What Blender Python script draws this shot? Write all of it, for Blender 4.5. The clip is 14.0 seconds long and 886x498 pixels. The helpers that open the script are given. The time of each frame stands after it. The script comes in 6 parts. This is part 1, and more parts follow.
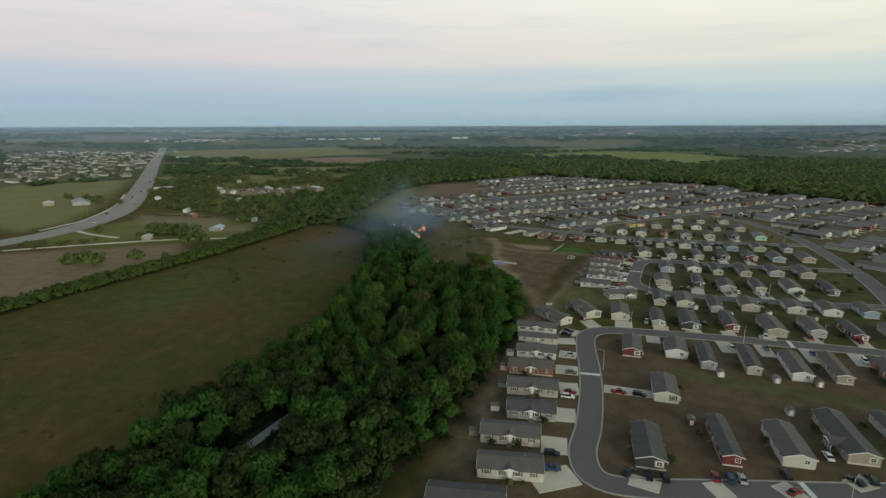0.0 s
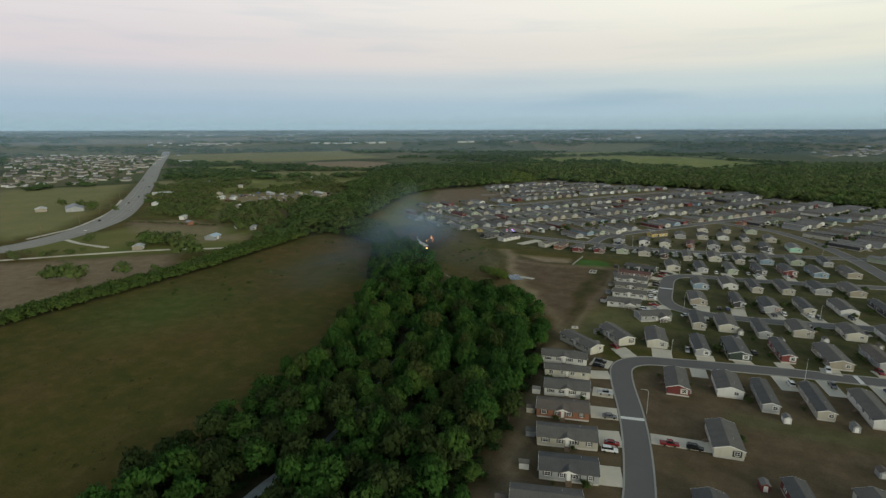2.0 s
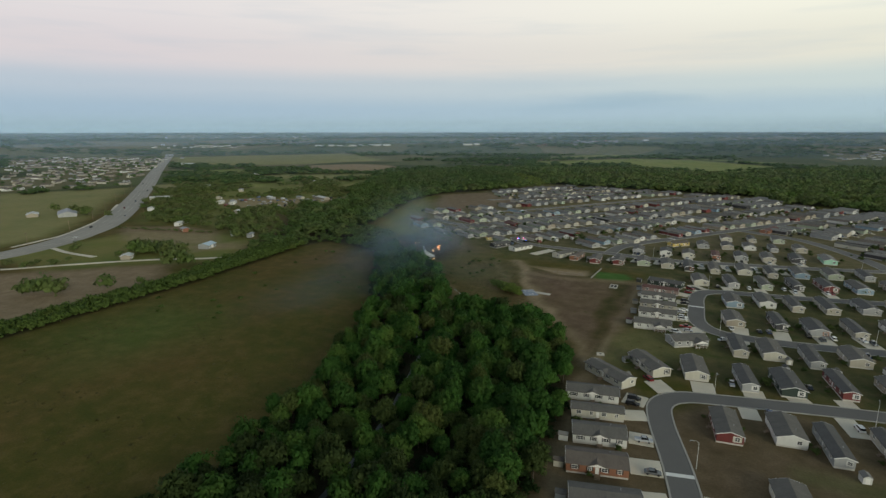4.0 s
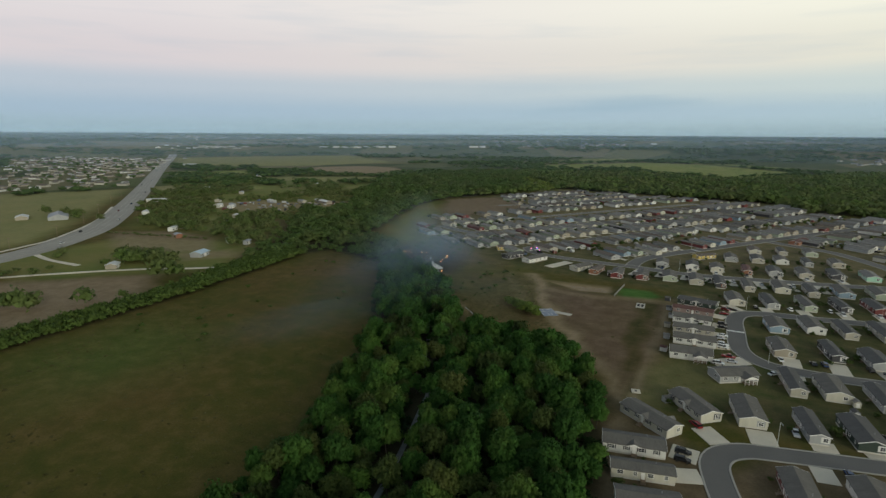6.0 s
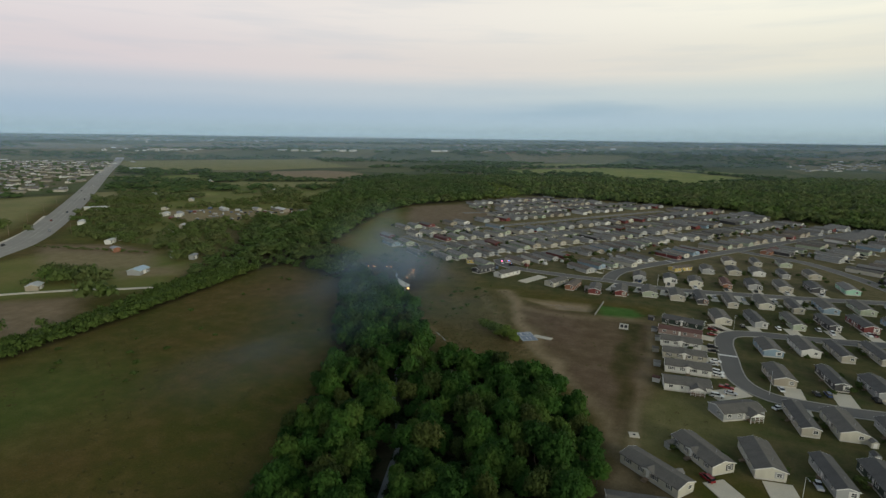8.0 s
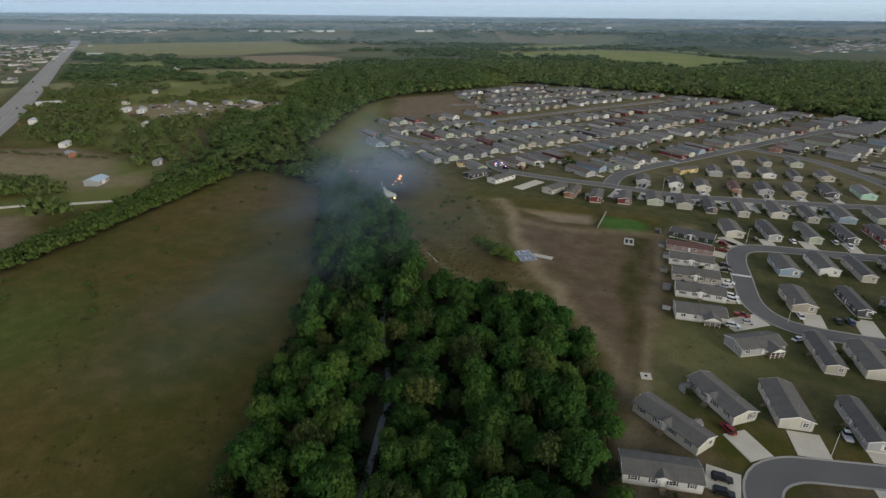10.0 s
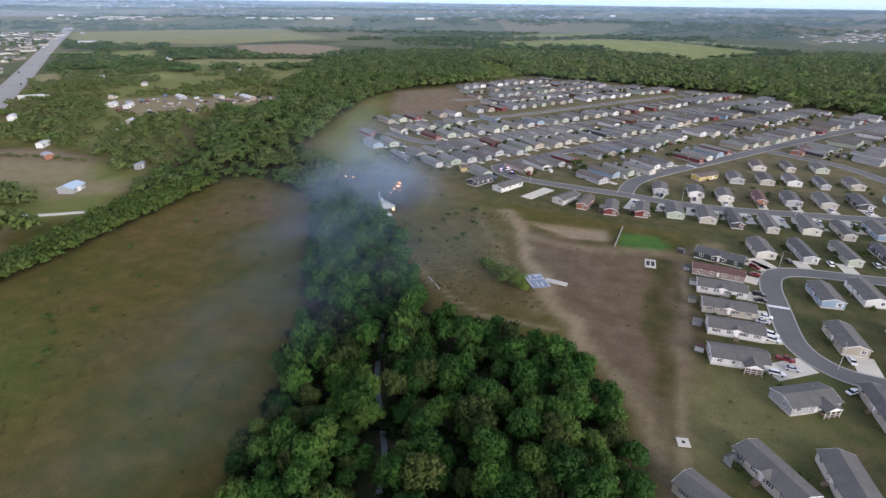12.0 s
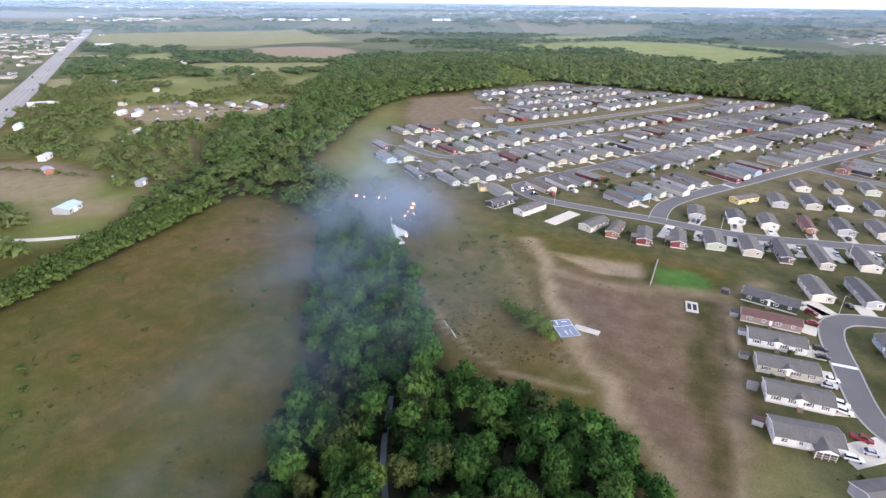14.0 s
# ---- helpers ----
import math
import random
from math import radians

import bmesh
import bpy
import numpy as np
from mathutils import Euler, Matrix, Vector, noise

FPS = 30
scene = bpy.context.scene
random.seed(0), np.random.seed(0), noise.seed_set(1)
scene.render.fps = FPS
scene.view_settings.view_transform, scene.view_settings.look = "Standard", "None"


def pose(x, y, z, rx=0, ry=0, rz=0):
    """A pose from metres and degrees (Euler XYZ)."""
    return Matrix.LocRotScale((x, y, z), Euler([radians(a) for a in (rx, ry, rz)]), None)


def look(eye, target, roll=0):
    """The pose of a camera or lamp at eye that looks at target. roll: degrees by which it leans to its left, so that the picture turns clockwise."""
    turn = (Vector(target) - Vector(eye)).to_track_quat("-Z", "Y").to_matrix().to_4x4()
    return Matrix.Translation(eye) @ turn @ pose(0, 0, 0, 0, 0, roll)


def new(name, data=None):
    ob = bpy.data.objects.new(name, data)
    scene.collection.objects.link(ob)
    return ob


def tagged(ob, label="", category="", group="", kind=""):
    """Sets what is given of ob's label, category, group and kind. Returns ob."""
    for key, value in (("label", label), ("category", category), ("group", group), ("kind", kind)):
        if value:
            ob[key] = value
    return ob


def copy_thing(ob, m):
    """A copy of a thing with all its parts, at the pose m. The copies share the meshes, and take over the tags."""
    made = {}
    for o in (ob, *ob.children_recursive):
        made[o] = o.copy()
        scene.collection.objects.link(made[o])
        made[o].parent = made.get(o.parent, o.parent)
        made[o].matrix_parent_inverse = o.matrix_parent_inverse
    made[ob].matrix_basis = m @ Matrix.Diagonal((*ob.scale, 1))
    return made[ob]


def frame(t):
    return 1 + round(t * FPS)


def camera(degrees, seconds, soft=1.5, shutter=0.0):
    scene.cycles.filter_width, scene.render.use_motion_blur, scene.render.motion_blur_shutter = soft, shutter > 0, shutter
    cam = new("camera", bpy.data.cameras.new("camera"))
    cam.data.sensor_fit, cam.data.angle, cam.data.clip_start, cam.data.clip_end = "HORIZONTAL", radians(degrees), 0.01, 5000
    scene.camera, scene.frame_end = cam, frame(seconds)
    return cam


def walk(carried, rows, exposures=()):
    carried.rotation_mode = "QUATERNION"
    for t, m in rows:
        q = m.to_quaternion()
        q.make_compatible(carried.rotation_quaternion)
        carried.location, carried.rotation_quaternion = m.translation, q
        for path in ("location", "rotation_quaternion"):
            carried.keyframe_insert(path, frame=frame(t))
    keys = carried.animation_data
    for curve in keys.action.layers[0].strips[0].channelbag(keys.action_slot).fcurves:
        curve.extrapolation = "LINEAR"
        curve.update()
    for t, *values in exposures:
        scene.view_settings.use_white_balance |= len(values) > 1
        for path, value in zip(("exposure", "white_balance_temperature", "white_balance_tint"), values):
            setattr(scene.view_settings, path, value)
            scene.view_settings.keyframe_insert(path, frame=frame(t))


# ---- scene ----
# ======== camera and walk ========
cam = camera(79.0, 14.0, soft=1.4)
scene.cycles.transparent_max_bounces = 32
METRES, EYE, TILT, LEAN, TURN = 204.3, 95.0, 0.0, 0.0, 24.8
ROWS = [
    (0.0, 0.0, 0.0, 0.0, -0.04, -13.02, 0.16),
    (0.5, -0.0054, 0.0375, -0.0007, 0.09, -12.94, 0.15),
    (1.0, -0.0107, 0.0762, -0.0015, 0.23, -12.79, 0.12),
    (1.5, -0.0154, 0.1121, -0.0023, 0.34, -12.69, 0.09),
    (2.0, -0.0202, 0.1495, -0.0031, 0.48, -12.62, 0.11),
    (2.5, -0.0238, 0.1846, -0.0032, 0.62, -12.52, 0.13),
    (3.0, -0.0269, 0.2192, -0.0031, 0.74, -12.45, 0.13),
    (5.5, -0.0454, 0.3954, -0.0016, 1.42, -12.23, -0.21),
    (6.0, -0.0519, 0.4344, -0.0014, 1.53, -12.16, -0.35),
    (6.5, -0.0573, 0.4688, -0.0007, 1.52, -12.11, -0.46),
    (7.0, -0.0622, 0.5043, 0.0003, 0.44, -12.03, -0.65),
    (7.5, -0.067, 0.5387, 0.002, -1.4, -11.91, -0.74),
    (8.0, -0.0706, 0.5756, 0.0068, -2.52, -11.75, -0.77),
    (8.5, -0.0717, 0.6092, 0.0095, -3.23, -15.09, -0.75),
    (9.0, -0.0725, 0.6457, 0.0161, -3.71, -19.39, -0.64),
    (11.5, -0.0703, 0.8239, 0.0443, -4.03, -24.79, -0.62),
    (12.0, -0.0703, 0.8567, 0.0487, -4.02, -24.82, -0.74),
    (12.5, -0.0707, 0.8906, 0.0542, -4.07, -24.86, -0.86),
    (13.0, -0.0705, 0.9245, 0.0599, -4.1, -24.87, -0.88),
    (13.5, -0.0683, 0.9571, 0.065, -2.29, -24.88, -0.74),
    (14.0, -0.0666, 0.9898, 0.0712, -2.34, -24.86, -0.64),
]
EXPOSURES = [(0.0, 0.08, 6430, -3), (8.0, 0.04, 6480, -1), (9.0, 0.12, 6520, 2), (11.4, 1.0, 5820, 16), (12.0, 1.25, 5810, 18), (13.0, 1.62, 5800, 20), (14.0, 1.89, 5810, 21)]
walk(cam, [(t, pose(0, 0, EYE, TILT, LEAN, TURN) @ pose(METRES * x, METRES * y, METRES * z, 90 + pitch, roll, yaw))
           for t, x, y, z, yaw, pitch, roll in ROWS], EXPOSURES)

# ======== world and sun ========
SUN_AZIMUTH = 236.0     # degrees anticlockwise from +y; the glow of the low sun comes from the south-east
SUN_HEIGHT = 13.0
CLOUD_BEARING, CLOUD_HEIGHT = -8.2, 0.046     # a cloud bank north of the homes


def make_world():
    """Dusk sky: a blue band of earth shadow at the horizon, a pink belt above it, pale sky higher up."""
    w = bpy.data.worlds.new("dusk_sky")
    scene.world = w
    w.use_nodes = True
    nt = w.node_tree
    nt.nodes.clear()
    out = nt.nodes.new("ShaderNodeOutputWorld")
    bg = nt.nodes.new("ShaderNodeBackground")
    bg.inputs["Strength"].default_value = 1.0
    nt.links.new(bg.outputs[0], out.inputs[0])
    tc = nt.nodes.new("ShaderNodeTexCoord")
    sep = nt.nodes.new("ShaderNodeSeparateXYZ")
    nt.links.new(tc.outputs["Generated"], sep.inputs[0])
    ramps = []
    for stops in SKY_RAMPS:
        r = nt.nodes.new("ShaderNodeValToRGB")
        r.color_ramp.interpolation = "EASE"
        e = r.color_ramp.elements
        while len(e) < len(stops):
            e.new(0.5)
        for el, (p, c) in zip(e, stops):
            el.position, el.color = p, (*[lin(v) for v in c], 1)
        nt.links.new(sep.outputs["Z"], r.inputs[0])
        ramps.append(r)
    # the side of the sky towards +x is warmer
    side = nt.nodes.new("ShaderNodeMapRange")
    side.inputs["From Min"].default_value, side.inputs["From Max"].default_value = -0.8, 0.2
    nt.links.new(sep.outputs["X"], side.inputs["Value"])
    mix = nt.nodes.new("ShaderNodeMix")
    mix.data_type = "RGBA"
    nt.links.new(side.outputs[0], mix.inputs["Factor"])
    nt.links.new(ramps[0].outputs[0], mix.inputs["A"])
    nt.links.new(ramps[1].outputs[0], mix.inputs["B"])
    # long faint cloud streaks low in the sky
    mp = nt.nodes.new("ShaderNodeMapping")
    mp.inputs["Scale"].default_value = (2.0, 2.0, 22.0)
    mp.inputs["Location"].default_value = (0.4, 0.0, 0.2)
    nt.links.new(tc.outputs["Generated"], mp.inputs[0])
    nz = nt.nodes.new("ShaderNodeTexNoise")
    nz.inputs["Scale"].default_value, nz.inputs["Detail"].default_value = 2.2, 5.0
    nt.links.new(mp.outputs[0], nz.inputs["Vector"])
    cr = nt.nodes.new("ShaderNodeMapRange")
    cr.inputs["From Min"].default_value, cr.inputs["From Max"].default_value = 0.48, 0.7
    cr.inputs["To Min"].default_value, cr.inputs["To Max"].default_value = 0.0, 0.17
    nt.links.new(nz.outputs[0], cr.inputs["Value"])
    cl = nt.nodes.new("ShaderNodeMix")
    cl.data_type = "RGBA"
    cl.inputs["B"].default_value = (lin(168), lin(184), lin(205), 1)
    nt.links.new(cr.outputs[0], cl.inputs["Factor"])
    nt.links.new(mix.outputs["Result"], cl.inputs["A"])
    # a flat blue-grey cloud bank low over the horizon
    mp2 = nt.nodes.new("ShaderNodeMapping")
    mp2.inputs["Rotation"].default_value = (0, 0, radians(CLOUD_BEARING))
    nt.links.new(tc.outputs["Generated"], mp2.inputs[0])
    place = nt.nodes.new("ShaderNodeVectorMath")
    place.operation = "MULTIPLY_ADD"
    place.inputs[1].default_value, place.inputs[2].default_value = (5.6, 0, 42.0), (0, 0, -42.0 * CLOUD_HEIGHT)
    nt.links.new(mp2.outputs[0], place.inputs[0])
    away = nt.nodes.new("ShaderNodeVectorMath")
    away.operation = "LENGTH"
    nt.links.new(place.outputs[0], away.inputs[0])
    ragged = nt.nodes.new("ShaderNodeMath")
    ragged.operation = "MULTIPLY_ADD"
    ragged.inputs[1].default_value = 2.2
    nt.links.new(nz.outputs[0], ragged.inputs[0])
    nt.links.new(away.outputs["Value"], ragged.inputs[2])
    bank = nt.nodes.new("ShaderNodeMapRange")
    bank.interpolation_type = "SMOOTHSTEP"
    for key, v in (("From Min", 2.25), ("From Max", 1.45), ("To Min", 0.0), ("To Max", 0.55)):
        bank.inputs[key].default_value = v
    nt.links.new(ragged.outputs[0], bank.inputs["Value"])
    cl2 = nt.nodes.new("ShaderNodeMix")
    cl2.data_type = "RGBA"
    cl2.inputs["B"].default_value = (lin(158), lin(178), lin(198), 1)
    nt.links.new(bank.outputs[0], cl2.inputs["Factor"])
    nt.links.new(cl.outputs["Result"], cl2.inputs["A"])
    # clear sky above, with the low sun behind the camera
    sky = nt.nodes.new("ShaderNodeTexSky")
    sky.sky_type = "NISHITA"
    sky.sun_disc = False
    sky.sun_elevation, sky.sun_rotation = radians(SUN_HEIGHT), radians(-SUN_AZIMUTH)
    sc = nt.nodes.new("ShaderNodeVectorMath")
    sc.operation = "SCALE"
    sc.inputs["Scale"].default_value = 0.06
    nt.links.new(sky.outputs[0], sc.inputs[0])
    hi = nt.nodes.new("ShaderNodeMapRange")
    hi.inputs["From Min"].default_value, hi.inputs["From Max"].default_value = 0.3, 0.8
    hi.inputs["To Max"].default_value = 0.5
    nt.links.new(sep.outputs["Z"], hi.inputs["Value"])
    top = nt.nodes.new("ShaderNodeMix")
    top.data_type = "RGBA"
    nt.links.new(hi.outputs[0], top.inputs["Factor"])
    nt.links.new(cl2.outputs["Result"], top.inputs["A"])
    nt.links.new(sc.outputs[0], top.inputs["B"])
    nt.links.new(top.outputs["Result"], bg.inputs["Color"])


def lin(v):
    """sRGB 0..255 to linear."""
    v /= 255.0
    return v / 12.92 if v <= 0.04045 else ((v + 0.055) / 1.055) ** 2.4


SKY_RAMPS = [
    [(0.0, (160, 177, 190)), (0.035, (168, 183, 204)), (0.075, (188, 193, 209)), (0.115, (219, 205, 213)), (0.21, (230, 217, 223)), (0.6, (128, 144, 166))],
    [(0.0, (172, 188, 196)), (0.035, (178, 193, 207)), (0.075, (203, 208, 211)), (0.115, (231, 222, 213)), (0.21, (251, 242, 231)), (0.6, (138, 150, 164))],
]
make_world()
sun = new("sun", bpy.data.lights.new("sun", "SUN"))
sun.data.energy, sun.data.angle, sun.data.color = 1.6, radians(28), (1.0, 0.90, 0.76)
_a = radians(SUN_AZIMUTH)
sun.matrix_world = look((math.sin(-_a) * 300, math.cos(_a) * 300, 300 * math.tan(radians(SUN_HEIGHT))), (0, 0, 0))

# ======== materials ========
MATS = {}


def shader(name, rough=0.8, metal=0.0):
    m = bpy.data.materials.new(name)
    m.use_nodes = True
    b = m.node_tree.nodes["Principled BSDF"]
    b.inputs["Roughness"].default_value, b.inputs["Metallic"].default_value = rough, metal
    return m, m.node_tree, b


def noise_node(nt, scale, detail=4.0, rough=0.55, coord="Object", stretch=None):
    n = nt.nodes.new("ShaderNodeTexNoise")
    n.inputs["Scale"].default_value, n.inputs["Detail"].default_value, n.inputs["Roughness"].default_value = scale, detail, rough
    if coord == "World":
        src = nt.nodes.new("ShaderNodeNewGeometry").outputs["Position"]
    else:
        src = nt.nodes.new("ShaderNodeTexCoord").outputs[coord]
    if stretch:
        mp = nt.nodes.new("ShaderNodeMapping")
        mp.inputs["Scale"].default_value = stretch
        nt.links.new(src, mp.inputs[0])
        src = mp.outputs[0]
    nt.links.new(src, n.inputs["Vector"])
    return n.outputs["Fac"]


def ramp_node(nt, fac, stops):
    r = nt.nodes.new("ShaderNodeValToRGB")
    e = r.color_ramp.elements
    while len(e) < len(stops):
        e.new(0.5)
    for el, (p, c) in zip(e, stops):
        el.position, el.color = p, (*c, 1)
    nt.links.new(fac, r.inputs[0])
    return r.outputs[0]


def mix_node(nt, fac, a, b, mode="MIX"):
    m = nt.nodes.new("ShaderNodeMix")
    m.data_type, m.blend_type = "RGBA", mode
    for sock, v in (("Factor", fac), ("A", a), ("B", b)):
        if isinstance(v, (int, float)):
            m.inputs[sock].default_value = v
        elif isinstance(v, tuple):
            m.inputs[sock].default_value = (*v, 1)
        else:
            nt.links.new(v, m.inputs[sock])
    return m.outputs["Result"]


def math_node(nt, op, a, b=0.0, clamp=False):
    m = nt.nodes.new("ShaderNodeMath")
    m.operation, m.use_clamp = op, clamp
    for i, v in enumerate((a, b)):
        if isinstance(v, (int, float)):
            m.inputs[i].default_value = v
        else:
            nt.links.new(v, m.inputs[i])
    return m.outputs[0]


def bump(nt, b, height, strength=0.3, dist=0.05):
    n = nt.nodes.new("ShaderNodeBump")
    n.inputs["Strength"].default_value, n.inputs["Distance"].default_value = strength, dist
    nt.links.new(height, n.inputs["Height"])
    nt.links.new(n.outputs[0], b.inputs["Normal"])


def shade(c, k):
    return tuple(min(1.0, v * k) for v in c)


def surface(name, c, rough=0.8, metal=0.0, big=0.4, fine=8.0, spread=0.25, coord="Object", relief=0.2, stretch=None):
    """A painted, cast or worn surface: the colour varies at two scales, with fine relief."""
    if name in MATS:
        return MATS[name]
    m, nt, b = shader(name, rough, metal)
    f1, f2 = noise_node(nt, big, 3, coord=coord), noise_node(nt, fine, 5, coord=coord, stretch=stretch)
    col = ramp_node(nt, f1, [(0.3, shade(c, 1 - spread)), (0.7, shade(c, 1 + spread))])
    col = mix_node(nt, 0.5, col, ramp_node(nt, f2, [(0.3, shade(c, 1 - spread)), (0.7, shade(c, 1 + spread))]))
    nt.links.new(col, b.inputs["Base Color"])
    if relief:
        bump(nt, b, f2, relief)
    MATS[name] = m
    return m


def siding(name, c):
    """Lap siding: horizontal boards with shadow lines, weathered in streaks."""
    key = "siding_" + name
    if key in MATS:
        return MATS[key]
    m, nt, b = shader(key, 0.6)
    f1 = noise_node(nt, 0.5, 4, stretch=(1, 1, 0.25))
    f2 = noise_node(nt, 9, 4)
    col = ramp_node(nt, f1, [(0.3, shade(c, 0.86)), (0.65, shade(c, 1.08))])
    col = mix_node(nt, 0.25, col, ramp_node(nt, f2, [(0.3, shade(c, 0.75)), (0.7, shade(c, 1.15))]))
    w = nt.nodes.new("ShaderNodeTexWave")
    w.bands_direction, w.wave_profile = "Z", "SAW"
    w.inputs["Scale"].default_value = 1.6
    nt.links.new(nt.nodes.new("ShaderNodeTexCoord").outputs["Object"], w.inputs["Vector"])
    nt.links.new(col, b.inputs["Base Color"])
    bump(nt, b, w.outputs["Fac"], 0.5, 0.03)
    MATS[key] = m
    return m


def shingles(name, c):
    """Asphalt shingles: courses across the slope, patchy granules."""
    key = "shingles_" + name
    if key in MATS:
        return MATS[key]
    m, nt, b = shader(key, 0.9)
    br = nt.nodes.new("ShaderNodeTexBrick")
    br.inputs["Scale"].default_value = 1.0
    br.inputs["Brick Width"].default_value, br.inputs["Row Height"].default_value = 0.9, 0.28
    br.inputs["Mortar Size"].default_value = 0.02
    br.inputs["Color1"].default_value, br.inputs["Color2"].default_value = (*shade(c, 0.85), 1), (*shade(c, 1.18), 1)
    br.inputs["Mortar"].default_value = (*shade(c, 0.55), 1)
    nt.links.new(nt.nodes.new("ShaderNodeTexCoord").outputs["Object"], br.inputs["Vector"])
    f = noise_node(nt, 0.35, 4)
    col = mix_node(nt, 0.45, br.outputs[0], ramp_node(nt, f, [(0.3, shade(c, 0.72)), (0.7, shade(c, 1.25))]))
    nt.links.new(col, b.inputs["Base Color"])
    bump(nt, b, br.outputs["Fac"], 0.2, 0.02)
    MATS[key] = m
    return m


def foliage(name, dark, light, tan, patch=0.09):
    """Leaves: each clump a shade of its own, trees drifting between green and yellow-green."""
    if name in MATS:
        return MATS[name]
    m, nt, b = shader(name, 0.7)
    b.inputs["Specular IOR Level"].default_value = 0.15
    geo = nt.nodes.new("ShaderNodeNewGeometry")
    isl = geo.outputs["Random Per Island"]
    obj = nt.nodes.new("ShaderNodeObjectInfo").outputs["Random"]
    drift = noise_node(nt, patch, 3, coord="World")
    mid = tuple((p + 2 * q) / 3 for p, q in zip(dark, light))
    col = ramp_node(nt, isl, [(0.0, mid), (0.6, light), (1.0, shade(light, 1.12))])
    col = mix_node(nt, 1.0, col, ramp_node(nt, obj, [(0.0, (0.66, 0.68, 0.74)), (0.5, (1.0, 1.0, 1.0)), (1.0, (1.32, 1.26, 1.1))]), "MULTIPLY")
    k = math_node(nt, "ADD", math_node(nt, "MULTIPLY", drift, 1.3), math_node(nt, "MULTIPLY", obj, 0.55))
    k = math_node(nt, "MULTIPLY", math_node(nt, "SUBTRACT", k, 0.88), 1.7, True)
    col = mix_node(nt, k, col, mix_node(nt, isl, shade(tan, 0.85), shade(tan, 1.1)))
    fine = noise_node(nt, 2.0, 3, coord="World")
    col = mix_node(nt, 0.35, col, ramp_node(nt, fine, [(0.3, (0.6, 0.6, 0.6)), (0.7, (1.35, 1.35, 1.35))]), "MULTIPLY")
    nt.links.new(col, b.inputs["Base Color"])
    thin = nt.nodes.new("ShaderNodeBsdfTranslucent")
    nt.links.new(col, thin.inputs["Color"])
    both = nt.nodes.new("ShaderNodeMixShader")
    both.inputs[0].default_value = 0.4
    nt.links.new(b.outputs[0], both.inputs[1])
    nt.links.new(thin.outputs[0], both.inputs[2])
    nt.links.new(both.outputs[0], nt.nodes["Material Output"].inputs[0])
    MATS[name] = m
    return m


def glow(name, c, strength):
    if name in MATS:
        return MATS[name]
    m, nt, b = shader(name, 0.5)
    b.inputs["Base Color"].default_value = (*c, 1)
    b.inputs["Emission Color"].default_value = (*c, 1)
    b.inputs["Emission Strength"].default_value = strength
    MATS[name] = m
    return m


LEAF = foliage("leaves", (0.036, 0.088, 0.018), (0.06, 0.14, 0.026), (0.125, 0.175, 0.04))
LEAF_HEDGE = foliage("hedge_leaves", (0.07, 0.115, 0.024), (0.135, 0.195, 0.045), (0.21, 0.22, 0.065))
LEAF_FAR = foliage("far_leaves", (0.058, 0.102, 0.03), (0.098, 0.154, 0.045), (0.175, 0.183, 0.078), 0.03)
LEAF_BROWN = foliage("olive_leaves", (0.038, 0.064, 0.018), (0.078, 0.112, 0.03), (0.12, 0.135, 0.042))
# leaf colour darkened to near black to paint the shade between trees
LEAF_GAP_SHADE = foliage("undergrowth_gap_shade", (0.008, 0.02, 0.006), (0.02, 0.045, 0.012), (0.04, 0.05, 0.02))
TUFT = foliage("grass_tufts", (0.06, 0.07, 0.015), (0.12, 0.105, 0.035), (0.17, 0.125, 0.05))
BARK = surface("bark", (0.11, 0.085, 0.065), 0.95, fine=6, spread=0.4, stretch=(1, 1, 0.2))
ASPHALT = surface("asphalt", (0.138, 0.131, 0.122), 0.9, big=0.06, fine=3, spread=0.16, coord="World")
HIGHWAY = surface("highway_asphalt", (0.31, 0.29, 0.25), 0.9, big=0.03, fine=1.5, spread=0.15, coord="World")
CONCRETE = surface("concrete", (0.62, 0.56, 0.45), 0.85, big=0.15, fine=4, spread=0.16, coord="World")
KERB = surface("kerb_concrete", (0.36, 0.34, 0.30), 0.85, big=0.2, fine=5, spread=0.15, coord="World")
PAINT = surface("road_paint", (0.75, 0.74, 0.70), 0.7, big=0.8, fine=8, spread=0.12, coord="World")
TRIM = surface("white_trim", (0.78, 0.77, 0.74), 0.5, fine=6, spread=0.06)
DARK_TRIM = surface("dark_shutter", (0.025, 0.026, 0.03), 0.5, fine=6, spread=0.2)
GLASS, _nt, _b = shader("window_glass", 0.06)
_b.inputs["Base Color"].default_value = (0.035, 0.042, 0.05, 1)
nz_ = noise_node(_nt, 1.5, 2)
_nt.links.new(ramp_node(_nt, nz_, [(0.35, (0.02, 0.024, 0.03)), (0.7, (0.07, 0.075, 0.08))]), _b.inputs["Base Color"])
TIMBER = surface("weathered_timber", (0.21, 0.15, 0.10), 0.85, fine=5, spread=0.3, stretch=(0.2, 1, 1))
SKIRT = surface("vinyl_skirting", (0.50, 0.48, 0.44), 0.7, big=0.5, fine=4, spread=0.15)
RUBBER = surface("rubber", (0.02, 0.02, 0.02), 0.9, spread=0.2)
STEEL = surface("galvanised_steel", (0.42, 0.43, 0.44), 0.45, 0.7, fine=6, spread=0.15)
TINT = surface("tinted_glass", (0.015, 0.017, 0.02), 0.08, fine=3, spread=0.3, relief=0)

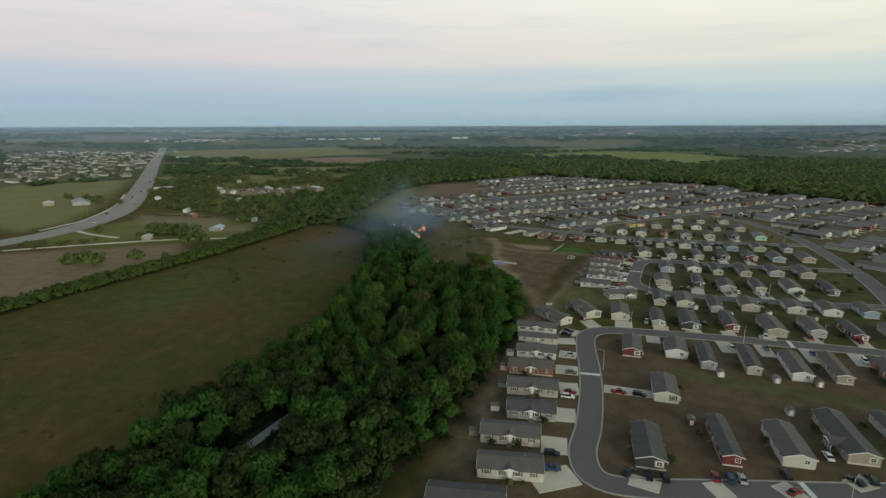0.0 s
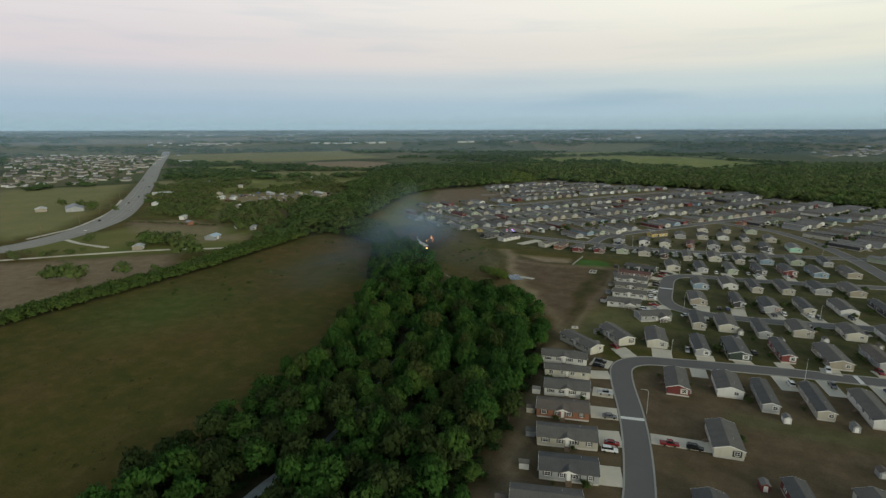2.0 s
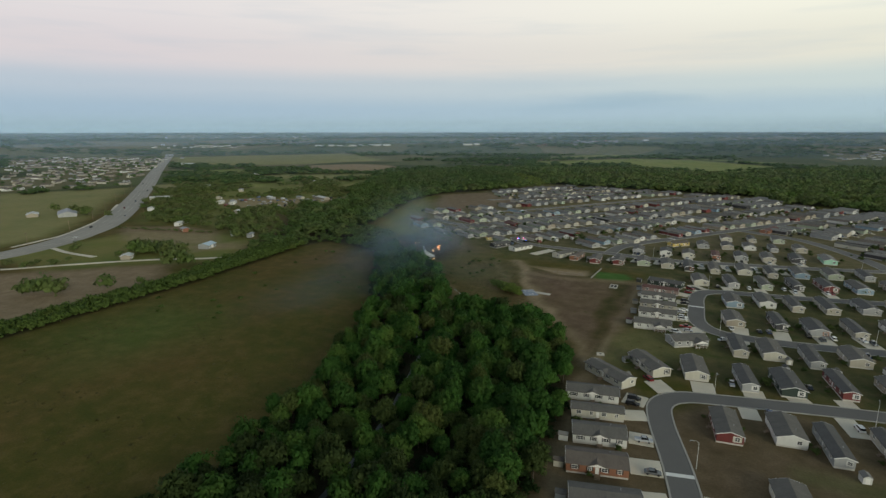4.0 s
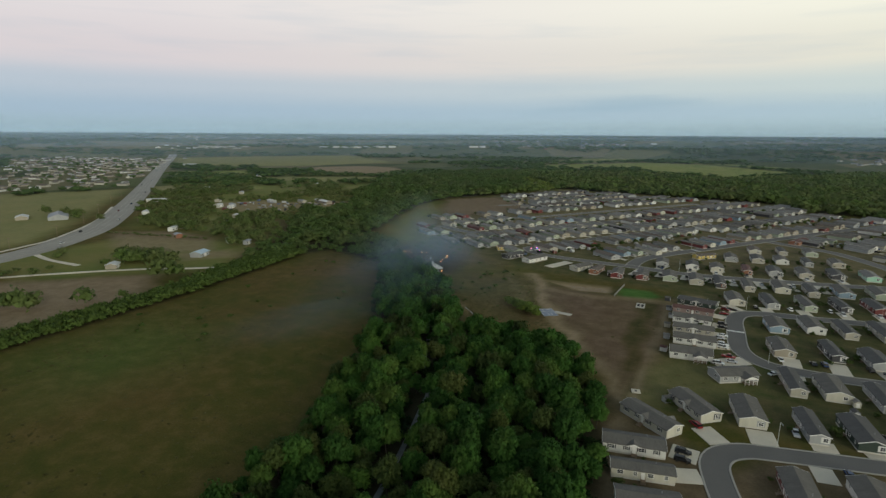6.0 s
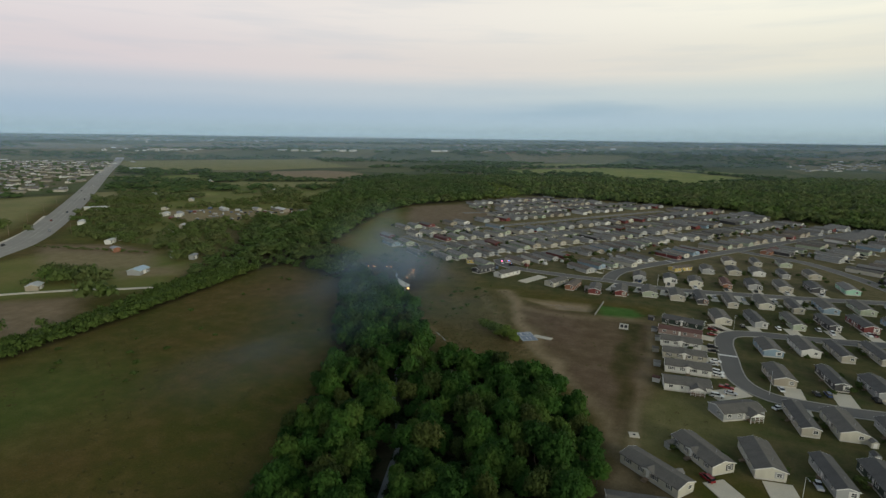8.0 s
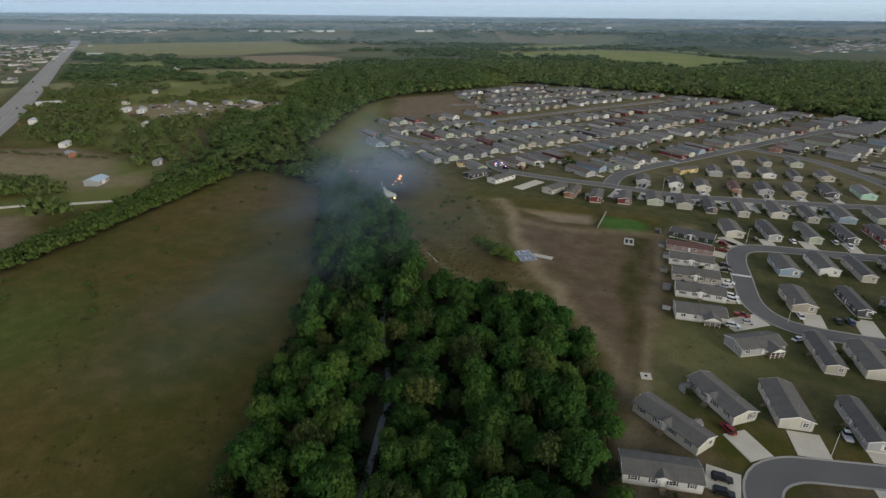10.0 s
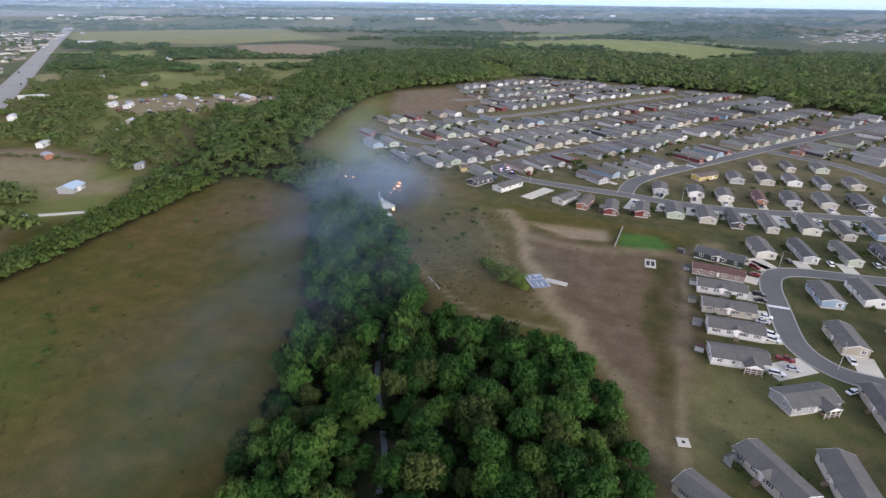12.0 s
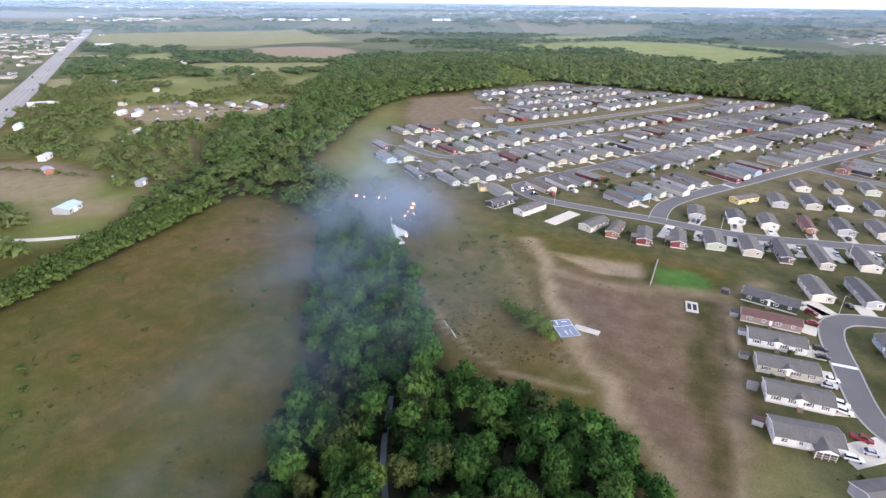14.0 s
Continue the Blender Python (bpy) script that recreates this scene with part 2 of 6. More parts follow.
SIDING = {n: siding(n, c) for n, c in {
    "cream": (0.52, 0.50, 0.42), "beige": (0.40, 0.375, 0.31), "grey": (0.33, 0.34, 0.34), "tan": (0.31, 0.275, 0.215),
    "white": (0.62, 0.62, 0.59), "rose": (0.27, 0.20, 0.18), "brick": (0.26, 0.115, 0.065), "red": (0.145, 0.03, 0.028), "charcoal": (0.045, 0.045, 0.05),
    "blue": (0.24, 0.33, 0.41), "sage": (0.35, 0.40, 0.30), "yellow": (0.58, 0.44, 0.12), "green": (0.028, 0.045, 0.035),
    "mint": (0.35, 0.60, 0.46)}.items()}
ROOFING = {n: shingles(n, c) for n, c in {
    "grey": (0.132, 0.122, 0.108), "slate": (0.096, 0.092, 0.088), "brown": (0.14, 0.115, 0.095), "light": (0.20, 0.19, 0.175),
    "red": (0.13, 0.065, 0.055)}.items()}
PAINTS = {n: surface("car_paint_" + n, c, 0.25, 0.0, fine=2, spread=0.06, relief=0) for n, c in {
    "white": (0.75, 0.75, 0.74), "black": (0.012, 0.012, 0.014), "silver": (0.42, 0.43, 0.45), "red": (0.20, 0.015, 0.018),
    "blue": (0.03, 0.055, 0.13), "grey": (0.13, 0.135, 0.14)}.items()}
# ======== mesh helpers ========


def part(name, bm, material, parent=None, label=""):
    """Links a bmesh as one mesh object, under a thing or a part when one is given."""
    me = bpy.data.meshes.new(name)
    bm.to_mesh(me)
    bm.free()
    me.materials.append(material)
    ob = new(name, me)
    if parent is not None:
        ob.parent = parent
    if label:
        ob["label"] = label
    return ob


def box(bm, x0, x1, y0, y1, z0, z1, bevel=0.0):
    g = bmesh.ops.create_cube(bm, size=1.0, matrix=Matrix.LocRotScale(((x0 + x1) / 2, (y0 + y1) / 2, (z0 + z1) / 2), None, (x1 - x0, y1 - y0, z1 - z0)))
    if bevel:
        es = list({e for v in g["verts"] for e in v.link_edges})
        bmesh.ops.bevel(bm, geom=es, offset=bevel, segments=1, affect="EDGES")
    return bm


def boxes(*dims, bevel=0.0):
    bm = bmesh.new()
    for d in dims:
        box(bm, *d, bevel=bevel)
    return bm


def cyl(bm, r0, r1, a, b, n=8):
    """A tapered round bar from a to b."""
    a, b = Vector(a), Vector(b)
    q = (b - a).to_track_quat("Z", "Y").to_matrix().to_4x4()
    bmesh.ops.create_cone(bm, cap_ends=True, segments=n, radius1=r0, radius2=r1, depth=(b - a).length, matrix=Matrix.Translation((a + b) / 2) @ q)
    return bm


def prism(bm, outline, y0, y1):
    """Extrudes an outline in x and z along y."""
    a = [bm.verts.new((x, y0, z)) for x, z in outline]
    b = [bm.verts.new((x, y1, z)) for x, z in outline]
    n = len(outline)
    for i in range(n):
        bm.faces.new((a[i], a[(i + 1) % n], b[(i + 1) % n], b[i]))
    bm.faces.new(a[::-1])
    bm.faces.new(b)
    bmesh.ops.recalc_face_normals(bm, faces=bm.faces)
    return bm


def empty(name, m=None):
    ob = new(name)
    ob.empty_display_size = 0.5
    if m is not None:
        ob.matrix_basis = m
    return ob


def smooth_path(pts, step=2.5):
    """Catmull-Rom through the points, sampled about every step metres."""
    p = [Vector((*q, 0)) for q in pts]
    p = [2 * p[0] - p[1], *p, 2 * p[-1] - p[-2]]
    out = []
    for i in range(1, len(p) - 2):
        n = max(1, int((p[i + 1] - p[i]).length / step))
        for k in range(n):
            t = k / n
            a, b, c, d = p[i - 1:i + 3]
            out.append(0.5 * (2 * b + (c - a) * t + (2 * a - 5 * b + 4 * c - d) * t * t + (3 * b - a - 3 * c + d) * t ** 3))
    out.append(p[-2])
    return out


def offset_path(path, d):
    out = []
    for i, p in enumerate(path):
        t = (path[min(i + 1, len(path) - 1)] - path[max(i - 1, 0)]).normalized()
        out.append(p + Vector((t.y, -t.x, 0)) * d)
    return out


def strip(name, path, d0, d1, z0, z1, material):
    """A slab along a path between two offsets to its right, from z0 up to z1."""
    a, b = offset_path(path, d0), offset_path(path, d1)
    bm = bmesh.new()
    rings = []
    for p, q in zip(a, b):
        h = land(p.x, p.y)
        rings.append([bm.verts.new((p.x, p.y, h + z0)), bm.verts.new((p.x, p.y, h + z1)), bm.verts.new((q.x, q.y, h + z1)), bm.verts.new((q.x, q.y, h + z0))])
    for r, s in zip(rings, rings[1:]):
        for i in range(3):
            bm.faces.new((r[i], r[i + 1], s[i + 1], s[i]))
    bm.faces.new(rings[0])
    bm.faces.new(rings[-1][::-1])
    bmesh.ops.recalc_face_normals(bm, faces=bm.faces)
    return part(name, bm, material)


def merge(name, templates, places, material, soft=False):
    """One mesh out of many placed copies of template meshes (vertex array, face list). places: (template, x, y, z, size x, y, z, turn)."""
    vs, fs, ns, base = [], [], [], 0
    for k, x, y, z, sx, sy, sz, a in places:
        v, f, *nn = templates[k]
        c, s = math.cos(a), math.sin(a)
        if nn and soft:
            q = nn[0]
            ns.append(np.stack((q[:, 0] * c - q[:, 1] * s, q[:, 0] * s + q[:, 1] * c, q[:, 2]), 1))
        w = v * (sx, sy, sz)
        vs.append(np.stack((w[:, 0] * c - w[:, 1] * s + x, w[:, 0] * s + w[:, 1] * c + y, w[:, 2] + z), 1))
        fs.append(f + base)
        base += len(v)
    v, f = np.concatenate(vs), np.concatenate(fs)
    me = bpy.data.meshes.new(name)
    me.vertices.add(len(v))
    me.vertices.foreach_set("co", v.astype(np.float32).ravel())
    n = f.shape[1]
    me.loops.add(f.size)
    me.loops.foreach_set("vertex_index", f.astype(np.int32).ravel())
    me.polygons.add(len(f))
    me.polygons.foreach_set("loop_start", np.arange(0, f.size, n, dtype=np.int32))
    me.update(calc_edges=True)
    if ns:
        me.polygons.foreach_set("use_smooth", np.ones(len(f), bool))
        me.normals_split_custom_set_from_vertices(np.concatenate(ns).tolist())
    me.materials.append(material)
    return new(name, me)


def inside(x, y, poly):
    if np.ndim(x) == 0:
        r = False
        for (x0, y0), (x1, y1) in zip(poly, poly[1:] + poly[:1]):
            if (y0 > y) != (y1 > y) and x < (x1 - x0) * (y - y0) / (y1 - y0) + x0:
                r = not r
        return r
    r = np.zeros(x.shape, bool)
    for (x0, y0), (x1, y1) in zip(poly, poly[1:] + poly[:1]):
        if y0 != y1:
            r ^= ((y0 > y) != (y1 > y)) & (x < (x1 - x0) * (y - y0) / (y1 - y0) + x0)
    return r


def edge_distance(x, y, line, closed=True):
    ends = line[1:] + line[:1] if closed else line[1:]
    if np.ndim(x) == 0:
        d = 1e9
        for (x0, y0), (x1, y1) in zip(line, ends):
            ux, uy = x1 - x0, y1 - y0
            t = min(1.0, max(0.0, ((x - x0) * ux + (y - y0) * uy) / (ux * ux + uy * uy + 1e-9)))
            d = min(d, math.hypot(x - x0 - t * ux, y - y0 - t * uy))
        return d
    d = np.full(np.shape(x), 1e9)
    for (x0, y0), (x1, y1) in zip(line, ends):
        ux, uy = x1 - x0, y1 - y0
        t = np.clip(((x - x0) * ux + (y - y0) * uy) / (ux * ux + uy * uy + 1e-9), 0, 1)
        d = np.minimum(d, np.hypot(x - x0 - t * ux, y - y0 - t * uy))
    return d


def area(x, y, poly, soft):
    """1 inside a polygon, 0 outside, fading over about soft metres."""
    d = edge_distance(x, y, poly)
    return np.clip(0.5 + np.where(inside(x, y, poly), d, -d) / soft, 0, 1)


def along(x, y, line, half, soft):
    return np.clip(0.5 + (half - edge_distance(x, y, line, False)) / soft, 0, 1)


def land(x, y):
    """Height of the ground: level near by, rising far off so that the land runs up to the horizon."""
    r = np.hypot(np.asarray(x, float) + 60, np.asarray(y, float) - 90)
    flat = 2300 * np.exp(np.clip((r - 2300) / 2400, 0, 1) * 2.7)
    z = np.where(r > 2300, 97 - np.minimum(r, 4700) * 97 / flat, 0.0)
    return float(z) if np.ndim(z) == 0 else z

# ======== plan ========
WOOD = [(-138, 40), (-144, 88), (-148, 114), (-147, 150), (-154, 190), (-174, 246), (-193, 294), (-219, 333), (-239, 372), (-262, 404),
        (-248, 414), (-225, 403), (-205, 385), (-187, 367), (-169, 338), (-156, 316), (-139, 304), (-118, 304), (-99, 302), (-87, 289), (-77, 266),
        (-68, 225), (-66, 185), (-62, 141), (-66, 110), (-74, 40)]
HEDGE = [(-318, 60), (-318, 270), (-323, 330), (-331, 400), (-352, 410), (-350, 340), (-336, 280), (-331, 60)]
BIG_WOOD = [(-331, 400), (-323, 424), (-285, 415), (-262, 404), (-258, 426), (-290, 462), (-336, 500), (-352, 550), (-371, 620), (-398, 711), (-396, 800), (-345, 885), (-330, 1010),
            (-480, 1330), (-600, 1330), (-650, 1100), (-555, 785), (-450, 640), (-485, 580), (-452, 528), (-405, 468), (-386, 424), (-372, 384), (-352, 345)]
FAR_FOREST = [(-392, 800), (-340, 880), (-275, 1018), (-140, 995), (-40, 962), (38, 958), (66, 868), (110, 876), (150, 826), (215, 782), (330, 800),
              (520, 1100), (640, 1750), (290, 1700), (110, 1470), (-20, 1325), (-190, 1450), (-390, 1370), (-520, 1300), (-600, 1330), (-480, 1330), (-330, 1010)]
SCRUB = [(-496, 1165), (-403, 1194), (-312, 1090), (-280, 1000), (-345, 900), (-430, 979)]
ROAD_A = [(140, 196), (90, 178), (54, 161), (18, 146), (-6, 136), (-17, 136), (-22, 146), (-23, 162), (-26, 184), (-30, 204), (-36, 228), (-37, 241), (-31, 249), (-18, 253), (24, 262), (82, 271), (140, 278)]
ROAD_B = [(106, 345), (60, 333), (19, 325), (-8, 324), (-20, 328), (-27, 340), (-28, 364), (-28, 384), (-24, 396), (-12, 402), (20, 406), (60, 414), (106, 424)]
ROAD_C = [(108, 507), (60, 495), (30, 488), (-13, 480), (-42, 475.5), (-67, 476), (-92, 480), (-119, 482), (-156, 487), (-173, 497), (-180, 510)]
ROAD_D = [(-92, 481), (-91, 494), (-88, 508), (-80, 524), (-63, 549), (-41, 578), (-22, 604), (0, 634), (22, 664), (76, 736), (128, 800), (150, 834)]
ROAD_E = [(-180, 506), (-155, 549), (-100, 630), (-54, 686), (-8, 752), (51, 829), (90, 876)]
ROAD_F = [(-296, 574), (-262, 556), (-244, 556), (-222, 573), (-175, 643), (-85, 760), (10, 888)]
ROAD_G = [(-262, 642), (-210, 700), (-150, 783), (-60, 905)]
ROAD_H = [(-300, 755), (-240, 808), (-190, 876), (-130, 955)]
ROAD_EAST = [(104, 300), (105, 394), (99, 450), (91, 504), (79, 550), (66, 580), (50, 607), (28, 622), (6, 637)]
HIGHWAY_LINE = [(-500, 40), (-512, 160), (-518, 240), (-522, 285), (-550, 345), (-625, 432), (-880, 648), (-1350, 1030), (-1960, 1535)]
LANE = [(-500, 205), (-480, 232), (-458, 255), (-431, 283), (-396, 313), (-374, 326), (-352, 342)]
DIRT_FIELD = [(-136, 405), (-95, 399), (-61, 398), (-60, 300), (-64, 284), (-80, 288), (-90, 306), (-112, 345), (-134, 388)]
LOTS_A = [(-58, 100), (-20, 100), (150, 190), (150, 265), (20, 254), (-24, 250), (-34, 236), (-60, 262), (-66, 200)]
LOTS = [(-70, 262), (160, 270), (170, 560), (230, 780), (100, 850), (40, 945), (-140, 975), (-270, 1000), (-345, 850), (-256, 735), (-335, 600), (-330, 568),
        (-272, 505), (-190, 462), (-168, 440), (-90, 430), (-56, 428), (-60, 400), (-58, 310)]
WEST_FIELD = [(-150, 30), (-150, 150), (-178, 246), (-222, 333), (-262, 404), (-325, 424), (-318, 270), (-318, 30)]
BROWN_LEFT = [(-336, 90), (-340, 270), (-378, 303), (-470, 222), (-490, 100)]
BROWN_MID = [(-556, 392), (-505, 421), (-448, 414), (-404, 375), (-440, 352), (-490, 350)]
BROWN_TOWN = [(-386, 785), (-335, 846), (-256, 758), (-274, 678), (-317, 642), (-352, 690)]
BROWN_FAR = [(-1048, 1275), (-952, 1390), (-840, 1370), (-740, 1269), (-700, 1150), (-812, 1070), (-941, 1150)]
YARD = [(-652, 580), (-575, 544), (-516, 552), (-509, 623), (-462, 664), (-496, 705), (-540, 654), (-610, 639), (-642, 603)]
FIELDS = [[(-1022, 903), (-1148, 1019), (-1097, 1086), (-944, 946)], [(-894, 896), (-916, 961), (-691, 1085), (-639, 987), (-740, 911)], [(-839, 640), (-921, 702), (-904, 728), (-806, 657)], [(-812, 759), (-757, 804), (-717, 759), (-770, 732)], [(-1219, 944), (-1176, 1003), (-1081, 927), (-1141, 893)]]
GREEN_PAD = [(-91, 418), (-73, 419), (-66, 409), (-72, 401), (-89, 400)]
BRIGHT_FAR = [(-527, 1730), (-344, 1935), (-272, 2045), (-70, 2031), (140, 1756), (134, 1640), (-14, 1430), (-184, 1540), (-238, 1690), (-309, 1670), (-468, 1580)]
FAR_STRIPS = [[(-607, 1960), (-470, 2240), (-300, 2370), (-222, 2290), (-431, 1936)], [(-199, 2268), (177, 1960), (150, 1830), (-70, 2110)]]
FIRE_LINE = [(-264, 446), (-248, 449), (-233, 452), (-224, 440), (-221, 429), (-213, 408)]
SANDY_TRACK = [(-150, 425), (-138, 402), (-120, 358), (-106, 331), (-92, 311), (-76, 287), (-67, 255), (-62, 215), (-59, 180), (-54, 130)]
FOOT_TRACK = [(-212, 392), (-196, 372), (-180, 357), (-160, 335), (-144, 323), (-130, 317), (-118, 318), (-106, 318)]
EAST_TRACK = [(-65, 258), (-63, 300), (-62, 350), (-60, 398)]
PASTURE = [(-1411, 1125), (-1800, 1430), (-1650, 1720), (-1417, 1977), (-996, 1600), (-1090, 1340), (-1232, 1190)]
LEFT_TOWN = [(-1031, 499), (-1023, 581), (-945, 670), (-1214, 900), (-1750, 1360), (-2150, 1230), (-2100, 1040)]
GARDENS = [(-470, 430), (-395, 402), (-414, 450), (-470, 516), (-498, 572), (-450, 640), (-560, 800), (-655, 1120), (-760, 1080), (-1180, 960), (-880, 690), (-660, 500), (-560, 420)]
WEST_PASTURE = [(-560, 280), (-575, 330), (-650, 410), (-920, 640), (-1010, 500), (-760, 300)]
CREEK = [(-118, 84), (-115, 106), (-115, 122), (-113, 142), (-116, 170), (-121, 195), (-130, 228), (-135, 243), (-151, 270), (-160, 292)]

# ======== ground ========


def spaced(lo, a, b, hi, step):
    """Even steps from a to b, growing ones out to lo and hi."""
    out = list(np.arange(a, b, step))
    d, up = step, out[-1]
    while up < hi:
        d *= 1.032
        up += d
        out.append(up)
    d, dn = step, out[0]
    while dn > lo:
        d *= 1.032
        dn -= d
        out.insert(0, dn)
    return np.array(out)


def ground_material():
    m, nt, b = shader("ground_cover", 0.95)
    b.inputs["Specular IOR Level"].default_value = 0.1

    def attr(n):
        a = nt.nodes.new("ShaderNodeAttribute")
        a.attribute_name = n
        return a.outputs["Fac"]
    n1, n2, n3 = noise_node(nt, 0.018, 5, coord="World"), noise_node(nt, 0.13, 6, 0.65, coord="World"), noise_node(nt, 1.6, 5, 0.7, coord="World")
    grass = ramp_node(nt, n1, [(0.34, (0.06, 0.068, 0.011)), (0.47, (0.088, 0.079, 0.017)), (0.62, (0.122, 0.083, 0.026))])
    grass = mix_node(nt, 0.42, grass, ramp_node(nt, n2, [(0.36, (0.05, 0.064, 0.01)), (0.5, (0.096, 0.084, 0.019)), (0.64, (0.165, 0.122, 0.042))]))
    # far mosaic of fields
    vo = nt.nodes.new("ShaderNodeTexVoronoi")
    vo.inputs["Scale"].default_value = 0.0042
    mp = nt.nodes.new("ShaderNodeMapping")
    mp.inputs["Scale"].default_value, mp.inputs["Rotation"].default_value = (1.0, 0.45, 1.0), (0, 0, radians(24))
    nt.links.new(nt.nodes.new("ShaderNodeNewGeometry").outputs["Position"], mp.inputs[0])
    nt.links.new(mp.outputs[0], vo.inputs["Vector"])
    sepc = nt.nodes.new("ShaderNodeSeparateColor")
    nt.links.new(vo.outputs["Color"], sepc.inputs[0])
    far = ramp_node(nt, sepc.outputs[0], [(0.0, (0.04, 0.066, 0.028)), (0.35, (0.075, 0.105, 0.046)), (0.6, (0.16, 0.165, 0.075)), (0.8, (0.20, 0.175, 0.10)), (1.0, (0.08, 0.12, 0.045))])
    far = mix_node(nt, 0.25, far, grass)
    col = mix_node(nt, attr("far"), grass, far)
    yard = ramp_node(nt, n2, [(0.3, (0.052, 0.068, 0.019)), (0.5, (0.09, 0.088, 0.034)), (0.7, (0.14, 0.112, 0.052))])
    col = mix_node(nt, attr("yard"), col, yard)
    bare = ramp_node(nt, n2, [(0.25, (0.105, 0.07, 0.041)), (0.5, (0.15, 0.105, 0.066)), (0.8, (0.205, 0.152, 0.10))])
    col = mix_node(nt, math_node(nt, "MULTIPLY", attr("bare"), math_node(nt, "ADD", math_node(nt, "MULTIPLY", n1, 0.9), 0.45), True), col, bare)
    lush = ramp_node(nt, n2, [(0.3, (0.05, 0.12, 0.02)), (0.7, (0.085, 0.17, 0.035))])
    col = mix_node(nt, attr("lush"), col, lush)
    col = mix_node(nt, attr("bright"), col, ramp_node(nt, n1, [(0.3, (0.175, 0.225, 0.055)), (0.7, (0.27, 0.265, 0.09))]))
    sand = ramp_node(nt, n2, [(0.3, (0.235, 0.175, 0.10)), (0.7, (0.33, 0.26, 0.165))])
    col = mix_node(nt, attr("track"), col, sand)
    dark_floor = ramp_node(nt, n2, [(0.3, (0.03, 0.032, 0.014)), (0.7, (0.07, 0.06, 0.032))])
    col = mix_node(nt, attr("dark_floor"), col, dark_floor)
    sk = math_node(nt, "MULTIPLY", attr("scorch"), math_node(nt, "ADD", n2, 0.35), True)
    col = mix_node(nt, sk, col, ramp_node(nt, n3, [(0.3, (0.018, 0.016, 0.014)), (0.7, (0.075, 0.06, 0.05))]))
    col = mix_node(nt, 0.4, col, ramp_node(nt, n3, [(0.28, (0.45, 0.45, 0.45)), (0.72, (1.5, 1.45, 1.4))]), "MULTIPLY")
    nt.links.new(col, b.inputs["Base Color"])
    bump(nt, b, n3, 0.5, 0.4)
    return m


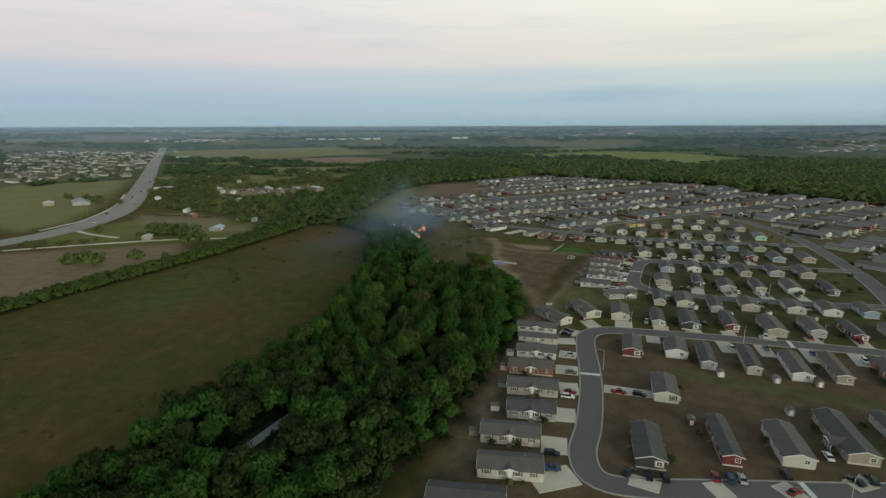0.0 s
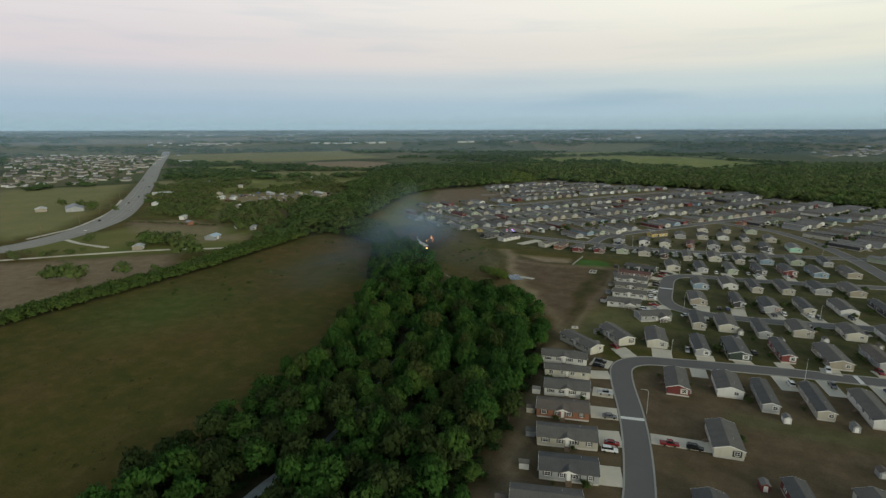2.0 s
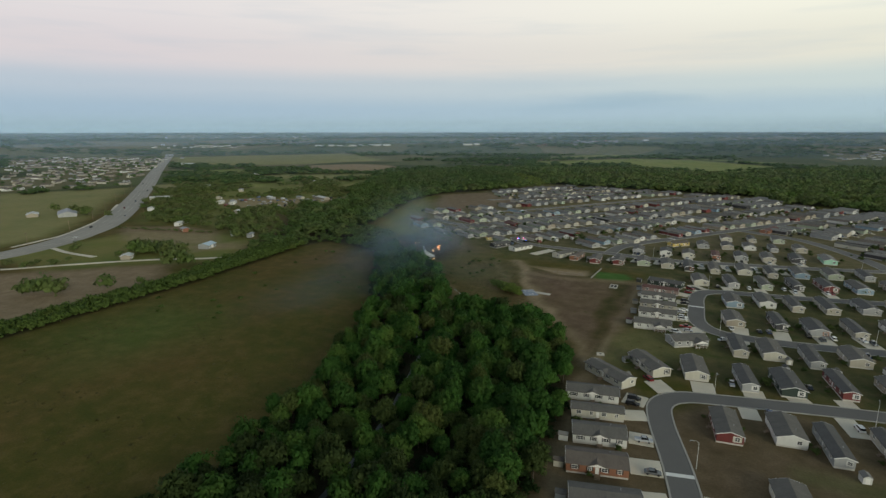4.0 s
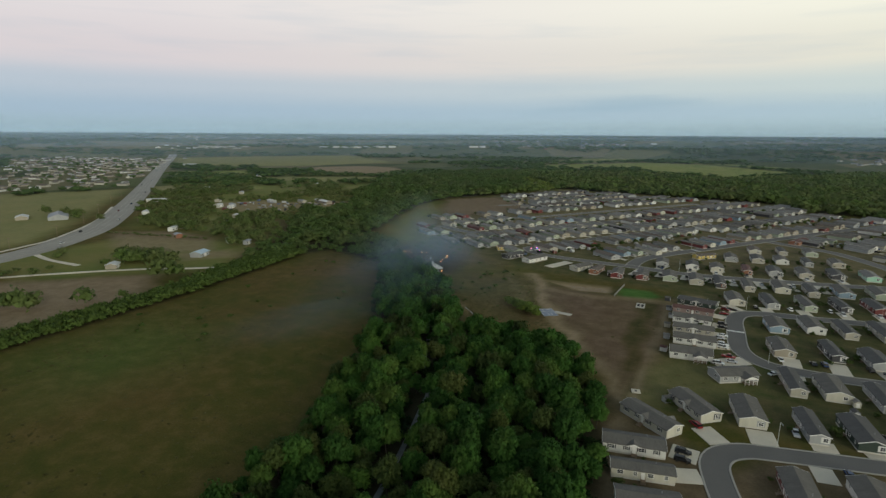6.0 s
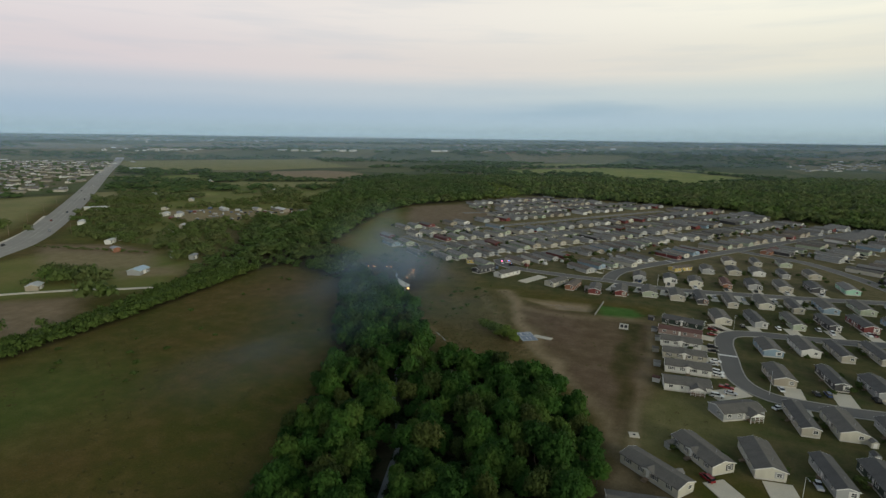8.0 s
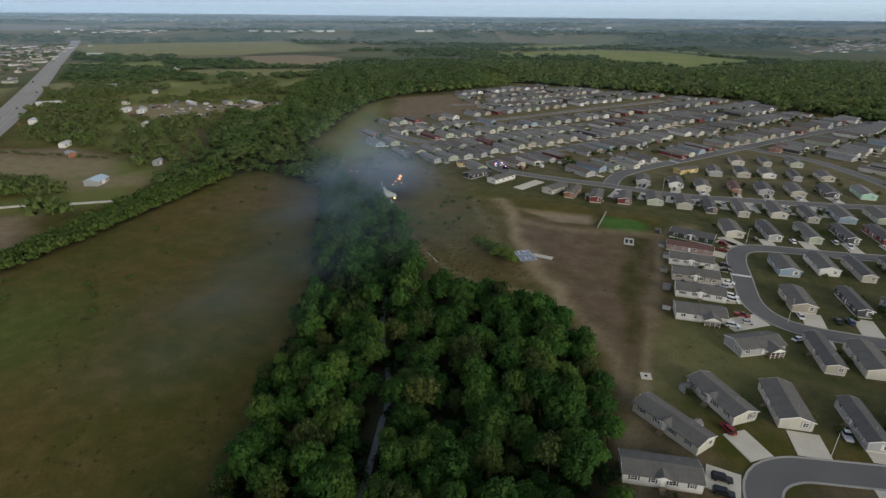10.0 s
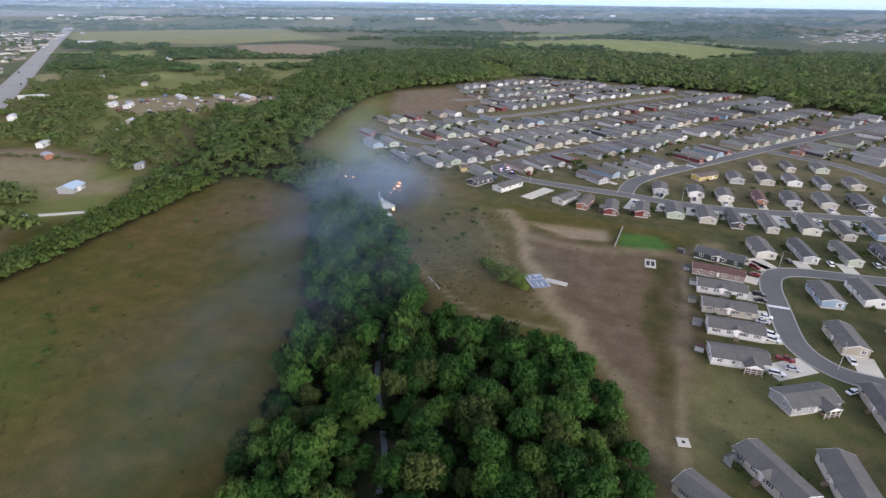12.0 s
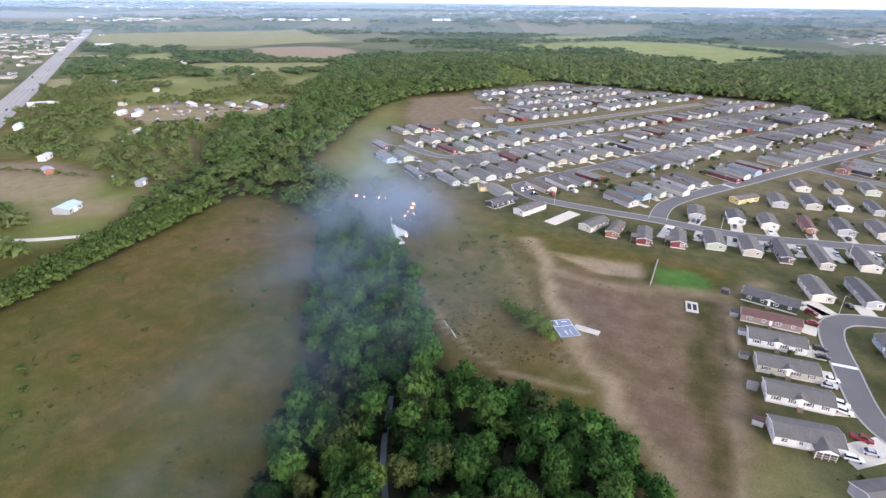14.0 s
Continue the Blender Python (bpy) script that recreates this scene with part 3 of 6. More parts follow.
def build_ground():
    xs, ys = spaced(-4800, -680, 130, 4800, 2.8), spaced(-900, 40, 720, 4900, 2.8)
    X, Y = np.meshgrid(xs, ys)
    x, y = X.ravel(), Y.ravel()
    rough = np.array([noise.noise((a * 0.03, b * 0.03, 0.0)) * 0.25 + noise.noise((a * 0.17, b * 0.17, 3.0)) * 0.08 for a, b in zip(x, y)])
    r = np.hypot(x + 120, y - 300)
    quiet = np.maximum.reduce([area(x, y, LOTS, 10), area(x, y, LOTS_A, 10), np.clip((r - 500) / 100, 0, 1)])
    z = land(x, y) + rough * (1 - quiet) - 0.03 - 0.1 * (1 - quiet)
    jig = np.array([noise.noise((a * 0.06, b * 0.06, 9.0)) for a, b in zip(x, y)]) * 5
    xj, yj = x + jig, y + jig[::-1] * 0
    # a shallow graded pit beside the dirt field
    PIT = [(-137, 415), (-97, 418), (-94, 405), (-113, 402)]
    z -= area(x, y, PIT, 5) * 1.0
    cover = {
        "far": np.clip((r - 650) / 300, 0, 1),
        "yard": np.maximum(area(xj, yj, LOTS, 12), area(xj, yj, LOTS_A, 8)),
        "bare": np.maximum.reduce([area(xj, yj, DIRT_FIELD, 10), area(xj, yj, LOTS_A, 8) * 0.8, area(xj, yj, BROWN_LEFT, 16), area(xj, yj, BROWN_MID, 14), area(xj, yj, BROWN_TOWN, 14),
                                   area(x, y, BROWN_FAR, 25), along(xj, yj, [(-58, 140), (-61, 190), (-64, 240), (-68, 290)], 9, 8) * 0.8, along(xj, yj, [(-240, 470), (-205, 440)], 22, 26) * 0.8,
                                   area(xj, yj, [(-322, 420), (-262, 404), (-238, 368), (-285, 350)], 40) * 0.55, area(xj, yj, [(-200, 400), (-160, 420), (-130, 360), (-112, 330), (-150, 318)], 30) * 0.45, area(xj, yj, [(-62, 266), (-44, 284), (-30, 292), (-26, 296), (-40, 316), (-58, 312)], 10) * 0.5, area(xj, yj, [(-372, 384), (-405, 468), (-452, 528), (-510, 560), (-540, 480), (-440, 410)], 30) * 0.6]) * (1 - 0.95 * along(xj, y, [(-71, 392), (-70, 296)], 3.4, 4)),
        "lush": np.maximum.reduce([area(x, y, GREEN_PAD, 3), along(xj, yj, [(60, 186), (120, 210)], 10, 12) * 0.4, along(xj, yj, [(2, 214), (70, 216)], 4, 6) * 0.25, area(xj, yj, [(-205, 470), (-150, 430), (-122, 365), (-145, 325), (-200, 380)], 30) * 0.08, area(xj, yj, [(-330, 580), (-270, 500), (-250, 470), (-300, 480), (-360, 620)], 30) * 0.25, area(xj, yj, [(-300, 190), (-300, 240), (-262, 250), (-235, 215), (-250, 170)], 40) * 0.35]),
        "bright": np.maximum.reduce([area(xj, yj, [(-215, 480), (-150, 435), (-122, 365), (-145, 325), (-205, 380)], 30) * 0.06, area(x, y, BRIGHT_FAR, 20), *[area(x, y, f, 25) * 0.75 for f in FAR_STRIPS], area(xj, yj, [(-66, 262), (-40, 280), (-22, 296), (-22, 320), (-60, 314)], 12) * 0.3, area(xj, yj, [(-288, 478), (-339, 530), (-379, 645), (-400, 770), (-330, 640), (-329, 575), (-262, 505)], 25) * 0.4, area(x, y, SCRUB, 30) * 0.4, area(xj, yj, GARDENS, 30) * 0.6, area(x, y, PASTURE, 20) * 0.9, *[area(xj, yj, f, 14) * 0.9 for f in FIELDS], area(xj, yj, WEST_PASTURE, 25) * 0.95, area(xj, yj, [(-350, 340), (-400, 420), (-520, 380), (-520, 260), (-440, 255)], 20) * 0.55]),
        "track": np.maximum.reduce([area(x, y, LOTS, 20) * np.clip((y - 470) / 60, 0, 1) * 0.3, along(xj, y, SANDY_TRACK[:5], 3.4, 5), along(xj, y, SANDY_TRACK[4:], 1.8, 5) * 0.7, along(x, y, FOOT_TRACK, 0.9, 2.8) * 0.9, along(xj, yj, [(-650, 545), (-600, 575), (-545, 610), (-490, 668), (-470, 700)], 4, 6) * 0.9, along(xj, yj, [(-700, 500), (-640, 540), (-610, 640), (-640, 760)], 3, 6) * 0.8, along(xj, y, [(-166, 425), (-150, 388), (-131, 352), (-113, 325)], 1.2, 4) * 0.45, along(x, y, EAST_TRACK, 1.1, 2.4) * 0.75,
                                    along(x, y, LANE, 2.0, 2.5), area(xj, yj, [(-425, 355), (-395, 385), (-370, 372), (-395, 345)], 14) * 0.7, area(xj, yj, BROWN_LEFT, 16) * 0.75, area(xj, yj, BROWN_MID, 14) * 0.6, area(xj, yj, YARD, 12) * 0.75, area(xj, yj, FIELDS[2], 14) * 0.5, area(xj, yj, FIELDS[1], 14) * 0.35, area(x, y, PASTURE, 30) * 0.35, area(xj, yj, WEST_PASTURE, 25) * 0.4, area(xj, yj, BROWN_TOWN, 14) * 0.35, area(x, y, BROWN_FAR, 12) * 0.95, along(x, y, [(-322, 812), (-268, 768)], 5, 6) * 0.6, area(x, y, PIT, 4) * 1.0, along(xj, yj, [(-93, 396), (-62, 401), (-45, 420)], 3, 7) * 0.6,
                                    along(xj, yj, [(-140, 398), (-112, 392), (-92, 394)], 2.5, 6) * 0.6]),
        # dark tone: leaf litter under the woods, plus a strip in the dirt field
        "dark_floor": np.maximum.reduce([along(xj, y, [(-71, 392), (-70, 296)], 3.4, 4) * 0.5, area(xj, yj, WOOD, 8), area(x, y, HEDGE, 5), area(x, y, BIG_WOOD, 10), area(x, y, FAR_FOREST, 20) * (1 - area(x, y, SCRUB, 30))]),
        "scorch": along(xj, yj, FIRE_LINE, 11, 16),
    }
    n, k = len(xs), len(ys)
    i = np.arange((k - 1) * n).reshape(k - 1, n)[:, :-1].ravel()
    f = np.stack((i, i + 1, i + n + 1, i + n), 1)
    me = bpy.data.meshes.new("ground")
    me.vertices.add(len(x))
    me.vertices.foreach_set("co", np.stack((x, y, z), 1).astype(np.float32).ravel())
    me.loops.add(f.size)
    me.loops.foreach_set("vertex_index", f.astype(np.int32).ravel())
    me.polygons.add(len(f))
    me.polygons.foreach_set("loop_start", np.arange(0, f.size, 4, dtype=np.int32))
    me.update(calc_edges=True)
    for key, v in cover.items():
        me.attributes.new(key, "FLOAT", "POINT").data.foreach_set("value", v.astype(np.float32))
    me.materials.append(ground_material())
    me.polygons.foreach_set("use_smooth", np.ones(len(f), bool))
    tagged(new("ground", me), "open farmland of dry olive grass and bare brown earth", "ground", kind="structure")


build_ground()

# ======== roads ========


def street(name, pts, half, label, material=ASPHALT, kerbs=True, top=0.06):
    path = smooth_path(pts)
    tagged(strip(name, path, -half, half, -0.3, top, material), label, "road", kind="structure")
    if kerbs:
        for s in (-1, 1):
            a, b = sorted((s * half, s * (half + 0.55)))
            tagged(strip("kerb", path, a, b, -0.3, 0.16, KERB), "pale concrete kerb and gutter along the street", "kerb", kind="structure")
    return path


PATH_A = street("road_a", ROAD_A, 3.75, "dark grey asphalt residential street curving between homes")
PATH_B = street("road_b", ROAD_B, 3.75, "grey asphalt residential street looping between homes")
PATH_C = street("road_c", ROAD_C, 4.0, "grey asphalt residential street along the edge of the homes")
PATH_D = street("road_d", ROAD_D, 4.4, "grey asphalt through street of the housing estate", top=0.085)
street("road_e", ROAD_E, 4.0, "grey asphalt residential street among rows of homes", top=0.073)
street("road_f", ROAD_F, 4.0, "grey asphalt residential street among rows of homes")
street("road_g", ROAD_G, 4.0, "grey asphalt residential street among rows of homes")
street("road_h", ROAD_H, 4.0, "grey asphalt residential street among rows of homes")
street("road_east", ROAD_EAST, 4.6, "grey asphalt collector street of the estate", top=0.097)
PATH_HW = street("highway", HIGHWAY_LINE, 14.0, "wide pale grey highway running to the horizon", HIGHWAY, False)
tagged(strip("lane", smooth_path(LANE), -1.8, 1.8, -0.3, 0.07, CONCRETE), "pale gravel farm lane beside the brown field", "road", kind="structure")
tagged(strip("frontage_path", smooth_path([(-449, 297), (-483, 297), (-512, 302)]), -2.0, 2.0, -0.3, 0.05, CONCRETE), "pale concrete side road beside the highway", "road", kind="structure")
tagged(strip("frontage_path", smooth_path([(-547, 289), (-556, 316), (-570, 347), (-634, 422), (-728, 501)]), -1.6, 1.6, -0.3, 0.05, CONCRETE), "pale concrete path along the highway", "path", kind="structure")
tagged(strip("creek_bed", smooth_path(CREEK[:4]), -1.7, 1.7, -0.6, 0.12, surface("creek_stone", (0.40, 0.40, 0.37), 0.8, coord="World", spread=0.3)), "pale dry stony creek bed among the trees", "creek bed", kind="structure")
# this narrow stretch is coloured darker than the one before it
tagged(strip("creek_bed", smooth_path(CREEK[3:]), -0.8, 0.8, -0.6, 0.12, surface("darker_stone", (0.15, 0.15, 0.14), 0.6, coord="World", spread=0.35)), "narrow darker stony creek bed under the trees", "creek bed", kind="structure")
for k, s in enumerate((-5.6, 0.0, 5.6)):
    tagged(strip("lane_line", PATH_HW, s - 0.1, s + 0.1, 0.05, 0.075, CONCRETE), "worn painted lane line on the highway", "road marking", kind="structure")


def crossbar(path, i, half, label):
    """A painted bar across a street."""
    p, q = path[i], path[i + 1]
    tagged(strip("crosswalk_bar", [p, p + (q - p).normalized() * 1.6], -half, half, 0.05, 0.109, PAINT), label, "road marking", kind="structure")


def nearest(path, x, y):
    return min(range(len(path) - 1), key=lambda i: (path[i].x - x) ** 2 + (path[i].y - y) ** 2)


for path, x, y in ((PATH_A, -29, 200), (PATH_A, 38, 153), (PATH_A, 46, 265), (PATH_B, -28, 364), (PATH_D, -52, 564)):
    crossbar(path, nearest(path, x, y), 4.0, "white painted bar across the street")

# ======== homes ========
HOMES = {}


def wall_window(parent, x, y, z, w, h, face, shutters=False):
    """A framed window on a wall; face is the outward side: +x, -x, +y or -y."""
    def b(u0, u1, v0, v1, d0, d1):
        if face[1] == "x":
            s = 1 if face[0] == "+" else -1
            return (*sorted((x + s * d0, x + s * d1)), y + u0, y + u1, z + v0, z + v1)
        s = 1 if face[0] == "+" else -1
        return (x + u0, x + u1, *sorted((y + s * d0, y + s * d1)), z + v0, z + v1)
    t = 0.12
    fr = part("window", boxes(b(-w / 2 - t, w / 2 + t, h, h + t, 0, 0.07), b(-w / 2 - t, w / 2 + t, -t, 0, 0, 0.09), b(-w / 2 - t, -w / 2, 0, h, 0, 0.07), b(w / 2, w / 2 + t, 0, h, 0, 0.07),
                              b(-0.03, 0.03, 0, h, 0, 0.06), b(-w / 2, -0.03, h / 2 - 0.03, h / 2 + 0.03, 0, 0.055), b(0.03, w / 2, h / 2 - 0.03, h / 2 + 0.03, 0, 0.055)), TRIM, parent, "white window frame")
    part("pane", boxes(b(-w / 2, w / 2, 0, h, 0, 0.03)), GLASS, fr, "dark glass pane")
    if shutters:
        for s in (-1, 1):
            u = s * (w / 2 + t + 0.2)
            part("shutter", boxes(b(u - 0.18, u + 0.18, -0.05, h + 0.05, 0, 0.05)), DARK_TRIM, fr, "dark shutter")


def home(m, L=18.0, W=8.2, wall="cream", roof="grey", style="dormer", gable="", label=""):
    """A manufactured home, its length along local y, gable ends at -y (front) and +y; its long front faces -x."""
    key = (L, W, wall, roof, style, gable, label)
    if key in HOMES:
        return copy_thing(HOMES[key], m)
    e = empty("manufactured_home", m)
    HOMES[key] = e
    words = {"dormer": "with gabled entrance", "plain": "with ridged roof", "porch": "with covered timber porch", "far": "with low ridged roof"}[style]
    tagged(e, label or f"{wall} {'single' if W < 6.5 else 'double'}-width manufactured home {words} of {roof} shingles", "house", "homes of the estate")
    h0, h1 = 0.55, 3.05
    hr = h1 + W / 2 * 0.30
    wm, rm = SIDING[wall], ROOFING[roof]
    w, l = W / 2, L / 2
    part("skirting", boxes((-w + 0.06, w - 0.06, -l + 0.06, l - 0.06, -0.1, h0)), SKIRT, e)
    part("wall", prism(bmesh.new(), [(-w, h0), (w, h0), (w, h1), (0, hr), (-w, h1)], -l, l), wm, e)
    o, t, g = 0.35, 0.16, 0.25
    sl = 0.30
    part("roof", prism(bmesh.new(), [(-w - o, h1 - o * sl), (0, hr), (w + o, h1 - o * sl), (w + o, h1 - o * sl + t), (0, hr + t), (-w - o, h1 - o * sl + t)], -l - g, l + g), rm, e)
    for y in (-l - g - 0.05, l + g) if style != "far" else ():
        fascia = prism(bmesh.new(), [(-w - o, h1 - o * sl - 0.06), (0, hr - 0.06), (w + o, h1 - o * sl - 0.06), (w + o, h1 - o * sl + t + 0.01), (0, hr + t + 0.01), (-w - o, h1 - o * sl + t + 0.01)], y, y + 0.05)
        part("fascia", fascia, TRIM, e, "white fascia board")
    zw = h0 + 0.95
    if style == "far":
        for s in (-1, 1):
            wall_window(e, 0.15 * W * s, -l if s < 0 else l, zw, 1.5, 1.1, "-y" if s < 0 else "+y")
        return e
    sides = {"-x": -w, "+x": w}
    # windows along the long sides
    for f, x in sides.items():
        n = 4 if L > 15 else 3
        for k in range(n):
            y = -l + L * (k + 0.6) / (n + 0.2)
            if f == "-x" and abs(y) < 1.6:
                continue
            wall_window(e, x, y, zw, 1.5 if k % 2 else 0.9, 1.1, f, f == "-x" and style == "dormer")
    if gable:
        # a contrasting panel around the front gable window
        gm = SIDING[gable]
        part("gable_panel", boxes((max(0.1, w * 0.52 - 1.25), min(w - 0.15, w * 0.52 + 1.25), -l - 0.04, -l, zw - 0.5, zw + 1.45)), gm, e, gable + " panel on the gable end")
        wall_window(e, w * 0.52, -l - 0.04, zw - 0.1, 1.3, 1.2, "-y")
    else:
        wall_window(e, w * 0.45, -l, zw, 1.3, 1.1, "-y")
    wall_window(e, -w * 0.35, l, zw, 1.2, 1.1, "+y")
    # front door with steps on the long side
    d = part("door", boxes((-w - 0.05, -w, -0.5, 0.5, h0 + 0.05, h0 + 2.1)), TRIM, e, "white front door")
    part("handle", boxes((-w - 0.11, -w - 0.05, 0.32, 0.42, h0 + 1.0, h0 + 1.08)), STEEL, d)
    part("door", boxes((w, w + 0.05, L * 0.2 - 0.45, L * 0.2 + 0.45, h0 + 0.05, h0 + 2.1)), TRIM, e, "white back door")
    if style == "dormer":
        q, zz = 2.6, h1 - o * sl
        dm = bmesh.new()
        prism(dm, [(-q, zz - 0.05), (0, zz + q * 0.36), (q, zz - 0.05), (q, zz + 0.12), (0, zz + q * 0.36 + 0.17), (-q, zz + 0.12)], 0, w * 0.9)
        bmesh.ops.transform(dm, matrix=Matrix.Translation((-w - 0.55, 0, 0)) @ Matrix.Rotation(radians(-90), 4, "Z"), verts=dm.verts)
        part("dormer_roof", dm, rm, e)
        dg = bmesh.new()
        prism(dg, [(-q + 0.3, zz), (q - 0.3, zz), (0, zz + q * 0.32)], 0, 0.1)
        bmesh.ops.transform(dg, matrix=Matrix.Translation((-w - 0.4, 0, 0)) @ Matrix.Rotation(radians(-90), 4, "Z"), verts=dg.verts)
        part("dormer_gable", dg, TRIM, e)
        steps(e, -w, 0, h0, 1.5, 1.6)
    elif style == "porch":
        porch(e, -w, -L * 0.2, h0, h1, 2.6, 5.2, rm)
    else:
        steps(e, -w, 0, h0, 1.2, 1.3)
    steps(e, w, L * 0.2, h0, -1.2, 1.2)
    # vent pipes on the roof
    for y in (-L * 0.22,):
        part("vent_pipe", cyl(bmesh.new(), 0.07, 0.07, (w * 0.4, y, h1 + 0.5), (w * 0.4, y, hr + 0.35), 6), STEEL, e)
    part("air_conditioner", boxes((w + 0.25, w + 1.05, -L * 0.3 - 0.4, -L * 0.3 + 0.4, -0.05, 0.85), bevel=0.04), STEEL, e)
    return e


def steps(e, x, y, h0, deep, wide):
    """A small timber landing with three treads and rails; deep runs outward, to -x when positive."""
    s = -1 if deep > 0 else 1
    a = abs(deep)

    def rng(d0, d1):
        return sorted((x + s * d0, x + s * d1))
    st = part("steps", boxes((*rng(0.06, a), y - wide / 2, y + wide / 2, h0 - 0.1, h0), (*rng(a, a + 0.3), y - wide / 2, y + wide / 2, h0 - 0.28, h0 - 0.19), (*rng(a + 0.3, a + 0.6), y - wide / 2, y + wide / 2, h0 - 0.46, h0 - 0.37)), TIMBER, e, "weathered timber steps")
    for k in (-1, 1) if deep > 0 else ():
        yy = y + k * (wide / 2 - 0.05)
        part("railing", boxes((*rng(a - 0.1, a), yy - 0.05, yy + 0.05, -0.1, h0 + 0.95), (*rng(0.06, a - 0.09), yy - 0.04, yy + 0.04, h0 + 0.85, h0 + 0.93)), TIMBER, st)


def porch(e, x, y, h0, h1, deep, wide, rm):
    """A roofed deck on the long side, out to -x."""
    dk = part("deck", boxes(*[(x - deep + 0.02, x - 0.06, y - wide / 2 + k * 0.5, y - wide / 2 + k * 0.5 + 0.48, h0 - 0.12, h0) for k in range(int(wide / 0.5))]), TIMBER, e, "timber deck boards")
    for k in range(4):
        yy = y - wide / 2 + 0.1 + k * (wide - 0.2) / 3
        part("post", boxes((x - deep + 0.04, x - deep + 0.16, yy - 0.06, yy + 0.06, -0.1, h1 - 0.45)), TRIM, dk)
    part("railing", boxes((x - deep + 0.06, x - deep + 0.14, y - wide / 2, y + wide / 2, h0 + 0.85, h0 + 0.93), (x - deep + 0.06, x - deep + 0.14, y - wide / 2, y + wide / 2, h0 + 0.15, h0 + 0.2)), TRIM, dk)
    # a gabled roof over the deck, running back into the main roof, with a white gable board and a beam on the posts
    q, z = wide / 2 + 0.35, h1 - 0.42
    for name, outline, a0, a1, m, words in (("porch_roof", [(-q, z), (0, z + q * 0.42), (q, z), (q, z + 0.15), (0, z + q * 0.42 + 0.16), (-q, z + 0.15)], 0.0, deep + 2.4, rm, ""),
                                            ("porch_gable", [(-q + 0.25, z + 0.02), (q - 0.25, z + 0.02), (0, z + q * 0.38)], 0.12, 0.22, TRIM, "white porch gable"),
                                            ("beam", [(-q + 0.3, z - 0.22), (q - 0.3, z - 0.22), (q - 0.3, z + 0.02), (-q + 0.3, z + 0.02)], 0.3, 0.42, TRIM, "white porch beam")):
        bm = prism(bmesh.new(), outline, a0, a1)
        bmesh.ops.transform(bm, matrix=Matrix.Translation((x - deep - 0.3, y, 0)) @ Matrix.Rotation(radians(-90), 4, "Z"), verts=bm.verts)
        part(name, bm, m, e, words)


def at_gable(x, y, axis, L):
    """Pose of a home whose front gable stands at x, y and whose length runs along axis degrees."""
    a = radians(axis)
    return pose(x + math.cos(a) * L / 2, y + math.sin(a) * L / 2, 0, 0, 0, axis - 90)


def row(items, axis):
    for x, y, L, W, wall, roof, style, gable in items:
        home(at_gable(x, y, axis, L), L, W, wall, roof, style, gable)


# homes beside the near street, gables to the road
row([(-3, 146, 19, 8.2, "charcoal", "slate", "plain", "cream"), (18, 157, 23, 5.4, "red", "slate", "plain", ""), (35, 164, 19, 8.4, "cream", "grey", "plain", ""),
     (52, 173, 25, 8.2, "tan", "slate", "porch", "beige"), (67, 180, 24, 5.2, "grey", "slate", "plain", ""), (84, 186, 22, 8.2, "beige", "grey", "plain", "")], 101)
row([(-1, 188, 16, 8.2, "cream", "grey", "plain", "green")], 98)
row([(-16, 223, 17, 7.6, "red", "grey", "plain", "cream"), (1, 229, 15, 8.4, "white", "grey", "plain", ""), (13, 223, 20, 5.2, "grey", "slate", "plain", ""),
     (29, 225, 22, 5.2, "beige", "slate", "plain", ""), (45, 226, 22, 7.0, "white", "grey", "plain", ""), (59, 230, 23, 5.4, "tan", "brown", "plain", ""),
     (79, 231, 24, 8.2, "brick", "grey", "plain", ""), (96, 234, 24, 8.2, "grey", "slate", "plain", "")], 97)
row([(-26, 266, 17, 8.4, "cream", "grey", "plain", "grey"), (-8, 264, 18, 5.6, "grey", "slate", "plain", "white"), (6, 266, 18, 8.2, "green", "slate", "plain", "white"),
     (24, 272, 20, 5.4, "red", "slate", "plain", "white"), (42, 273, 20, 8.4, "tan", "grey", "plain", "beige"), (59, 280, 19, 6.6, "grey", "brown", "plain", ""),
     (75, 281, 20, 5.6, "red", "slate", "plain", "white"), (93, 284, 20, 8.2, "beige", "grey", "plain", "")], 99)
# homes across from them, long fronts seen, set square to the street
for x, y, L, W, wall, roof, style, turn in (
        (-45, 111, 20, 8.4, "grey", "slate", "plain", 17), (-39, 129, 18, 8.4, "cream", "grey", "dormer", 17), (-44, 145, 18, 8.4, "beige", "grey", "dormer", 15), (-42, 161.5, 16, 8.4, "grey", "slate", "dormer", 14),
        (-46, 177.5, 18, 8.4, "beige", "grey", "dormer", 14), (-51, 193.5, 17, 8.4, "brick", "brown", "dormer", 13), (-53, 209, 16, 8.4, "white", "grey", "dormer", 13),
        (-56, 223, 17, 5.4, "cream", "grey", "plain", 12), (-60, 236, 18, 7.6, "white", "grey", "dormer", 10)):
    home(pose(x, y, 0, 0, 0, 90 + turn), L, W, wall, roof, style)
home(pose(-57, 255, 0, 0, 0, 53), 20, 7.2, "cream", "grey", "dormer", "")
home(pose(-44, 271, 0, 0, 0, 38), 18, 8.0, "cream", "grey", "dormer", "charcoal")
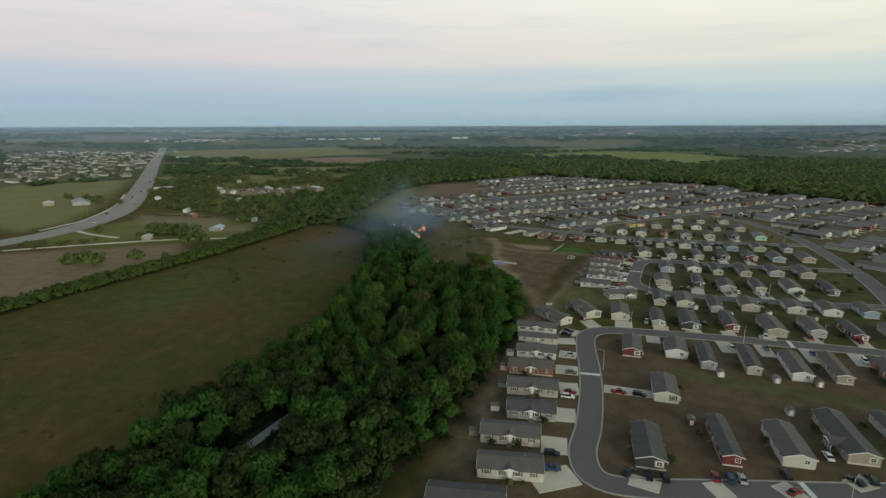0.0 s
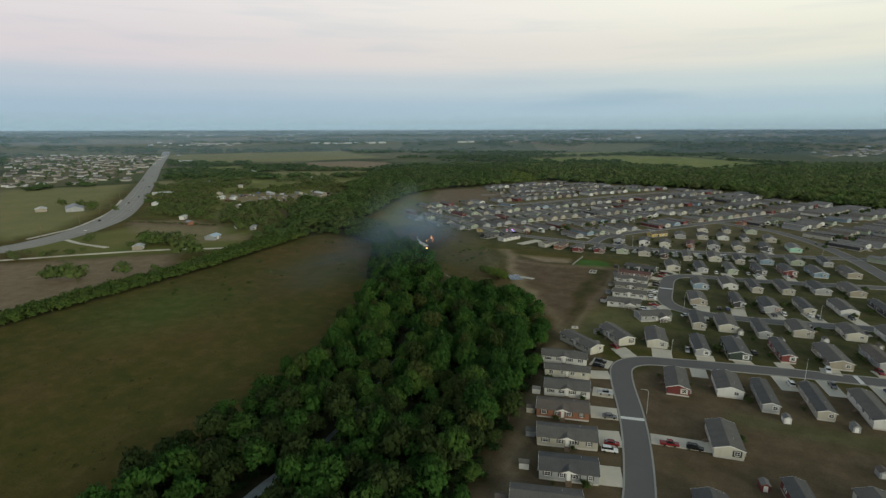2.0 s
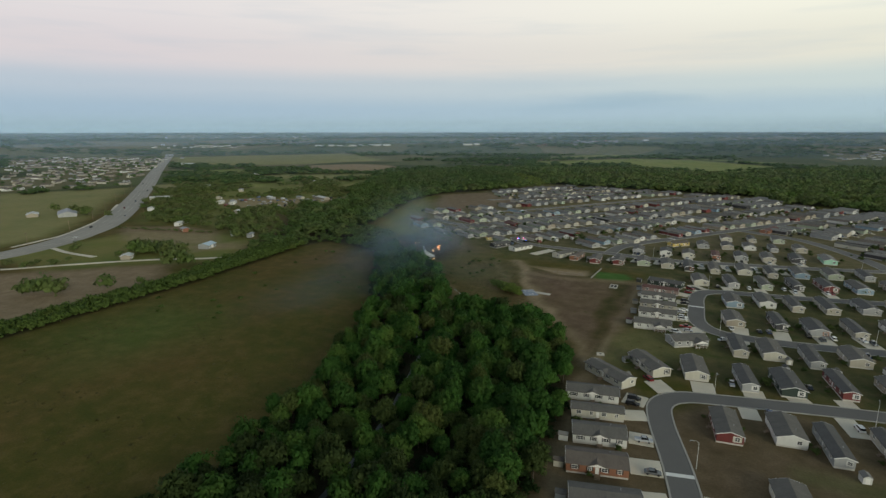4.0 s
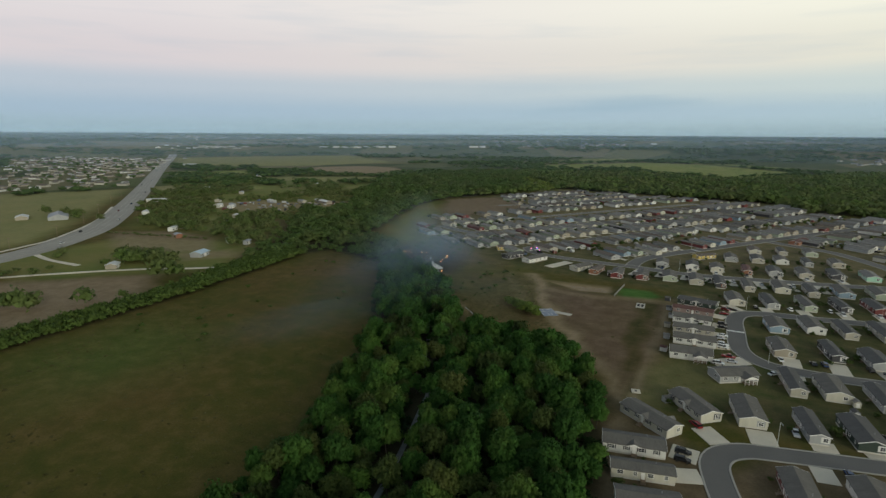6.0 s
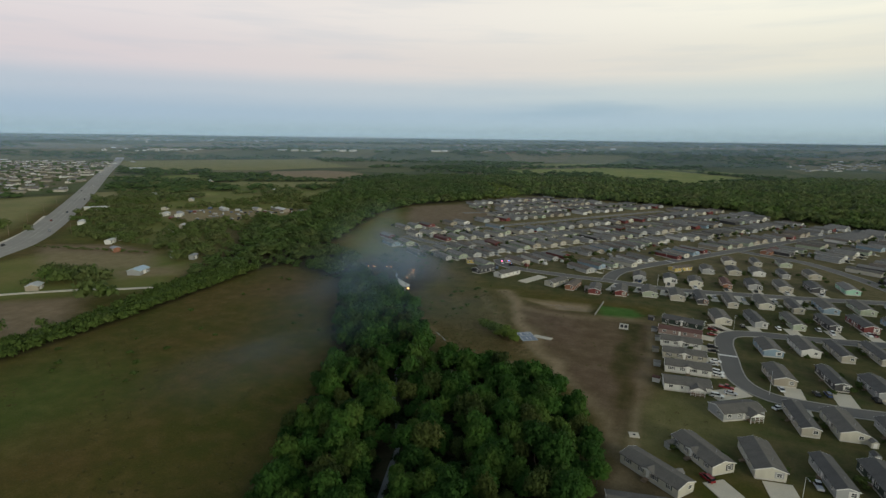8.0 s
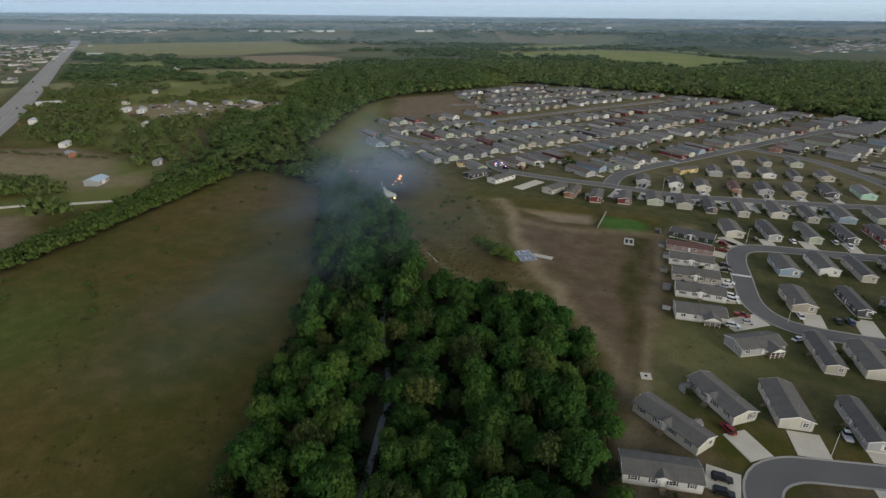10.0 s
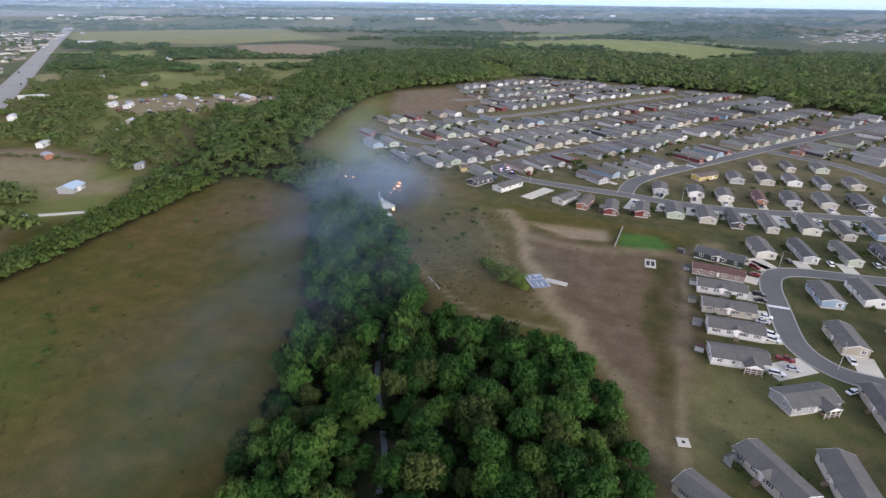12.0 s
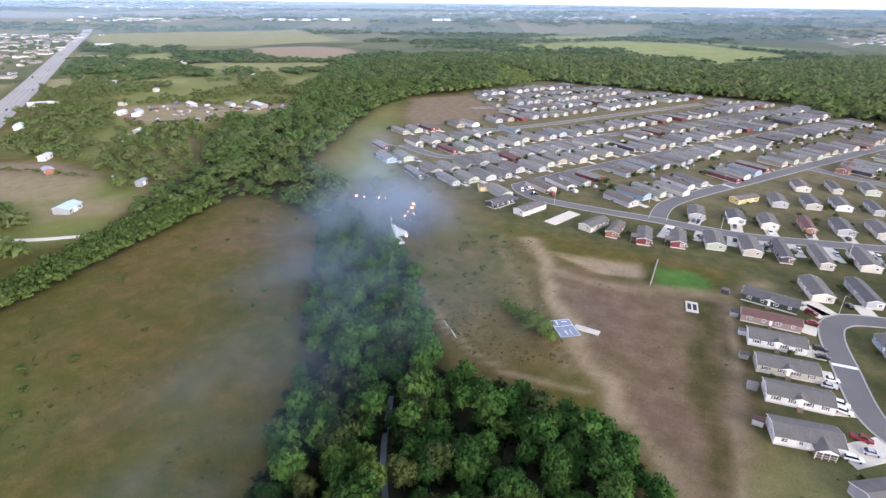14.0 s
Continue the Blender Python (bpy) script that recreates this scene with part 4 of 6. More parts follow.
# second block
home(pose(-31, 305.5, 0, 0, 0, 121), 16, 8.6, "grey", "grey", "porch")
row([(-9.5, 298, 20, 5.6, "beige", "slate", "plain", ""), (3, 300, 17, 8.2, "cream", "grey", "plain", ""), (18, 298, 19, 5.4, "grey", "slate", "plain", ""),
     (34, 307, 15, 8.2, "beige", "grey", "plain", ""), (55, 312, 14, 8.2, "cream", "grey", "plain", ""), (71, 315, 15, 8.2, "white", "grey", "plain", ""), (88, 320, 16, 6.6, "blue", "grey", "plain", "")], 97)
row([(-10, 338, 16, 8.2, "tan", "grey", "plain", "beige"), (10, 342, 19, 5.4, "charcoal", "slate", "plain", "white"), (25, 340, 17, 8.2, "grey", "slate", "plain", "brick"),
     (42, 345, 20, 5.6, "beige", "slate", "plain", ""), (60, 350, 20, 8.2, "white", "grey", "plain", ""), (79, 356, 22, 5.6, "charcoal", "slate", "plain", "white")], 98)
row([(-9, 371, 16, 8.2, "blue", "grey", "plain", "white"), (7, 378, 18, 8.0, "white", "grey", "plain", ""), (21, 377, 20, 5.6, "beige", "slate", "plain", ""), (37, 380, 22, 6.4, "beige", "slate", "plain", ""),
     (55, 388, 18, 8.2, "grey", "slate", "plain", ""), (72, 391, 20, 8.2, "tan", "grey", "plain", "")], 98)
for x, y, L, W, wall, roof, style, turn in (
        (-47, 321, 17, 8.6, "white", "grey", "porch", 6), (-46, 339, 18, 8.0, "white", "grey", "dormer", 2), (-47, 354, 18, 7.4, "beige", "grey", "dormer", 2),
        (-48, 370, 18, 8.0, "white", "grey", "dormer", 0), (-48, 385, 20, 6.0, "rose", "red", "plain", -4), (-46, 402, 20, 8.0, "green", "slate", "dormer", -14)):
    home(pose(x, y, 0, 0, 0, 90 + turn), L, W, wall, roof, style)
row([(-26, 411, 17, 8.2, "cream", "grey", "plain", "tan"), (-8, 413, 21, 6.2, "grey", "slate", "plain", "white"), (10, 417, 21, 6.0, "sage", "grey", "plain", ""), (27, 423, 20, 5.6, "charcoal", "slate", "plain", "white"),
     (44, 428, 20, 7.6, "red", "slate", "plain", "white"), (61, 431, 20, 8.2, "blue", "grey", "plain", ""), (80, 438, 20, 8.2, "tan", "grey", "plain", "")], 99)
row([(-97, 441, 17, 7.0, "red", "grey", "porch", "red"), (-81, 444, 17, 7.0, "red", "grey", "porch", "tan")], 92)
row([(-64, 449, 17, 8.6, "sage", "grey", "plain", ""), (-48, 448, 18, 8.2, "beige", "grey", "plain", ""), (-34, 446, 22, 5.6, "charcoal", "slate", "plain", "brick"), (-18, 446, 22, 5.6, "beige", "grey", "plain", ""),
     (0, 451, 20, 8.2, "cream", "grey", "plain", ""), (16, 450, 20, 5.6, "beige", "slate", "plain", ""), (33, 456, 20, 8.2, "blue", "grey", "plain", ""), (52, 462, 20, 8.2, "sage", "grey", "plain", ""), (71, 467, 20, 5.6, "grey", "slate", "plain", "")], 95)
row([(-72, 489, 15, 8.2, "grey", "grey", "plain", ""), (-52, 491, 15, 8.2, "white", "slate", "plain", "charcoal"), (-36, 490, 16, 8.2, "cream", "grey", "plain", ""), (-17, 491, 20, 5.2, "brick", "red", "plain", ""),
     (0, 496, 18, 8.2, "grey", "slate", "plain", "charcoal"), (18, 499, 20, 8.2, "beige", "grey", "plain", "tan"), (37, 504, 20, 8.2, "charcoal", "slate", "plain", "white"), (57, 509, 20, 8.2, "mint", "light", "plain", "")], 93)
row([(-113, 444, 17, 6.0, "brick", "brown", "plain", "")], 82)
row([(-127, 448, 17, 7.6, "cream", "grey", "plain", ""), (-165, 456, 20, 7.6, "white", "grey", "dormer", ""),
     (-183, 461, 17, 7.6, "charcoal", "slate", "dormer", "")], 64)
row([(-26, 531, 17, 8.2, "grey", "grey", "plain", ""), (-8, 535, 17, 8.2, "beige", "slate", "plain", ""), (8, 539, 17, 8.2, "white", "grey", "plain", ""), (25, 539, 19, 5.2, "grey", "slate", "plain", ""), (44, 546, 17, 8.2, "beige", "grey", "plain", "tan")], 94)
row([(-8, 570, 17, 8.2, "cream", "brown", "plain", ""), (12, 575, 19, 5.6, "beige", "slate", "plain", ""), (32, 580, 17, 8.2, "sage", "grey", "plain", "")], 94)
home(pose(-45, 535, 0, 0, 0, -45), 17, 7.0, "yellow", "brown", "plain")
home(pose(30, 640, 0, 0, 0, -25), 26, 8.0, "brick", "red", "plain")
home(pose(-196, 491, 0, 0, 0, -60), 9, 7.0, "yellow", "brown", "plain")

# homes farther off, in rows along the slanting streets
U, N = Vector((0.595, 0.804, 0)), Vector((-0.804, 0.595, 0))
rnd = random.Random(7)
FAR_WALLS = ["cream", "beige", "grey", "tan", "white", "grey", "beige", "sage", "grey", "white", "beige", "tan", "grey", "sage", "grey", "cream", "beige", "blue", "red", "grey", "sage", "white", "charcoal", "tan"]
ESTATE = [(-330, 575), (-275, 512), (-195, 470), (-170, 492), (-120, 492), (-97, 498), (-88, 514), (-80, 526), (-63, 551), (-41, 580), (-22, 606), (6, 646), (30, 634), (56, 616), (74, 590), (90, 560), (104, 520), (114, 460), (118, 320), (190, 500), (240, 770),
          (185, 790), (130, 845), (95, 835), (40, 935), (-20, 940), (-140, 965), (-268, 985), (-340, 850), (-260, 738), (-330, 610)]
FAR_HOMES = []
for n0 in (150.0, 225.0, 298.0, 372.7, 457.0, 524.5, 600.0, 672.0, 745.0):
    for s in (-1, 1):
        u = 235 + rnd.uniform(0, 5)
        while u < 860:
            c = U * u + N * (n0 + s * 20.4 + rnd.uniform(-4.0, 3.0))
            u += rnd.uniform(12.6, 15.6)
            if not inside(c.x, c.y, ESTATE) or rnd.random() < 0.05:
                continue
            if min(edge_distance(c.x, c.y, r, False) for r in (ROAD_C, ROAD_D, ROAD_E, ROAD_F, ROAD_G, ROAD_H, ROAD_EAST)) < 10.0:
                continue
            FAR_HOMES.append((c.x, c.y, n0, s))
FAR_HOMES.sort(key=lambda q: q[1] - 0.3 * q[0])


def joined_homes(name, items, label):
    """Homes too far off to pick apart, as one mesh: walls, roof slabs and end windows. items: x, y, turn, L, W, wall, roof."""
    mats, vs, fs, mi = [], [], [], []

    def put(points, faces, m, mat):
        b = len(vs)
        if mat not in mats:
            mats.append(mat)
        vs.extend((m @ Vector(p))[:] for p in points)
        fs.extend([tuple(b + i for i in f) for f in faces])
        mi.extend([mats.index(mat)] * len(faces))
    for x, y, turn, L, W, wall, roof in items:
        m = pose(x, y, float(land(x, y)), 0, 0, turn)
        w, l, h, r = W / 2, L / 2, 3.05, 3.05 + W * 0.15
        sec = [(-w, -0.1), (w, -0.1), (w, h), (0, r), (-w, h)]
        put([(a, s, c) for s in (-l, l) for a, c in sec], [(4, 3, 2, 1, 0), (5, 6, 7, 8, 9)] + [(i, (i + 1) % 5, 5 + (i + 1) % 5, 5 + i) for i in range(5)], m, SIDING[wall])
        sec = [(-w - 0.35, h - 0.1), (0, r + 0.02), (w + 0.35, h - 0.1), (w + 0.35, h + 0.06), (0, r + 0.18), (-w - 0.35, h + 0.06)]
        put([(a, s, c) for s in (-l - 0.25, l + 0.25) for a, c in sec], [(5, 4, 1, 0), (4, 3, 2, 1), (6, 7, 10, 11), (7, 8, 9, 10)] + [(i, (i + 1) % 6, 6 + (i + 1) % 6, 6 + i) for i in range(6)], m, ROOFING[roof])
        a = w * 0.4
        put([(a - 0.7, -l - 0.02, 1.5), (a + 0.7, -l - 0.02, 1.5), (a + 0.7, -l - 0.02, 2.6), (a - 0.7, -l - 0.02, 2.6), (a - 0.7, -l, 1.5), (a + 0.7, -l, 1.5), (a + 0.7, -l, 2.6), (a - 0.7, -l, 2.6)],
            [(0, 1, 2, 3), (0, 4, 5, 1), (3, 2, 6, 7)], m, GLASS)
    me = bpy.data.meshes.new(name)
    me.from_pydata(vs, [], fs)
    for q in mats:
        me.materials.append(q)
    me.polygons.foreach_set("material_index", mi)
    tagged(new(name, me), label, "houses", kind="stuff")


outer = []
for i, (x, y, n0, s) in enumerate(FAR_HOMES):
    L, W = rnd.choice(((23, 5.6), (20, 8.2), (21, 8.2), (23, 6.6), (19, 8.4)))
    wall, roof = rnd.choice(FAR_WALLS), rnd.choice(("grey", "light", "light", "light", "brown"))
    if min(math.hypot(x - px_, y - py_) for px_, py_ in ((-250, 564), (-201, 560), (-174, 539))) < 9:
        wall, roof = "red", "red"
    if i < 190:
        home(pose(x, y, 0, 0, 0, 53.5 + rnd.uniform(-5, 5)), L, W, wall, roof, "far")
    else:
        outer.append((x, y, 53.5 + rnd.uniform(-5, 5), L, W, wall, roof))
joined_homes("outer_homes", outer, "rows of far pale manufactured homes with grey roofs")

# ======== trees ========


def crown_mesh(seed, leaves, lumps, leaf=0.5):
    """A crown of unit size about its foot, z = 0.2..1: a few domes of small leafy puffs over inner masses added to
    block light, with gaps between them.
    """
    r = np.random.RandomState(seed)

    def unit(a):
        return a / (np.sqrt((a * a).sum(-1, keepdims=True)) + 1e-9)
    domes = [(0.0, 0.0, 0.56, 0.3)]
    for _ in range(r.randint(2, 5) if lumps > 8 else 1):
        a, d = r.uniform(0, 2 * np.pi), r.uniform(0.14, 0.27)
        domes.append((d * np.cos(a), d * np.sin(a), r.uniform(0.42, 0.66), r.uniform(0.17, 0.27)))
    vs, fs, ns, base = [], [], [], 0
    octa = np.array(((1, 0, 0), (-1, 0, 0), (0, 1, 0), (0, -1, 0), (0, 0, 1), (0, 0, -1)), float)
    otri = np.array(((0, 2, 4), (2, 1, 4), (1, 3, 4), (3, 0, 4), (2, 0, 5), (1, 2, 5), (3, 1, 5), (0, 3, 5)))

    def mass(c, q):
        nonlocal base
        vs.append(octa * q * r.uniform(0.85, 1.15, (6, 1)) + c)
        ns.append(octa)
        fs.append(otri + base)
        base += 6
    puffs = []
    size = sum(q * q for *_, q in domes)
    for x, y, z, q in domes:
        mass((x, y, z), q * 0.85)
        n = max(1, int(round(lumps * q * q / size)))
        for k in range(n):
            h = 1 - 1.45 * (k + r.uniform(0.2, 0.8)) / n
            a = 2.4 * k + r.uniform(-0.5, 0.5)
            d = math.sqrt(max(0.0, 1 - h * h))
            puffs.append((x + q * d * math.cos(a) * r.uniform(0.8, 1.1), y + q * d * math.sin(a) * r.uniform(0.8, 1.1), z + q * h * r.uniform(0.85, 1.12), 1.75 * q / math.sqrt(n) * r.uniform(0.7, 1.2)))
    each = max(1, leaves // len(puffs))
    for x, y, z, q in puffs:
        c = np.array((x, y, z))
        mass(c, q * 0.62)
        d = r.normal(size=(each, 3))
        d[:, 2] = np.abs(d[:, 2]) - 0.35
        d = unit(d)
        p = c + d * q * r.uniform(0.6, 1.12, (each, 1))
        o = unit(d + r.normal(size=(each, 3)) * 0.38 + np.array((0, 0, 0.15)))
        t = unit(np.cross(o, r.normal(size=(each, 3))))
        s = leaf / 10.0 * r.uniform(0.6, 1.3, (each, 1))
        tip = np.cross(o, t) * 1.45 + o * 0.4
        vs.append(np.stack((p - t * s * 0.75, p + t * s * 0.75, p + tip * s), 1).reshape(-1, 3))
        n = unit(0.75 * d + 0.5 * unit(p - np.array((0, 0, 0.42))) + np.array((0, 0, 0.2)) + r.normal(size=(each, 3)) * 0.1)
        ns.append(np.repeat(n, 3, 0))
        fs.append(np.arange(each * 3).reshape(-1, 3) + base)
        base += each * 3
    return np.concatenate(vs), np.concatenate(fs), np.concatenate(ns)


def from_arrays(name, v, f, n, material):
    me = bpy.data.meshes.new(name)
    me.from_pydata(v.tolist(), [], f.tolist())
    me.polygons.foreach_set("use_smooth", np.ones(len(f), bool))
    me.normals_split_custom_set_from_vertices(n.tolist())
    me.materials.append(material)
    return me


def trunk_mesh(seed):
    r = random.Random(seed)
    bm = bmesh.new()
    p = Vector((0, 0, -0.03))
    for k in range(3):
        q = p + Vector((r.uniform(-0.02, 0.02), r.uniform(-0.02, 0.02), 0.17))
        cyl(bm, 0.028 - 0.007 * k, 0.021 - 0.007 * k, p, q, 6)
        if k:
            for _ in range(2):
                a = r.uniform(0, 6.28)
                cyl(bm, 0.012, 0.004, q, q + Vector((math.cos(a) * 0.2, math.sin(a) * 0.2, r.uniform(0.12, 0.24))), 5)
        p = q
    return bm


TREES = []
for k in range(7):
    e = empty("tree")
    v, f, n = crown_mesh(20 + k, 2600, 46, 0.36)
    c = new("crown", from_arrays("crown", v, f, n, LEAF))
    c.parent = e
    part("trunk", trunk_mesh(k), BARK, e)
    tagged(e, "leafy green woodland tree with a dense uneven crown", "tree", "trees of the wood")
    e.matrix_basis = pose(0, 0, -400)
    TREES.append(e)


def scatter(poly, gap, seed, keep=1.0):
    r = random.Random(seed)
    xs, ys = [p[0] for p in poly], [p[1] for p in poly]
    out = []
    y, k = min(ys), 0
    while y < max(ys):
        x = min(xs) + (gap / 2 if k % 2 else 0)
        while x < max(xs):
            px_, py_ = x + r.uniform(-0.42, 0.42) * gap, y + r.uniform(-0.42, 0.42) * gap
            if inside(px_, py_, poly) and r.random() < keep:
                out.append((px_, py_))
            x += gap
        y += gap * 0.87
        k += 1
    return out


rt = random.Random(11)
BROWN_CROWN = from_arrays("crown", *crown_mesh(41, 1900, 40, 0.32), LEAF_BROWN)
SPOTS = [p for p in scatter(WOOD, 5.7, 3, 0.86) if edge_distance(p[0], p[1], CREEK, False) > (2.8 if p[1] < 150 else 3.6 if 225 < p[1] < 275 else 2.2)
         and edge_distance(p[0], p[1], [(-111, 99), (-110, 119)], False) > 5.6 and edge_distance(p[0], p[1], [(-110, 135), (-110, 143)], False) > 4.6]
# the trees of the stretch that the flight passes over are things; the outlying ones are joined
SPOTS.sort(key=lambda p: abs(p[1] - 215) + 0.3 * abs(p[0] + 110))
REST, OLIVE = [], []
for i, (x, y) in enumerate(SPOTS):
    edge = float(edge_distance(x, y, WOOD))
    size = rt.choice((rt.uniform(6.5, 9.5), rt.uniform(9.5, 14.5))) * (0.8 if edge < 5 else 1.0)
    wide = (3.2 + 0.5 * size) * rt.uniform(0.8, 1.12)
    a = rt.uniform(0, 360)
    if i < 300:
        src = TREES[i % 7]
        t = src if i < 7 else copy_thing(src, pose(x, y, 0))
        t.matrix_basis = Matrix.LocRotScale((x, y, -0.1), Euler((0, 0, radians(a))), (wide, wide, size))
        if i % 11 == 5 or (y < 195 and i % 3 == 1):
            for c in t.children:
                if c.name.startswith("crown"):
                    c.data = BROWN_CROWN
        t["label"] = "sparse olive-brown tree of the wood" if i % 11 == 5 or (y < 195 and i % 3 == 1) else "tall leafy green woodland tree with a dense uneven crown" if size > 10.5 else "smaller leafy green tree at the edge of the wood" if edge < 5 else "leafy green woodland tree with a dense uneven crown"
    else:
        (OLIVE if i % 7 == 3 or (y < 195 and i % 5 < 2) else REST).append((i % 4, x, y, -0.1, wide, wide, size, radians(a)))
CROWNS = [crown_mesh(50 + k, 850, 24, 0.58) for k in range(4)]
tagged(merge("wood_rest", CROWNS, REST, LEAF, True), "outlying leafy green trees of the wood", "trees", kind="stuff")
tagged(merge("olive_trees", CROWNS, OLIVE, LEAF_BROWN, True), "outlying olive-brown trees of the wood", "trees", kind="stuff")
# undergrowth fills the wood between the trunks; its near-black green paints shade in the gaps
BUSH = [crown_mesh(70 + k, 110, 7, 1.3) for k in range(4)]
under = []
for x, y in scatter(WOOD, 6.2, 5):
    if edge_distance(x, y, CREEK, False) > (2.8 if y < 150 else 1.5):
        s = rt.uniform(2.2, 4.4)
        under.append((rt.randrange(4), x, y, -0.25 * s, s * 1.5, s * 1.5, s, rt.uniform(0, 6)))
tagged(merge("undergrowth", BUSH, under, LEAF_GAP_SHADE), "tangled undergrowth coloured near black as shade beneath the trees", "undergrowth", kind="stuff")
hedge = []
for x, y in scatter(HEDGE, 3.6, 8):
    s = rt.uniform(3.5, 6.5)
    hedge.append((rt.randrange(4), x, y, -0.2 * s, s * 1.15, s * 1.15, s, rt.uniform(0, 6)))
tagged(merge("hedgerow", BUSH, hedge, LEAF_HEDGE, True), "overgrown green hedgerow along the field", "hedge", kind="stuff")
MID = [crown_mesh(90 + k, 100, 7, 1.1) for k in range(5)]
mid = []
for x, y in scatter(BIG_WOOD, 8.0, 9, 0.88):
    s = rt.choice((rt.uniform(3.5, 6.5), rt.uniform(6.5, 12.5))) * (0.75 if y < 440 else 1)
    w = s * rt.uniform(1.3, 1.75)
    mid.append((rt.randrange(5), x, y, -1.2, w, w, s, rt.uniform(0, 6)))
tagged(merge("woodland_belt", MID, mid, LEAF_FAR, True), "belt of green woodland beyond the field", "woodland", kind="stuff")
FARC = [crown_mesh(110 + k, 22, 2, 2.2) for k in range(5)]
far = []
for x, y in scatter(FAR_FOREST, 11.5, 10, 0.92):
    s = rt.uniform(8, 14)
    far.append((rt.randrange(5), x, y, -2.5, s * 1.35, s * 1.35, s, rt.uniform(0, 6)))
scrub = [(k, x, y, -1, w * 0.6, w2 * 0.6, h * 0.5, a) for k, x, y, z, w, w2, h, a in far if inside(x, y, SCRUB)]
far = [q for q in far if not inside(q[1], q[2], SCRUB)]
tagged(merge("scrub", FARC, scrub, LEAF_HEDGE), "pale green scrub in a clearing of the forest", "scrub", kind="stuff")
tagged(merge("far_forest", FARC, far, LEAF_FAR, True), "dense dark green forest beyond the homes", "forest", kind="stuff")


def lone_trees(name, items, label, crowns=MID, material=LEAF_FAR):
    tagged(merge(name, crowns, [(rt.randrange(len(crowns)), x, y, float(land(x, y)) - 0.08 * s, s * w, s * w, s, rt.uniform(0, 6)) for x, y, s, w in items], material, len(items) < 2500), label, "trees", kind="stuff")


# gardens and paddocks between the highway and the wood
items = [(x, y, rt.choice((rt.uniform(2.5, 5), rt.uniform(5, 9.5))), rt.uniform(1.1, 1.6)) for x, y in scatter(GARDENS, 8.5, 12, 0.74) if not (any(inside(x, y, q) for q in (BROWN_MID, YARD, *FIELDS)) or noise.noise((x * 0.014, y * 0.014, 0)) < (-0.14 if y < 700 else 0.0)) and edge_distance(x, y, HIGHWAY_LINE, False) > 16]
items += [(x, y, rt.uniform(6, 9.5), 1.1) for x, y in scatter([(-461, 335), (-428, 350), (-395, 330), (-420, 310)], 6.5, 14, 0.8)]
items += [(-556 + 110 * k / 34 + rt.uniform(-3, 3), 386 + 22 * k / 34 + rt.uniform(-2, 2), rt.uniform(1.2, 2.6), 1.9) for k in range(34)]
items += [(x, y, rt.uniform(4, 9), rt.uniform(1.2, 1.6)) for x, y in scatter([(-663, 486), (-578, 434), (-500, 424), (-446, 424), (-478, 505), (-509, 545), (-575, 540), (-655, 575), (-800, 670), (-850, 636)], 10.5, 16, 0.55) if edge_distance(x, y, HIGHWAY_LINE, False) > 19 and noise.noise((x * 0.02, y * 0.02, 2.0)) > -0.08]
items += [(x, y, rt.uniform(3, 5.5), 1.5) for x, y in scatter([(-500, 232), (-455, 290), (-430, 320), (-420, 300), (-480, 210)], 11, 15, 0.6)]
items += [(x, y, s * 1.4, w * 0.82) for x, y, s, w in ((-378, 218, 9.0, 1.3), (-371, 221, 10.0, 1.2), (-366, 226, 8.0, 1.3), (-382, 214, 7.0, 1.3), (-351, 244, 8.0, 1.4), (-365, 299, 11.0, 1.2), (-360, 306, 9.0, 1.3), (-430, 317, 8.0, 1.3), (-418, 320, 8.5, 1.3), (-405, 326, 8.0, 1.3), (-392, 330, 8.5, 1.3), (-486, 307, 6.0, 1.2), (-480, 300, 5.0, 1.2), (-456, 253, 4.0, 1.8), (-470, 240, 4.0, 1.6), (-444, 266, 4.0, 1.6), (-672, 428, 9.0, 1.3), (-660, 418, 8.0, 1.3), (-700, 430, 8.0, 1.4), (-628, 424, 7.0, 1.3), (-730, 425, 8.0, 1.4), (-345, 262, 4, 1.5))]
items += [(x, y, rt.uniform(4.5, 9.5), rt.uniform(1.0, 1.3)) for x, y in scatter([(-372, 386), (-400, 470), (-450, 530), (-505, 560), (-530, 490), (-440, 408)], 11, 17, 0.5)]
lone_trees("garden_trees", items, "scattered green garden trees beside the highway")
# bushes in the fields; the first ones, in the west field, stand in for cows
rb = random.Random(21)
items = [(rb.uniform(-310, -215), rb.uniform(230, 400), rb.uniform(1.0, 2.2), 1.6) for _ in range(22)]
items = [q for q in items if inside(q[0], q[1], WEST_FIELD)]
items += [(rb.uniform(-205, -160), rb.uniform(345, 440), rb.uniform(0.7, 2.2), 1.7) for _ in range(26)]
items += [(rb.uniform(-200, -125), rb.uniform(330, 400), rb.uniform(0.3, 0.8), 2.0) for _ in range(30)]
items += [(rb.uniform(-270, -205), rb.uniform(455, 530), rb.uniform(1.2, 3.2), 1.7) for _ in range(50)]
items = [q for q in items if not inside(q[0], q[1], WOOD)]
lone_trees("field_bushes", items, "low dark bushes over the grass, some standing in for cows", BUSH, LEAF_HEDGE)
